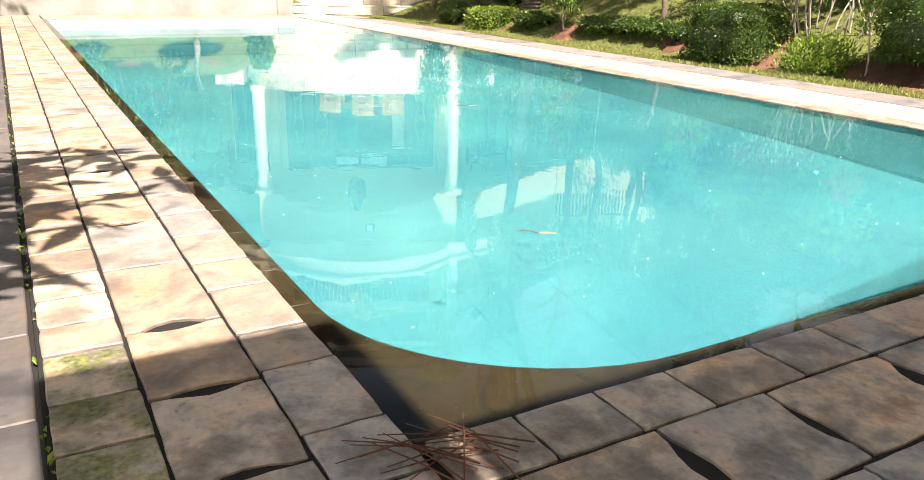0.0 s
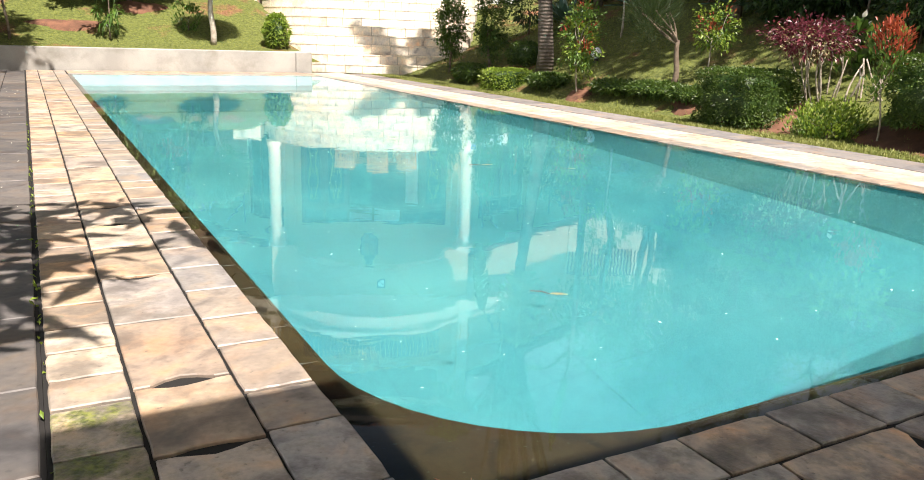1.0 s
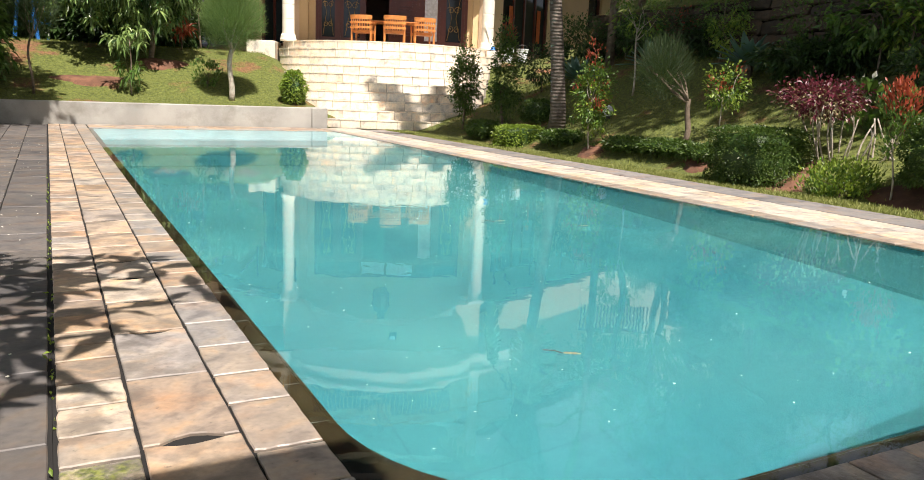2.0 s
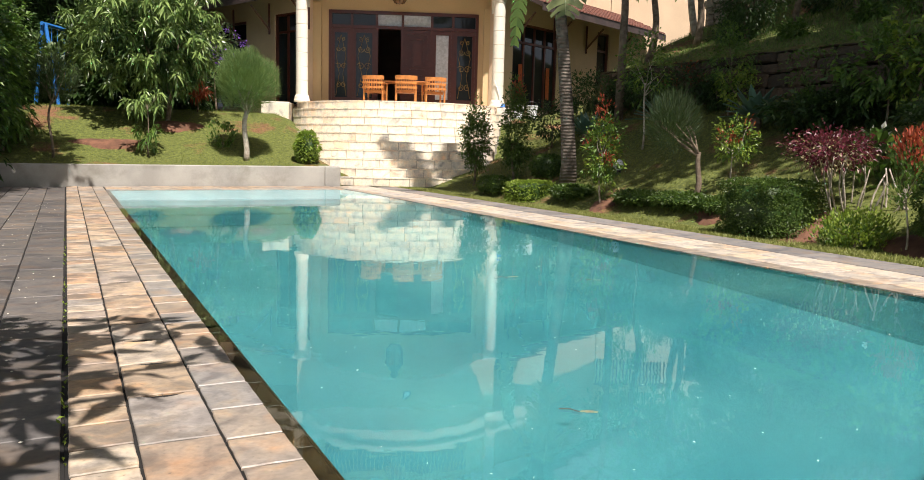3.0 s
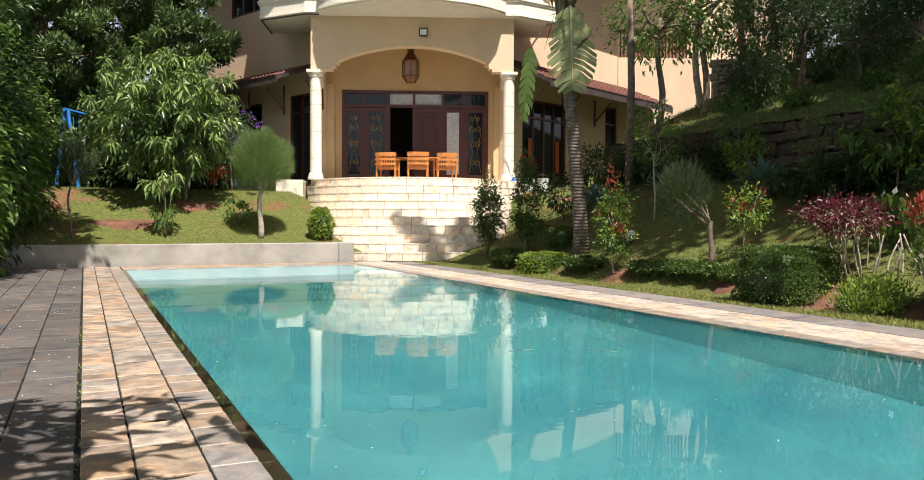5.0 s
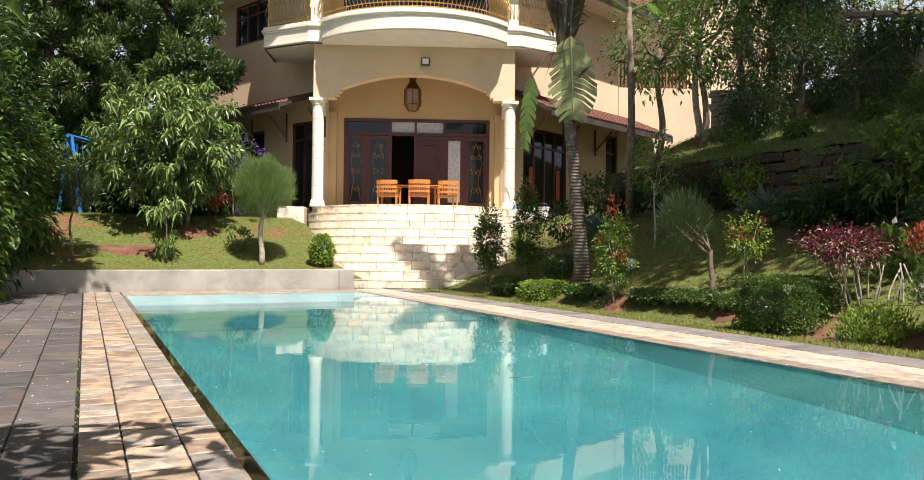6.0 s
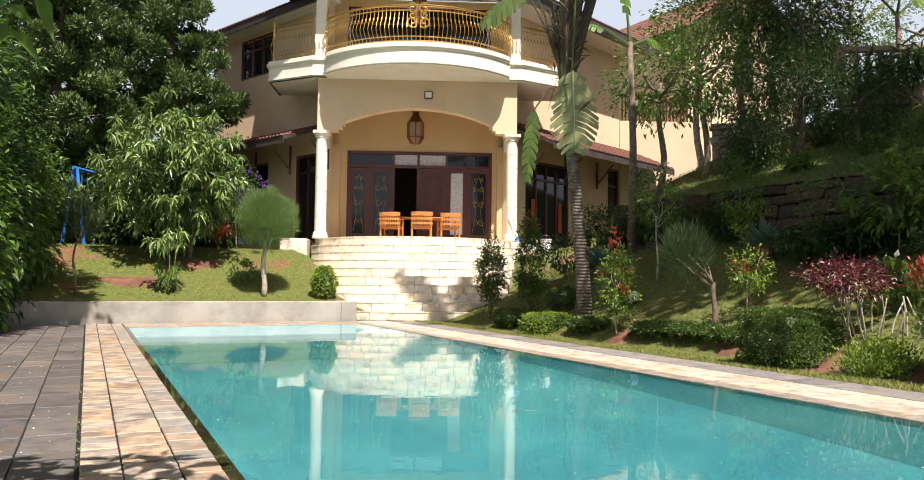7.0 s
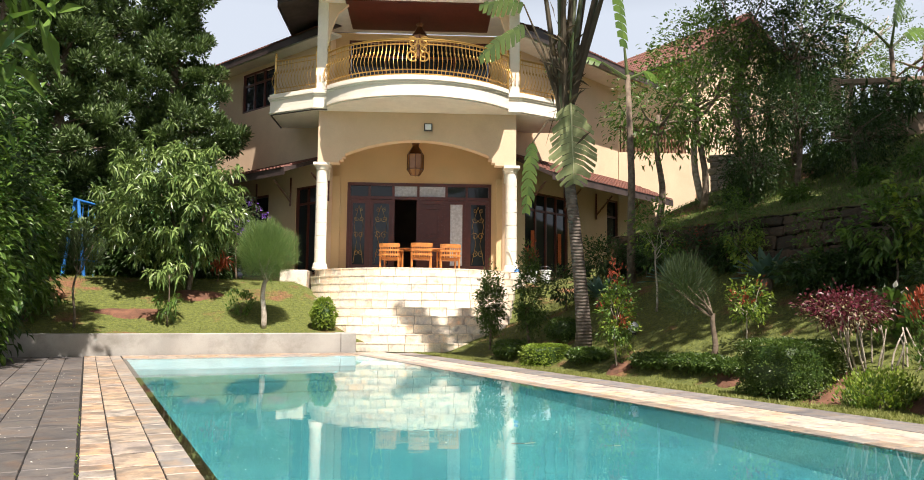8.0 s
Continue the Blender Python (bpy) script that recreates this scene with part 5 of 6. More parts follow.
def needle_tree(name, x, y, centre, radii, n, label, seed, mat, trunk, r, bark):
    """A casuarina: fine upright needles in an airy round crown."""
    nr = np.random.default_rng(seed)
    t = thing(name, pose(x, y, height(x, y) - 0.02), label, "tree")
    rng = random.Random(seed)
    bm = bmesh.new()
    branchy(bm, (0, 0, 0), (0.03, 0, trunk), r, r * 0.7, rng, 0.06, 8, 9)
    part("trunk", bm, bark, t, smooth=True)
    c, rr = np.array(centre), np.array(radii)
    for k in range(6):
        a = k * math.tau / 6
        bm = bmesh.new()
        branchy(bm, (0.03, 0, trunk * 0.92), (c[0] + rr[0] * 0.5 * math.cos(a), c[1] + rr[1] * 0.5 * math.sin(a), c[2] + rr[2] * rng.uniform(-0.2, 0.5)), r * 0.45, 0.006, rng, 0.08, 5, 5)
        part("limb", bm, bark, t, smooth=True)
    d = nr.normal(0, 1, (n, 3))
    d /= np.linalg.norm(d, axis=1, keepdims=True)
    p = c + d * rr * (nr.random((n, 1)) ** 0.45) * 0.86 * (1 + 0.1 * np.sin(d[:, :1] * 9))
    o = d * 0.7 + np.array([0, 0, 0.75]) + nr.normal(0, 0.25, d.shape)
    part("crown", leaves_mesh("crown", p, o, nr.uniform(0.12, 0.26, n), 0.007, mat, nr, 0.05, 0.0), mat, t)
    return t


def agave(x, y, size, seed, n=26):
    nr = np.random.default_rng(seed)
    t = thing("agave", pose(x, y, height(x, y) - 0.01), "blue-green rosette agave on the slope", "plant", group="agaves on the slope")
    bm = bmesh.new()
    lathe(bm, [(0.07 * size, 0), (0.09 * size, 0.15 * size), (0.05 * size, 0.3 * size)], 8)
    part("stem", bm, M_BARK, t)
    for k in range(n):
        a, el = k * 2.4, 0.15 + 1.1 * (k / n)
        d = np.array([math.cos(a) * math.cos(el), math.sin(a) * math.cos(el), math.sin(el)])
        L = size * nr.uniform(0.5, 0.62)
        bm = bmesh.new()
        side = Vector((-math.sin(a), math.cos(a), 0))
        rows = []
        for f, w in ((0.0, 0.035), (0.35, 0.075), (0.7, 0.055), (1.0, 0.004)):
            c = Vector(d) * L * f + Vector((0, 0, 0.22 * size - 0.16 * L * f * f))
            rows.append([bm.verts.new(c - side * w * size), bm.verts.new(c - Vector((0, 0, 0.02 * size))), bm.verts.new(c + side * w * size)])
        for r0, r1 in zip(rows, rows[1:]):
            for i in range(2):
                bm.faces.new((r0[i], r0[i + 1], r1[i + 1], r1[i]))
        part("leaf", bm, L_AGAVE, t)


def big_leaf(bm, base, way, up, length, width, arch, rng, slits=9, torn=0.5, hang=0.0):
    """A banana-like blade: a midrib with strips to both sides, torn between."""
    base, way, up = Vector(base), Vector(way).normalized(), Vector(up)
    side = way.cross(up).normalized()
    rib = []
    for i in range(slits * 2 + 1):
        f = i / (slits * 2)
        rib.append(base + way * length * f - Vector((0, 0, arch * length * f * f)))
    for s in (-1, 1):
        for k in range(slits):
            f0, f1 = k / slits, (k + 1) / slits
            fm = (f0 + f1) / 2
            w = width * 0.5 * (math.sin(math.pi * min(0.97, 0.12 + 0.85 * fm)) ** 0.55) * (1 - torn * 0.3 * rng.random())
            g = 0.10 + 0.22 * torn * rng.random()
            a, m, b = rib[2 * k], rib[2 * k + 1], rib[2 * k + 2]
            fall = Vector((0, 0, -1)) * w * (0.25 + hang + 0.4 * torn * rng.random())
            tip = way * (w * 0.35)
            pa, pb = a + side * s * w + fall + tip + (b - a) * g, b + side * s * w * 0.96 + fall + tip - (b - a) * g
            ma, mb = a + side * s * w * 0.5 + fall * 0.25 + tip * 0.4 + (b - a) * g * 0.3, b + side * s * w * 0.5 + fall * 0.25 + tip * 0.4 - (b - a) * g * 0.3
            v = [bm.verts.new(q) for q in (a, b, mb, ma, pa, pb)]
            bm.faces.new((v[0], v[1], v[2], v[3])), bm.faces.new((v[3], v[2], v[5], v[4]))
    return rib


def travellers_palm():
    rng = random.Random(9)
    t = thing("travellers_palm", pose(8.7, 12.62, 0.28), "tall palm with grey ringed trunk and torn banana-like fronds", "palm tree")
    pts = [(0, 0, -0.1), (0.0, -0.02, 0.45), (-0.10, -0.06, 1.3), (-0.27, -0.11, 2.45), (-0.39, -0.13, 3.24), (-0.50, -0.16, 4.05), (-0.56, -0.18, 4.6)]
    bm = bmesh.new()
    tube(bm, pts, [0.19, 0.15, 0.13, 0.115, 0.105, 0.10, 0.10], 14)
    part("trunk", bm, M_PALM_BARK, t, smooth=True)
    top = Vector((-0.56, -0.18, 4.5))
    across, toward = Vector((0.92, -0.39, 0)), Vector((-0.39, -0.92, 0))
    # the fan of leaf stalks, pressed together at the foot
    for k in range(11):
        a = math.radians(-7 + 25 * k / 10) + rng.uniform(-0.04, 0.04)
        L = rng.uniform(4.4, 5.3)
        d = across * math.sin(a) + Vector((0, 0, math.cos(a))) + toward * rng.uniform(-0.1, 0.1)
        st = new("frond")
        st.parent = t
        p0, p1 = top + across * (0.10 * math.sin(a * 1.5)), top + d * L
        bm = bmesh.new()
        tube(bm, [p0, p0.lerp(p1, 0.3), p0.lerp(p1, 0.7), p1], [0.10, 0.06, 0.035, 0.022], 6)
        part("stalk", bm, L_STALK if k % 2 else L_DRY, st)
        bm = bmesh.new()
        big_leaf(bm, p1, d + Vector((0, 0, -0.1)) + across * 0.3 * math.sin(a), toward, rng.uniform(2.2, 2.8), 0.85, 0.05 + abs(math.sin(a)) * 0.3, rng, 11, 0.6, 0.2)
        part("blade", bm, L_DARK if k % 3 else L_PALM, st)
    # one old frond hangs down in front of the trunk
    st = new("frond")
    st.parent = t
    tagged(st, "old torn frond hanging down, brown at its tip")
    bm = bmesh.new()
    s0 = top + Vector((0.1, -0.1, 1.6))
    tube(bm, [top + Vector((0.05, -0.05, 0.3)), s0, s0 + toward * 0.25 + Vector((0, 0, 0.0)), Vector((-0.53, -0.36, 4.72))], 0.022, 6)
    part("stalk", bm, L_PALM, st)
    bm = bmesh.new()
    rib = big_leaf(bm, Vector((-0.53, -0.38, 4.75)), Vector((0.06, 0.02, -1)), toward, 1.55, 0.98, 0.0, rng, 15, 0.6, -0.15)
    part("blade", bm, L_OLD, st)
    bm = bmesh.new()
    tube(bm, [p + toward * 0.012 for p in rib], [0.022 - 0.018 * i / (len(rib) - 1) for i in range(len(rib))], 6)
    part("midrib", bm, L_RIB, st, "pale midrib")
    # shorter side fronds
    for base, way, L, w in (((-1.25, 0.15, 6.35), (-0.8, 0.3, -0.45), 1.0, 0.42), ((-1.3, 0.1, 6.75), (-0.9, 0.2, 0.1), 0.9, 0.4), ((-1.15, 0.0, 4.0), (-0.1, 0.05, -1), 1.1, 0.36)):
        st = new("frond")
        st.parent = t
        bm = bmesh.new()
        tube(bm, [top, top.lerp(Vector(base), 0.5) + Vector((0, 0, 0.2)), base], [0.03, 0.022, 0.016], 5)
        part("stalk", bm, L_DRY, st)
        bm = bmesh.new()
        big_leaf(bm, base, way, toward, L, w, 0.25, rng, 9, 0.8, 0.3)
        part("blade", bm, L_BOX, st)
    # dry sheaths under the crown
    nr = np.random.default_rng(5)
    p = np.array(top) + nr.normal(0, 0.13, (150, 3)) * np.array([1, 1, 4]) + np.array([0.05, 0, 0.8])
    o = nr.normal(0, 0.4, (150, 3)) + np.array([0, 0, 0.9])
    part("dry_sheaths", leaves_mesh("dry", p, o, nr.uniform(0.3, 0.8, 150), 0.06, L_DRY, nr, 0.2), L_DRY, t)["kind"] = "stuff"


def banana(name, x, y, z, stem, fronds, seed, label):
    rng = random.Random(seed)
    t = thing(name, pose(x, y, z), label, "plant")
    bm = bmesh.new()
    tube(bm, [(0, 0, -0.3), (0.05, 0, stem * 0.5), (0.0, 0.05, stem)], [0.11, 0.085, 0.06], 10)
    part("stem", bm, M_BARK, t, smooth=True)
    for way, L, w, arch in fronds:
        f = new("frond")
        f.parent = t
        d = Vector(way).normalized()
        p1 = Vector((0, 0.05, stem)) + d * 0.7
        bm = bmesh.new()
        tube(bm, [(0, 0.05, stem - 0.1), p1], [0.05, 0.03], 6)
        part("stalk", bm, L_PALM, f)
        bm = bmesh.new()
        big_leaf(bm, p1, d, Vector((0.3, -0.8, 0.5)), L, w, arch, rng, 10, 0.5, 0.2)
        part("blade", bm, L_MID, f)


def grass(name, count, place, L, seed, label, mat=None):
    nr = np.random.default_rng(seed)
    pts = []
    while len(pts) < count:
        x, y = place(nr)
        z = height(x, y)
        pts.append((x, y, z))
    o = nr.normal(0, 0.45, (count, 3)) + np.array([0, 0, 1.0])
    ll = L * nr.uniform(0.5, 1.4, count)
    me = leaves_mesh(name, pts, o, ll, np.maximum(0.004, ll * 0.11), mat or L_GRASS, nr, 0.2, 0.05)
    tagged(new(name, me), label, "grass", kind="stuff")


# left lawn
# the mango's inner leaves are darker, for the shade within its crown
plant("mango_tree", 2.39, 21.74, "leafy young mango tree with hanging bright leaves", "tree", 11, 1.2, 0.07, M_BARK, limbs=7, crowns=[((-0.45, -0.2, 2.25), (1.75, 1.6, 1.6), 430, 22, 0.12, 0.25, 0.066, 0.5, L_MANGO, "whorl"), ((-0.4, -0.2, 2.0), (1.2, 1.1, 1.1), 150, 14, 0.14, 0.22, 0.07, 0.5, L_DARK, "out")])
plant("mango_sapling", 1.71, 19.66, "small mango sapling with drooping leaf whorls", "tree", 12, 1.25, 0.018, M_BARK, limbs=3, crowns=[((0, 0, 1.35), (0.32, 0.32, 0.32), 12, 16, 0.1, 0.26, 0.055, 0.6, L_MANGO, "whorl"), ((0, 0, 0.55), (0.3, 0.3, 0.3), 9, 14, 0.1, 0.2, 0.05, 0.5, L_MID, "whorl")])
needle_tree("casuarina", 3.93, 19.45, (0.0, 0, 1.92), (0.80, 0.80, 0.82), 22000, "round clipped casuarina with fine green needles", 13, L_NEEDLE, 1.25, 0.075, M_PALE_BARK)
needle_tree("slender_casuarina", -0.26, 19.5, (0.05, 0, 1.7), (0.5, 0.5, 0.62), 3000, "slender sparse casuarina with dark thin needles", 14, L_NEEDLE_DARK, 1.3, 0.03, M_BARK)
plant("lawn_shrub", 3.51, 20.29, "small leafy shrub on the lawn bank", "shrub", 15, 0.2, 0.02, limbs=3, crowns=[((0, 0, 0.34), (0.27, 0.27, 0.34), 26, 12, 0.05, 0.12, 0.045, 0.2, L_MID, "up")])
lumpy("lime_shrub", 5.42, 19.35, (0.28, 0.28, 0.38), "bright lime-green shrub beside the steps", "shrub", 16, L_LIME, 1500, 0.09, 0.04)
plant("red_cordyline", 3.25, 22.6, "dark red cordyline plant under the trees", "plant", 17, 0.5, 0.02, limbs=2, crowns=[((0, 0, 0.75), (0.28, 0.28, 0.3), 14, 10, 0.05, 0.3, 0.06, 0.4, L_RED, "whorl")])
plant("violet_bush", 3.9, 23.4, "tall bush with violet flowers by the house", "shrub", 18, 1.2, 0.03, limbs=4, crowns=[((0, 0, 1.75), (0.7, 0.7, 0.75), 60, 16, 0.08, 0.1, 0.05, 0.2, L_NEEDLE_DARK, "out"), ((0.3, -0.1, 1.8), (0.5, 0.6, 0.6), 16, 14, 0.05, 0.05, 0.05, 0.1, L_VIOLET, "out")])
for k, (x, y, h) in enumerate(((-1.25, 19.9, 3.4), (-1.7, 17.6, 4.4), (-1.75, 15.6, 3.8), (-1.55, 21.6, 5.2), (-2.9, 20.5, 6.0), (-2.3, 23.5, 5.0))):
    plant("garden_tree", x, y, "tall leafy broad-leaved tree at the pool's edge", "tree", 30 + k, h * 0.55, 0.06, limbs=5, group="trees at the lawn's edge",
          crowns=[((-0.35, 0, h * 0.55), (0.85, 0.95, h * 0.52), 380, 18, 0.14, 0.18, 0.08, 0.4, L_DARK if k % 2 else L_MID, "out")])
# dark trees behind the lawn
def conifer(x, y, h, r, seed, extra=()):
    """Rounded pads of short needles at the ends of tiered limbs."""
    nr, rng = np.random.default_rng(seed), random.Random(seed)
    t = thing("dark_conifer", pose(x, y, height(x, y) - 0.05), "large dark conifer with layered pads of foliage", "tree", group="conifers behind the lawn")
    bm = bmesh.new()
    branchy(bm, (0, 0, 0), (0.2, 0, h * 0.95), 0.24, 0.06, rng, 0.02, 10, 10)
    part("trunk", bm, M_BARK, t, smooth=True)
    pads = [(Vector(c), q) for c, q in extra]
    for k in range(72):
        f = k / 71
        z = h * (0.12 + 0.88 * f)
        reach = r * (1.1 - 0.85 * f) * (0.95 if k % 3 else 0.45) * rng.uniform(0.8, 1.1)
        a = k * 2.4 + rng.uniform(-0.4, 0.4)
        pads.append((Vector((reach * math.cos(a), reach * math.sin(a), z)), rng.uniform(0.5, 0.82)))
    P, O = [], []
    for c, q in pads:
        bm = bmesh.new()
        branchy(bm, (0.2 * c.z / h, 0, max(0.3, c.z - 0.5)), c, 0.05, 0.015, rng, 0.06, 5, 5)
        part("limb", bm, M_BARK, t)
        # each pad: a few knobs, needles standing out of each
        knobs = 9
        d = nr.normal(0, 1, (knobs, 3))
        d /= np.linalg.norm(d, axis=1, keepdims=True)
        kc = np.array(c) + d * np.array([q, q, q * 0.55]) * nr.uniform(0.4, 0.8, (knobs, 1))
        e = nr.normal(0, 1, (knobs, 84, 3))
        e /= np.linalg.norm(e, axis=2, keepdims=True)
        P.append((kc[:, None] + e * q * 0.34 * nr.random((knobs, 84, 1)) ** 0.4).reshape(-1, 3))
        O.append((e * 0.8 + np.array([0, 0, 0.55]) + nr.normal(0, 0.25, e.shape)).reshape(-1, 3))
    p, o = np.concatenate(P), np.concatenate(O)
    part("crown", leaves_mesh("crown", p, o, nr.uniform(0.12, 0.24, len(p)), 0.07, L_PINE, nr, 0.0), L_PINE, t)


conifer(2.3, 28.0, 10.5, 2.5, 60, [((1.9, -1.2, 5.0), 0.75), ((1.4, -1.5, 4.8), 0.7), ((1.2, -1.6, 6.2), 0.7), ((0.4, -1.9, 5.4), 0.8)])
for k, (x, y, h, r) in enumerate(((-1.2, 27.0, 10.0, 2.5), (-4.0, 25.0, 9.0, 2.5), (0.2, 32.0, 13.0, 2.6), (-3.2, 31.0, 14.0, 3.4), (-5.2, 23.0, 8.0, 2.2))):
    conifer(x, y, h, r, 61 + k)
for k, (x, y, r) in enumerate(((-3.4, 25.6, 1.6), (-1.6, 26.2, 1.7), (0.4, 26.0, 1.5), (1.9, 26.4, 1.6), (3.4, 25.6, 1.4), (-0.9, 26.8, 1.2), (1.4, 25.0, 0.9), (2.9, 24.2, 0.8), (0.2, 28.6, 2.4), (3.0, 29.0, 2.2), (-3.0, 29.0, 2.5))):
    plant("boundary_shrub", x, y, "dense dark boundary shrub behind the lawn", "shrub", 240 + k, r * 0.8, 0.06, limbs=5, group="boundary shrubs",
          crowns=[((0, 0, r * 0.95), (r, r * 0.9, r * 1.0), 260, 16, 0.14, 0.2, 0.09, 0.3, L_DARK, "out")])
# leaves of a tree close by, reaching into the view above the deck, and unseen trees added round the camera for shade
plant("overhanging_branch_tree", -1.6, 2.2, "broad-leaved tree overhanging the deck", "tree", 71, 2.6, 0.09, limbs=5, crowns=[((1.15, -0.05, 3.35), (1.05, 1.2, 0.5), 60, 7, 0.16, 0.34, 0.12, 0.2, L_LIME, "whorl"), ((1.19, 1.32, 2.30), (0.10, 0.16, 0.10), 5, 7, 0.1, 0.20, 0.065, 0.3, L_MID, "whorl")])
for k, (x, y, h) in enumerate(((12.2, 0.8, 9.0), (12.6, 3.4, 10.0), (12.4, 6.4, 10.5), (16.4, 8.8, 12.5), (17.0, 4.0, 11.5), (19.4, 10.6, 13.5), (15.2, 2.0, 10.5))):
    plant("tall_shade_tree", x, y, "tall spreading unseen tree added to shade the garden slope", "tree", 170 + k, h * 0.8, 0.2, limbs=9, group="shade trees beside the garden",
          crowns=[((-1.6 if k == 2 else 0, 1.3 if k == 2 else 0, h), (2.4, 2.4, 1.5), 480, 22, 0.28, 0.30, 0.13, 0.3, L_DARK, "out")])
# more trees out of view, added to throw dappled shade on the slope
for k, (x, y, h, ox, oy) in enumerate(((12.3, 2.0, 9.5, -0.9, 0.0), (12.3, 4.9, 10.5, -1.1, 0.9), (11.6, 3.6, 10.5, -0.8, 0.9))):
    plant("open_shade_tree", x, y, "tall unseen tree with an open crown, added to shade the slope", "tree", 190 + k, h * 0.8, 0.16, limbs=9, group="open shade trees beside the garden",
          crowns=[((ox, oy, h), (2.1, 2.2, 1.2), 170, 20, 0.2, 0.28, 0.12, 0.3, L_DARK, "out")])
# out of view; added so that its shadow darkens the left of the lawn
plant("lawn_shade_tree", -2.8, 14.3, "tall unseen tree added beside the deck to shade the lawn's end", "tree", 195, 7.0, 0.15, limbs=8, crowns=[((1.3, 0.4, 8.6), (1.5, 1.9, 1.2), 230, 20, 0.2, 0.26, 0.11, 0.3, L_DARK, "out")])
for k, (x, y) in enumerate(((-3.6, 6.0), (-3.4, 9.5), (-3.3, 13.0))):
    plant("deck_side_tree", x, y, "leafy tree beside the stone deck", "tree", 74 + k, 2.2, 0.10, limbs=6, group="trees beside the deck", crowns=[((0.5, -0.4, 3.9), (1.5, 1.5, 1.2), 150, 16, 0.2, 0.24, 0.09, 0.3, L_MID, "out")])

# garden beside the pool
travellers_palm()
lumpy("low_hedge", 8.06, 12.95, (0.45, 0.28, 0.19), "low clipped yellow-green hedge by the grass strip", "hedge", 20, L_LIME, 2600, 0.05, 0.028, 0.5)
for k, (x, y, a, b, c) in enumerate(((8.35, 11.9, 0.36, 0.4, 0.10), (8.4, 10.1, 0.30, 0.45, 0.09), (8.45, 9.2, 0.32, 0.45, 0.10), (8.4, 8.4, 0.30, 0.4, 0.09), (8.9, 13.6, 0.35, 0.3, 0.22), (8.2, 14.6, 0.3, 0.4, 0.16))):
    lumpy("groundcover_shrub", x, y, (a, b, c), "low dark green spreading shrub", "shrub", 21 + k, L_BOX, 1700, 0.06, 0.03, 0.2, group="low shrubs by the grass strip")
lumpy("round_bush", 8.06, 7.1, (0.50, 0.46, 0.34), "clipped dense round dark-green bush", "bush", 27, L_BOX, 15000, 0.030, 0.020, 0.6, group="clipped bushes")
lumpy("round_bush", 8.42, 4.7, (0.54, 0.54, 0.38), "clipped dense round dark-green bush", "bush", 28, L_BOX, 15000, 0.030, 0.020, 0.35, group="clipped bushes")
plant("yellow_green_shrub", 8.02, 5.85, "loose low yellow-green shrub", "shrub", 29, 0.12, 0.012, limbs=4, crowns=[((0, 0, 0.22), (0.42, 0.4, 0.22), 110, 12, 0.04, 0.055, 0.028, 0.1, L_LIME, "up"), ((0, 0, 0.16), (0.36, 0.34, 0.16), 70, 12, 0.04, 0.055, 0.028, 0.1, L_MID, "up")])
plant("red_tip_tree", 8.05, 5.25, "thin-stemmed young tree with scarlet new leaves", "tree", 40, 0.85, 0.012, M_PALE_BARK, limbs=3, crowns=[((0, 0, 0.88), (0.19, 0.19, 0.36), 46, 11, 0.045, 0.075, 0.028, 0.1, L_MID, "up"), ((0.02, 0, 1.12), (0.15, 0.15, 0.3), 26, 13, 0.04, 0.085, 0.03, 0.1, L_RED, "up")])
plant("croton_tree", 8.2, 10.88, "slender shrub with green leaves and red shoots", "shrub", 41, 0.9, 0.018, M_PALE_BARK, limbs=4, crowns=[((0, 0, 0.98), (0.30, 0.30, 0.62), 80, 10, 0.05, 0.085, 0.038, 0.1, L_MID, "out"), ((0, 0, 0.85), (0.31, 0.31, 0.52), 60, 9, 0.05, 0.08, 0.036, 0.1, L_LIME, "out"), ((0, 0, 1.58), (0.10, 0.10, 0.28), 9, 8, 0.035, 0.075, 0.03, 0.1, L_RED, "up"), ((0, -0.1, 1.1), (0.34, 0.34, 0.5), 14, 9, 0.035, 0.08, 0.03, 0.1, L_RED, "up")])
plant("columnar_shrub", 8.33, 15.8, "upright dark-green columnar shrub by the steps", "shrub", 42, 0.8, 0.03, limbs=3, group="columnar shrubs", crowns=[((0, 0, 1.1), (0.28, 0.28, 0.70), 300, 13, 0.055, 0.075, 0.035, 0.1, L_BOX, "out")])
plant("columnar_shrub", 8.6, 14.5, "upright dark columnar shrub with red top shoots", "shrub", 43, 0.9, 0.03, limbs=3, group="columnar shrubs", crowns=[((0, 0, 1.15), (0.25, 0.25, 0.9), 300, 13, 0.055, 0.075, 0.035, 0.1, L_BOX, "out"), ((0.05, 0, 2.05), (0.12, 0.12, 0.3), 10, 9, 0.04, 0.09, 0.03, 0.1, L_RED, "up")])
plant("purple_shrub", 8.6, 6.55, "purple-leaved shrub on tall pale bare stems", "shrub", 44, 0.0, crowns=[((-0.08, 0.1, 0.84), (0.52, 0.42, 0.19), 130, 12, 0.055, 0.07, 0.03, 0.15, L_PURPLE, "out"), ((-0.08, 0.1, 0.76), (0.50, 0.40, 0.16), 50, 10, 0.05, 0.065, 0.028, 0.15, L_PINKISH, "out")])
rng = random.Random(77)
owner = bpy.data.objects["purple_shrub"]
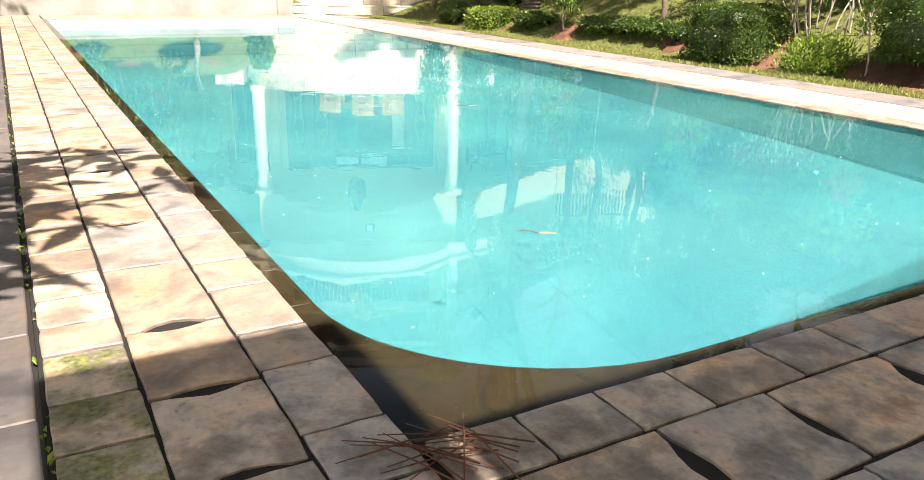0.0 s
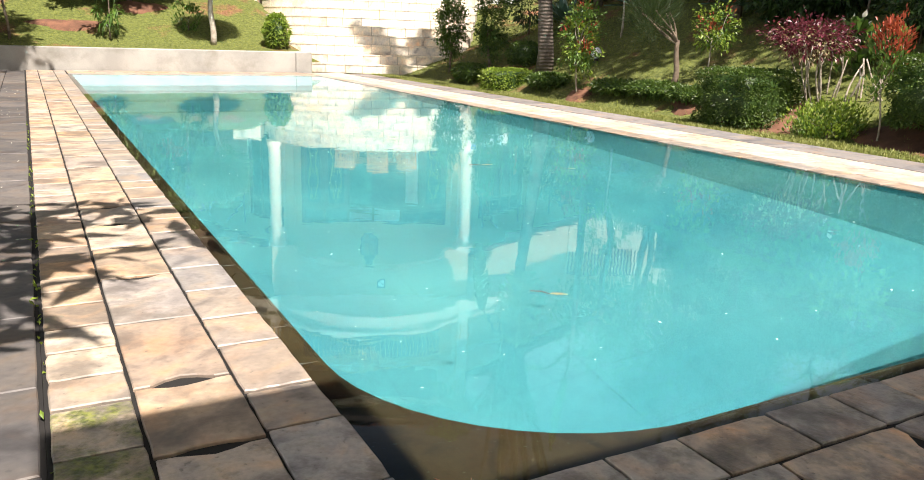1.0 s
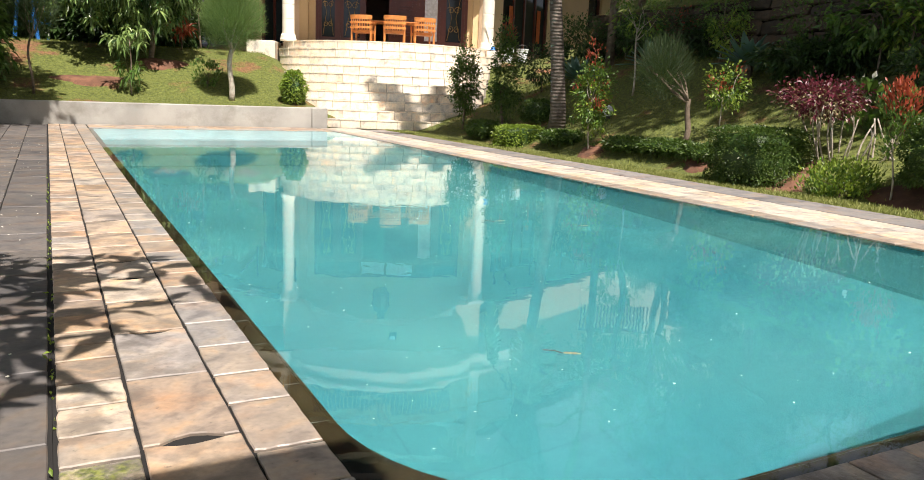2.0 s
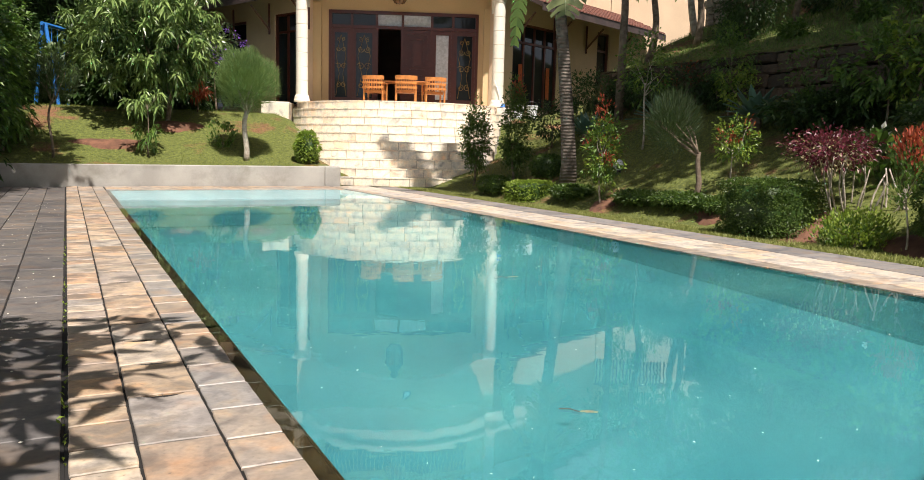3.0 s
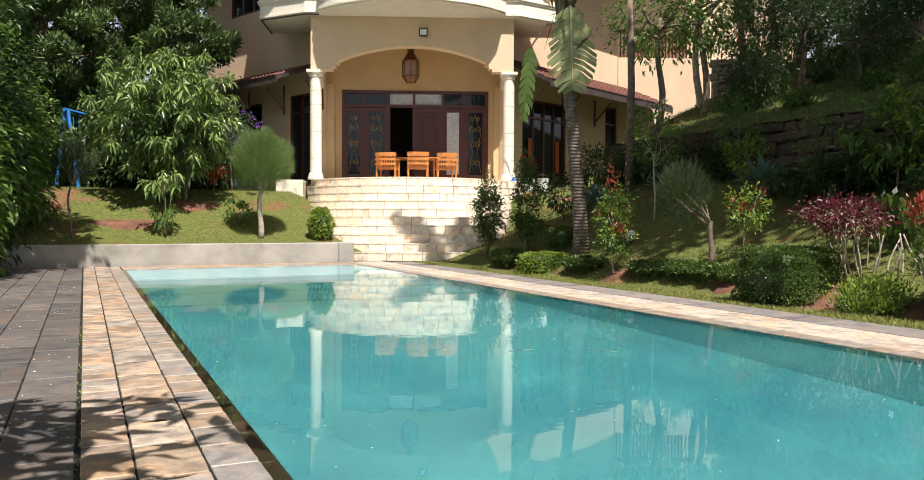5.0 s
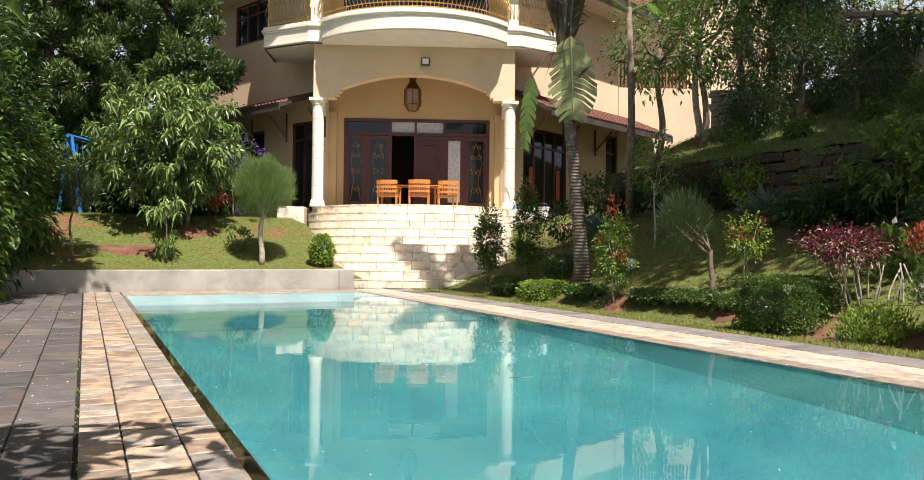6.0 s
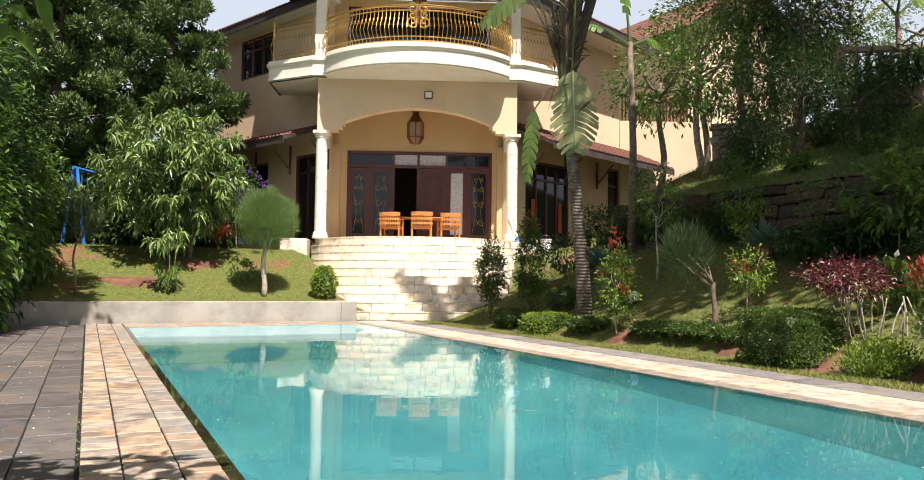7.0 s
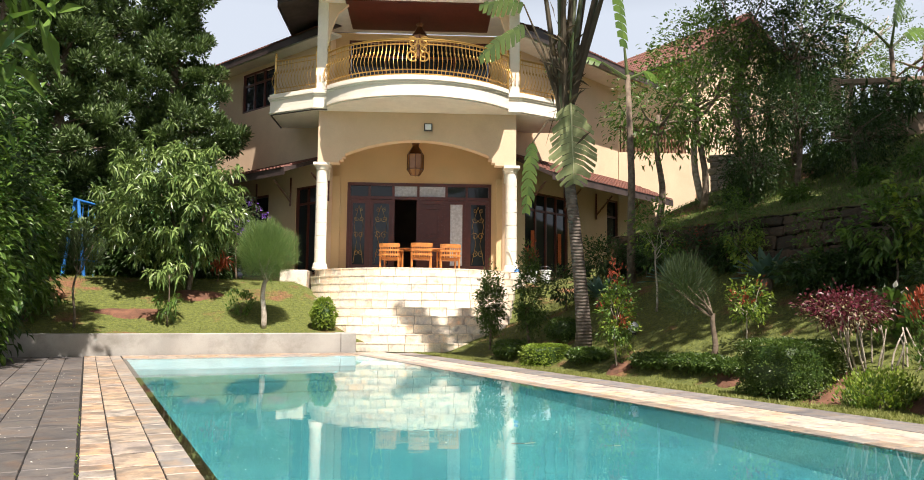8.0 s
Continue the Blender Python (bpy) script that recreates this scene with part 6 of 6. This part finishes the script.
for k in range(13):
    bm = bmesh.new()
    a = rng.uniform(0, math.tau)
    branchy(bm, (0.16 * math.cos(a) + 0.1, 0.16 * math.sin(a), -0.02), (0.30 * math.cos(a) + rng.uniform(-0.15, 0.2), 0.3 * math.sin(a), rng.uniform(0.58, 0.8)), 0.012, 0.008, rng, 0.07, 6, 6)
    part("stem", bm, M_PALE_BARK, owner, "pale bare stem", smooth=True)
stumps = thing("cut_stems", pose(8.75, 5.95, height(8.75, 5.95)), "cluster of pale cut-back bare stems", "plant")
for k in range(9):
    bm = bmesh.new()
    branchy(bm, (rng.uniform(-0.2, 0.2), rng.uniform(-0.2, 0.2), -0.03), (rng.uniform(-0.3, 0.3), rng.uniform(-0.25, 0.25), rng.uniform(0.3, 0.55)), 0.013, 0.009, rng, 0.06, 4, 6)
    part("stem", bm, M_PALE_BARK, stumps, smooth=True)
plant("young_tree", 9.05, 8.76, "small tree with light green and reddish leaves", "tree", 45, 0.6, 0.014, M_PALE_BARK, limbs=4, crowns=[((0, 0, 0.78), (0.3, 0.3, 0.34), 46, 10, 0.05, 0.07, 0.034, 0.1, L_LIME, "out"), ((0, 0, 0.7), (0.26, 0.26, 0.3), 30, 9, 0.05, 0.07, 0.034, 0.1, L_MID, "out"), ((0, 0, 0.82), (0.3, 0.3, 0.36), 9, 8, 0.05, 0.07, 0.03, 0.1, L_RED, "up")])
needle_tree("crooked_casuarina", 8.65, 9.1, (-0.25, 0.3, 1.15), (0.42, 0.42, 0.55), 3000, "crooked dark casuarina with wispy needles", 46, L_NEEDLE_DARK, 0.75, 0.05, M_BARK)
plant("slope_tree", 10.1, 12.13, "thin tree with sparse pale leaves on the slope", "tree", 47, 1.3, 0.022, M_PALE_BARK, limbs=6, crowns=[((0, 0, 1.65), (0.5, 0.5, 0.7), 70, 9, 0.06, 0.09, 0.045, 0.15, L_MID, "out"), ((0, 0, 1.75), (0.48, 0.48, 0.65), 26, 7, 0.06, 0.09, 0.045, 0.15, L_LIME, "out")])
for x, y, s, k in ((10.84, 12.54, 1.15, 1), (10.75, 9.95, 1.2, 2), (10.3, 14.3, 1.1, 3)):
    agave(x, y, s, k)
plant("peace_lily", 9.35, 6.62, "broad-leaved lily with white flowers", "plant", 48, 0.0, crowns=[((0, 0, 0.30), (0.32, 0.32, 0.3), 20, 4, 0.05, 0.32, 0.14, 0.4, L_MID, "up"), ((0, 0, 0.66), (0.22, 0.22, 0.1), 5, 2, 0.02, 0.13, 0.07, 0.05, L_WHITE, "up")])
rs = random.Random(90)
for k, (x, y, h, r, m, dens, L) in enumerate(((11.52, 11.35, 1.5, 0.42, L_MID, 90, 0.09), (11.3, 10.9, 0.8, 0.36, L_LIME, 34, 0.09), (11.3, 9.3, 1.1, 0.45, L_MID, 42, 0.09), (10.87, 7.6, 1.35, 0.62, L_MID, 90, 0.15), (10.95, 7.2, 1.5, 0.5, L_LIME, 34, 0.14),
        (10.72, 8.85, 0.5, 0.6, L_DARK, 110, 0.14), (11.0, 8.2, 0.5, 0.55, L_DARK, 90, 0.14), (11.6, 12.6, 0.8, 0.5, L_DARK, 70, 0.1), (11.7, 14.0, 0.7, 0.5, L_DARK, 70, 0.1), (10.2, 6.3, 0.6, 0.5, L_DARK, 80, 0.12),
        (10.4, 15.8, 0.9, 0.7, L_DARK, 110, 0.1), (11.4, 15.6, 1.1, 0.8, L_DARK, 130, 0.1), (9.6, 15.9, 0.4, 0.4, L_BOX, 60, 0.08))):
    plant("slope_shrub", x, y, "leafy shrub in the shade of the slope", "shrub", 90 + k, h * 0.6, 0.02, limbs=5, group="shrubs on the slope", crowns=[((0, 0, h * 0.72), (r, r, h * 0.42), dens, 13, 0.07, L, L * 0.45, 0.25, m, "out")])
for k in range(13):
    a, b = rs.uniform(12.8, 18.0), rs.uniform(8.5, 15.5)
    r = rs.uniform(0.22, 0.42)
    plant("terrace_shrub", a, b, "low leafy shrub on the upper terrace", "shrub", 300 + k, 0.2, 0.02, limbs=3, group="shrubs on the upper terrace", crowns=[((0, 0, r * 0.7), (r, r, r * 0.7), 50, 13, 0.06, 0.11, 0.05, 0.2, L_DARK if k % 3 else L_MID, "out")])
for k, b in enumerate((5.9, 6.8, 12.0, 13.4, 14.6, 15.6)):
    r = rs.uniform(0.25, 0.4)
    plant("wall_shrub", 11.85 + rs.uniform(-0.1, 0.1), b, "dark leafy shrub growing against the rubble wall", "shrub", 360 + k, 0.3, 0.02, limbs=3, group="shrubs along the rubble wall", crowns=[((0, 0, r * 1.2), (r, r, r * 1.1), 60, 13, 0.07, 0.11, 0.05, 0.2, L_DARK, "out")])
plant("rust_shrub", 11.7, 12.9, "small shrub with rust-coloured leaves by the wall", "shrub", 399, 0.5, 0.015, limbs=4, crowns=[((0, 0, 0.75), (0.4, 0.35, 0.3), 40, 9, 0.06, 0.09, 0.04, 0.2, L_DRY, "out"), ((0, 0, 0.8), (0.4, 0.35, 0.3), 14, 8, 0.05, 0.09, 0.04, 0.2, L_RED, "out")])
# trees of the upper terrace
for k, (x, y, h, r, cz, rz, bark, mat, dens, L) in enumerate((
        (12.75, 15.3, 3.6, 1.3, 3.0, 1.1, M_BARK, L_MID, 130, 0.14), (15.1, 16.2, 4.2, 1.4, 4.2, 1.3, M_PALE_BARK, L_MID, 150, 0.15), (16.9, 16.4, 4.6, 1.5, 4.6, 1.7, M_BARK, L_DARK, 240, 0.15), (17.6, 15.2, 4.4, 1.3, 3.6, 1.3, M_BARK, L_DARK, 200, 0.14),
        (13.5, 12.9, 1.0, 0.60, 0.95, 0.60, M_BARK, L_DARK, 190, 0.09), (14.7, 12.7, 2.0, 1.0, 2.0, 0.80, M_BARK, L_DARK, 300, 0.09), (14.9, 11.3, 1.3, 0.9, 1.1, 0.75, M_BARK, L_DARK, 260, 0.09),
        (14.0, 15.0, 3.6, 1.1, 3.0, 1.3, M_BARK, L_MID, 140, 0.14), (18.3, 17.0, 2.6, 1.5, 1.7, 1.4, M_BARK, L_DARK, 300, 0.13), (20.3, 18.3, 3.4, 1.6, 2.2, 1.6, M_BARK, L_MID, 260, 0.14), (19.6, 16.2, 3.6, 1.2, 2.6, 1.2, M_BARK, L_DARK, 170, 0.13), (22.5, 18.5, 6.0, 1.8, 4.4, 1.9, M_PALE_BARK, L_MID, 130, 0.15), (25.4, 19.5, 7.0, 2.2, 5.0, 2.2, M_PALE_BARK, L_NEEDLE, 150, 0.15),
        (27.0, 17.5, 6.0, 2.2, 4.0, 2.2, M_BARK, L_MID, 170, 0.15), (17.0, 10.2, 1.4, 0.7, 1.1, 0.6, M_BARK, L_DARK, 120, 0.1), (30.0, 16.0, 7.0, 3.0, 4.4, 2.6, M_BARK, L_DARK, 230, 0.16))):
    plant("hillside_tree", x, y, "leafy tree on the terraced hillside", "tree", 120 + k, h * 0.8, 0.05 + 0.012 * h, bark, limbs=7, group="trees on the hillside",
          crowns=[((0.1, 0, cz), (r, r, rz), dens, 17, 0.13, L, L * 0.42, 0.25, mat, "out")])
for k, (x, y) in enumerate(((18.6, 12.6), (19.6, 12.1), (17.7, 12.9))):
    plant("dark_cordyline", x, y, "dark red-brown cordyline in front of the stone wall", "plant", 150 + k, 0.7, 0.03, limbs=2, group="cordylines", crowns=[((0, 0, 1.2), (0.45, 0.45, 0.5), 30, 12, 0.05, 0.45, 0.06, 0.3, L_PURPLE if k % 2 else L_DARK, "whorl")])
banana("banana_plant", 21.9, 15.2, height(21.9, 15.2), 3.3, [((-0.75, 0.2, 0.55), 2.3, 0.75, 0.45), ((0.3, 0, 1), 2.0, 0.6, 0.3), ((0.8, -0.1, 0.5), 2.0, 0.6, 0.5), ((-0.2, -0.4, 1), 1.8, 0.6, 0.4)], 6, "banana plant with broad split leaves against the sky")
banana("banana_plant", 11.4, 14.6, height(11.4, 14.6), 5.0, [((-0.05, 0.1, 1), 2.2, 0.6, 0.05), ((-0.8, 0.3, 0.4), 1.5, 0.5, 0.6), ((0.6, 0.2, 0.2), 1.3, 0.5, 0.6)], 7, "tall banana plant with upright broad leaf")
for x, y in ((9.08, 13.77), (9.21, 11.73)):
    g = thing("globe_lamp", pose(x, y, height(x, y)), "white globe garden lamp in the grass", "lamp", group="globe lamps")
    bm = bmesh.new()
    lathe(bm, [(0.06, -0.02), (0.06, 0.05), (0.045, 0.06)], 10)
    part("base", bm, M_BLACK, g)
    bm = bmesh.new()
    lathe(bm, [(0.045, 0.06)] + [(0.105 * math.sin(a), 0.16 - 0.105 * math.cos(a)) for a in np.linspace(0.4, 3.1, 9)], 16)
    part("globe", bm, M_WHITE, g, smooth=True)

# bare soil showing through the grass
def soil(x, y, rx, ry, seed):
    rng = random.Random(seed)
    bm = bmesh.new()
    c = bm.verts.new((x, y, height(x, y) + 0.045))
    rings = [[c] * 20]
    for f in (0.35, 0.7, 1.0):
        ring = []
        for k in range(20):
            a = k * math.tau / 20
            j = 1 + 0.22 * math.sin(3 * a + seed) + rng.uniform(-0.1, 0.1)
            px, py = x + rx * f * j * math.cos(a), y + ry * f * j * math.sin(a)
            ring.append(bm.verts.new((px, py, height(px, py) + (0.04 if f < 0.9 else -0.02))))
        rings.append(ring)
    for r0, r1 in zip(rings, rings[1:]):
        for k in range(20):
            q = [r0[k], r1[k], r1[(k + 1) % 20], r0[(k + 1) % 20]]
            bm.faces.new(q[:3] if r0[0] is c else q)
    tagged(part("soil_patch", bm, M_SOIL, smooth=True), "patch of bare reddish soil in the grass", "soil", group="soil patches", kind="structure")


for k, (x, y, rx, ry) in enumerate(((0.95, 20.35, 0.85, 0.28), (2.6, 21.4, 0.6, 0.35), (8.05, 6.75, 0.5, 0.45), (8.2, 5.1, 0.35, 0.5), (8.3, 8.3, 0.3, 0.4), (8.15, 10.8, 0.2, 0.3), (7.95, 4.4, 0.3, 0.5))):
    soil(x, y, rx, ry, k)
# grass
grass("grass_strip", 42000, lambda r: (7.27 + 0.55 * r.random() ** 1.3, 2.5 + 15.5 * r.random()), 0.065, 1, "short dry-tipped grass along the paved strip", L_VERGE)
grass("lawn_grass", 24000, lambda r: (-3 + 8.6 * r.random(), 18.82 + 4.6 * r.random()), 0.05, 2, "short sunlit grass of the lawn bank")
grass("slope_grass", 30000, lambda r: (7.9 + 4.4 * r.random(), 4 + 15 * r.random()), 0.06, 3, "short grass of the garden slope")
grass("terrace_grass", 26000, lambda r: (12.5 + 7 * r.random(), 6 + 13 * r.random()), 0.10, 4, "ground cover on the upper terrace", L_MID)

# ---------------------------------------------------------------- small things


def floating_leaf(x, y, seed, s=1.0):
    rng = random.Random(seed)
    t = thing("floating_leaf", pose(x, y, WATER_Z + 0.003, 0, 0, -30 + rng.uniform(-15, 15)), "dry brown twig with leaf floating on the water", "leaf", group="leaves on the water")
    bm = bmesh.new()
    big_leaf(bm, (0, 0, 0.004), (1, 0, 0.05), (0, 0, 1), 0.11 * s, 0.045 * s, 0.0, rng, 4, 0.1, -0.35)
    part("blade", bm, L_PINKISH, t, "pale curled leaf")
    bm = bmesh.new()
    tube(bm, [(0, 0, 0.002), (-0.06 * s, 0.03 * s, 0.003), (-0.13 * s, 0.02 * s, 0.002)], 0.003 * s, 5)
    part("stalk", bm, M_TWIG, t)


floating_leaf(1.80, 2.45, 1, 0.65)
floating_leaf(3.15, 5.35, 2, 0.8)
floating_leaf(3.75, 5.0, 4, 0.5)
nr = np.random.default_rng(8)
n = 260
pts = np.stack([PX0 + 0.1 + 4.7 * nr.random(n) ** 1.4, PY0 + 0.3 + 12 * nr.random(n) ** 1.5, np.full(n, WATER_Z + 0.003)], 1)
specks = leaves_mesh("floating_specks", pts, np.concatenate([nr.normal(0, 1, (n, 2)), np.zeros((n, 1))], 1), nr.uniform(0.006, 0.016, n), 0.006, L_WHITE, nr, 0.0, 0.0)
tagged(new("floating_specks", specks), "tiny pale petals drifting on the water", "debris", kind="stuff")
n = 420
pts = np.stack([-1.6 + 1.5 * nr.random(n), 0.8 + 13 * nr.random(n), np.full(n, 0.004)], 1)
litter = leaves_mesh("deck_litter", pts, np.concatenate([nr.normal(0, 1, (n, 2)), 0.1 + np.zeros((n, 1))], 1), nr.uniform(0.008, 0.022, n), 0.008, L_WHITE, nr, 0.0, 0.0)
tagged(new("deck_litter", litter), "tiny pale petals scattered on the stone deck", "debris", kind="stuff")

twigs = thing("pine_twigs", pose(0.70, 1.27, 0.006), "little heap of reddish dry twigs on the stones", "twigs")
rng = random.Random(21)
for k in range(17):
    bm = bmesh.new()
    a = rng.gauss(2.3, 0.9)
    L = rng.uniform(0.14, 0.34)
    c = Vector((rng.uniform(-0.09, 0.09), rng.uniform(-0.06, 0.05), 0.0))
    d = Vector((math.cos(a), math.sin(a), 0))
    tube(bm, [c - d * L * 0.5 + Vector((0, 0, 0.003)), c + Vector((rng.uniform(-0.01, 0.01), rng.uniform(-0.01, 0.01), 0.012 + 0.0015 * k)), c + d * L * 0.5 + Vector((0, 0, 0.006))], [0.002, 0.0024, 0.0012], 5)
    part("twig", bm, M_TWIG, twigs)
n = 90
pts = np.stack([-0.031 + nr.normal(0, 0.004, n), 0.9 + 8 * nr.random(n) ** 1.6, np.full(n, -0.005)], 1)
weeds = leaves_mesh("joint_weeds", pts, nr.normal(0, 0.5, (n, 3)) + np.array([0, 0, 0.7]), nr.uniform(0.012, 0.04, n), 0.012, L_LIME, nr, 0.2)
tagged(new("joint_weeds", weeds), "small weeds growing in the paving joint", "weeds", kind="stuff")

# ---------------------------------------------------------------- paving, stone by stone


def paver(w, l, rng, notch=0.0, rough=0.004, chamfer=0.004, depth=0.05):
    """A split stone of width w and length l, with uneven sides and worn corners; notch: how deep its ends are broken out in the middle."""
    n0, n1 = notch * rng.uniform(0, 1), notch * rng.uniform(0, 1)
    k, kk = 6, 5

    def broken(f):
        return max(0.0, math.sin(math.pi * min(1, max(0, (f - 0.15) / 0.7))))
    pts = [(-w / 2 + w * i / k, -l / 2 + n0 * broken(i / k) + rng.uniform(0, rough)) for i in range(k)]
    pts += [(w / 2 - rng.uniform(0, rough * 0.8), -l / 2 + l * i / kk) for i in range(kk)]
    pts += [(w / 2 - w * i / k, l / 2 - n1 * broken(i / k) - rng.uniform(0, rough)) for i in range(k)]
    pts += [(-w / 2 + rng.uniform(0, rough * 0.8), l / 2 - l * i / kk) for i in range(kk)]
    # corners knocked off
    for i in (0, k, k + kk, 2 * k + kk):
        c = rng.uniform(0.0008, 0.002 + rough * 0.5)
        x, y = pts[i]
        pts[i] = (x - math.copysign(c, x), y - math.copysign(c, y))
    tilt = (rng.uniform(-0.002, 0.002), rng.uniform(-0.002, 0.002))
    bm = bmesh.new()

    def ring(shrink, z):
        return [bm.verts.new((x * (1 - 2 * shrink / w), y * (1 - 2 * shrink / l), z + tilt[0] * x / w + tilt[1] * y / l)) for x, y in pts]
    low, mid, top = ring(0, -depth), ring(0, -chamfer), ring(chamfer, 0.0)
    inner = ring(min(w, l) * 0.16, rng.uniform(0.0, 0.0015))
    m = len(pts)
    for lower, upper in ((low, mid), (mid, top), (top, inner)):
        for i in range(m):
            j = (i + 1) % m
            bm.faces.new((lower[i], lower[j], upper[j], upper[i]))
    bm.faces.new(inner)
    return bm


def row(parent, along, a0, a1, c0, c1, mean, mat, seed, notch=0.0, gap=0.004, name="stone", rough=0.004, z=0.0):
    """A row of stones: along 'x' or 'y' from a0 to a1, between c0 and c1 across."""
    rng = random.Random(seed)
    lens = [mean * f for f in (0.80, 0.9, 1.0, 1.1, 1.22)]
    w = c1 - c0 - gap * 0.5
    shapes = [(l, finish(paver(w, l - gap, rng, notch * (0.5, 0.9, 1.2)[v], rough), name, mat)) for l in lens for v in range(3)]
    picked, total = [], 0.0
    while total < a1 - a0 - mean * 0.5:
        picked.append(rng.choice(shapes))
        total += picked[-1][0]
    f, s = (a1 - a0) / total, a0
    for l, me in picked:
        turn = rng.choice((0, 180)) + (90 if along == "x" else 0)
        c = (s + l * f / 2, (c0 + c1) / 2) if along == "x" else ((c0 + c1) / 2, s + l * f / 2)
        part(name, me, mat, parent, m=pose(c[0], c[1], z + rng.uniform(-0.0015, 0.001), 0, 0, turn) @ Matrix.Diagonal((1, f, 1, 1)))
        s += l * f


def bed(name, x0, x1, y0, y1, parent, z=-0.011):
    bm = bmesh.new()
    box(bm, x0, x1, y0, y1, -0.2, z)
    part(name, bm, M_BED, parent)


left = thing("coping_left", label="three rows of warm sandstone coping along the pool", category="paving", kind="structure")
bed("joint_bed", -0.03, 0.66, 0.2, 18.49, left)
row(left, "y", 2.15, 18.45, -0.022, 0.188, 0.22, M_COPING, 1, 0.006, gap=0.008)
row(left, "y", 1.795, 18.4, 0.191, 0.469, 0.45, M_COPING, 2, 0.05, gap=0.008)
row(left, "y", 1.82, 18.4, 0.470, 0.680, 0.30, M_INNER, 3, 0.0, gap=0.006, rough=0.006)
row(left, "y", 0.35, 2.15, -0.022, 0.188, 0.22, M_MOSSY, 4, 0.004, gap=0.006)
row(left, "y", 0.45, 1.79, 0.191, 0.469, 0.44, M_NEAR, 5, 0.07, rough=0.006)
row(left, "y", 0.30, 1.82, 0.471, 0.682, 0.28, M_NEAR, 6, 0.004, rough=0.004)
row(left, "y", 2.2, 17.1, 0.668, 0.748, 0.42, M_LEDGE, 61, 0.0, name="ledge_stone", z=-0.0135)
near = thing("coping_near", label="rows of worn grey-brown stone coping at the pool's end", category="paving", kind="structure")
bed("joint_bed", 0.66, 7.2, -0.6, 1.30, near)
row(near, "x", 0.70, 7.1, 1.137, 1.335, 0.30, M_NEAR, 7, 0.0, rough=0.005)
row(near, "x", 0.70, 7.1, 0.815, 1.130, 0.46, M_NEAR, 8, 0.085, rough=0.006)
row(near, "x", 0.70, 7.1, 0.590, 0.808, 0.36, M_NEAR, 9, 0.02, rough=0.006)
row(near, "x", 0.70, 7.1, 0.29, 0.582, 0.4, M_DECK, 10, 0.0)
row(near, "x", 1.5, 5.7, 1.325, 1.393, 0.42, M_LEDGE, 62, 0.0, name="ledge_stone", z=-0.0135)
right = thing("coping_right", label="three rows of pale sandstone coping along the garden side", category="paving", kind="structure")
bed("joint_bed", 5.78, 6.72, 1.34, 18.49, right)
row(right, "y", 1.34, 18.4, 5.742, 5.98, 0.34, M_INNER, 11, 0.0)
row(right, "y", 1.34, 18.4, 5.985, 6.36, 0.48, M_PALE, 12, 0.01)
row(right, "y", 1.34, 18.4, 6.365, 6.70, 0.40, M_PALE, 13, 0.006)
far = thing("coping_far", label="rows of sandstone coping at the pool's far end", category="paving", kind="structure")
bed("joint_bed", 0.66, 5.78, 17.24, 18.49, far)
row(far, "x", 0.70, 5.70, 17.16, 17.50, 0.34, M_INNER, 14)
row(far, "x", 0.70, 5.70, 17.51, 17.97, 0.48, M_COPING, 15, 0.01)
row(far, "x", 0.70, 5.70, 17.98, 18.45, 0.40, M_COPING, 16)
strip = thing("paved_strip", label="grey slate paving strip beside the coping", category="paving", kind="structure")
bed("joint_bed", 6.725, 7.27, 1.34, 17.9, strip)
row(strip, "y", 1.34, 17.9, 6.73, 7.27, 0.55, M_SLATE, 17, name="slab")
deck = thing("deck", label="dark grey stone slab deck beside the pool", category="paving", kind="structure")
bed("joint_bed", -2.65, -0.031, -0.8, 18.49, deck, -0.014)
for k in range(8):
    row(deck, "y", -0.7 + 0.12 * (k % 3), 18.3, -0.036 - 0.32 * (k + 1), -0.040 - 0.32 * k, 0.62, M_DECK, 40 + k, name="slab", gap=0.005, z=-0.004)
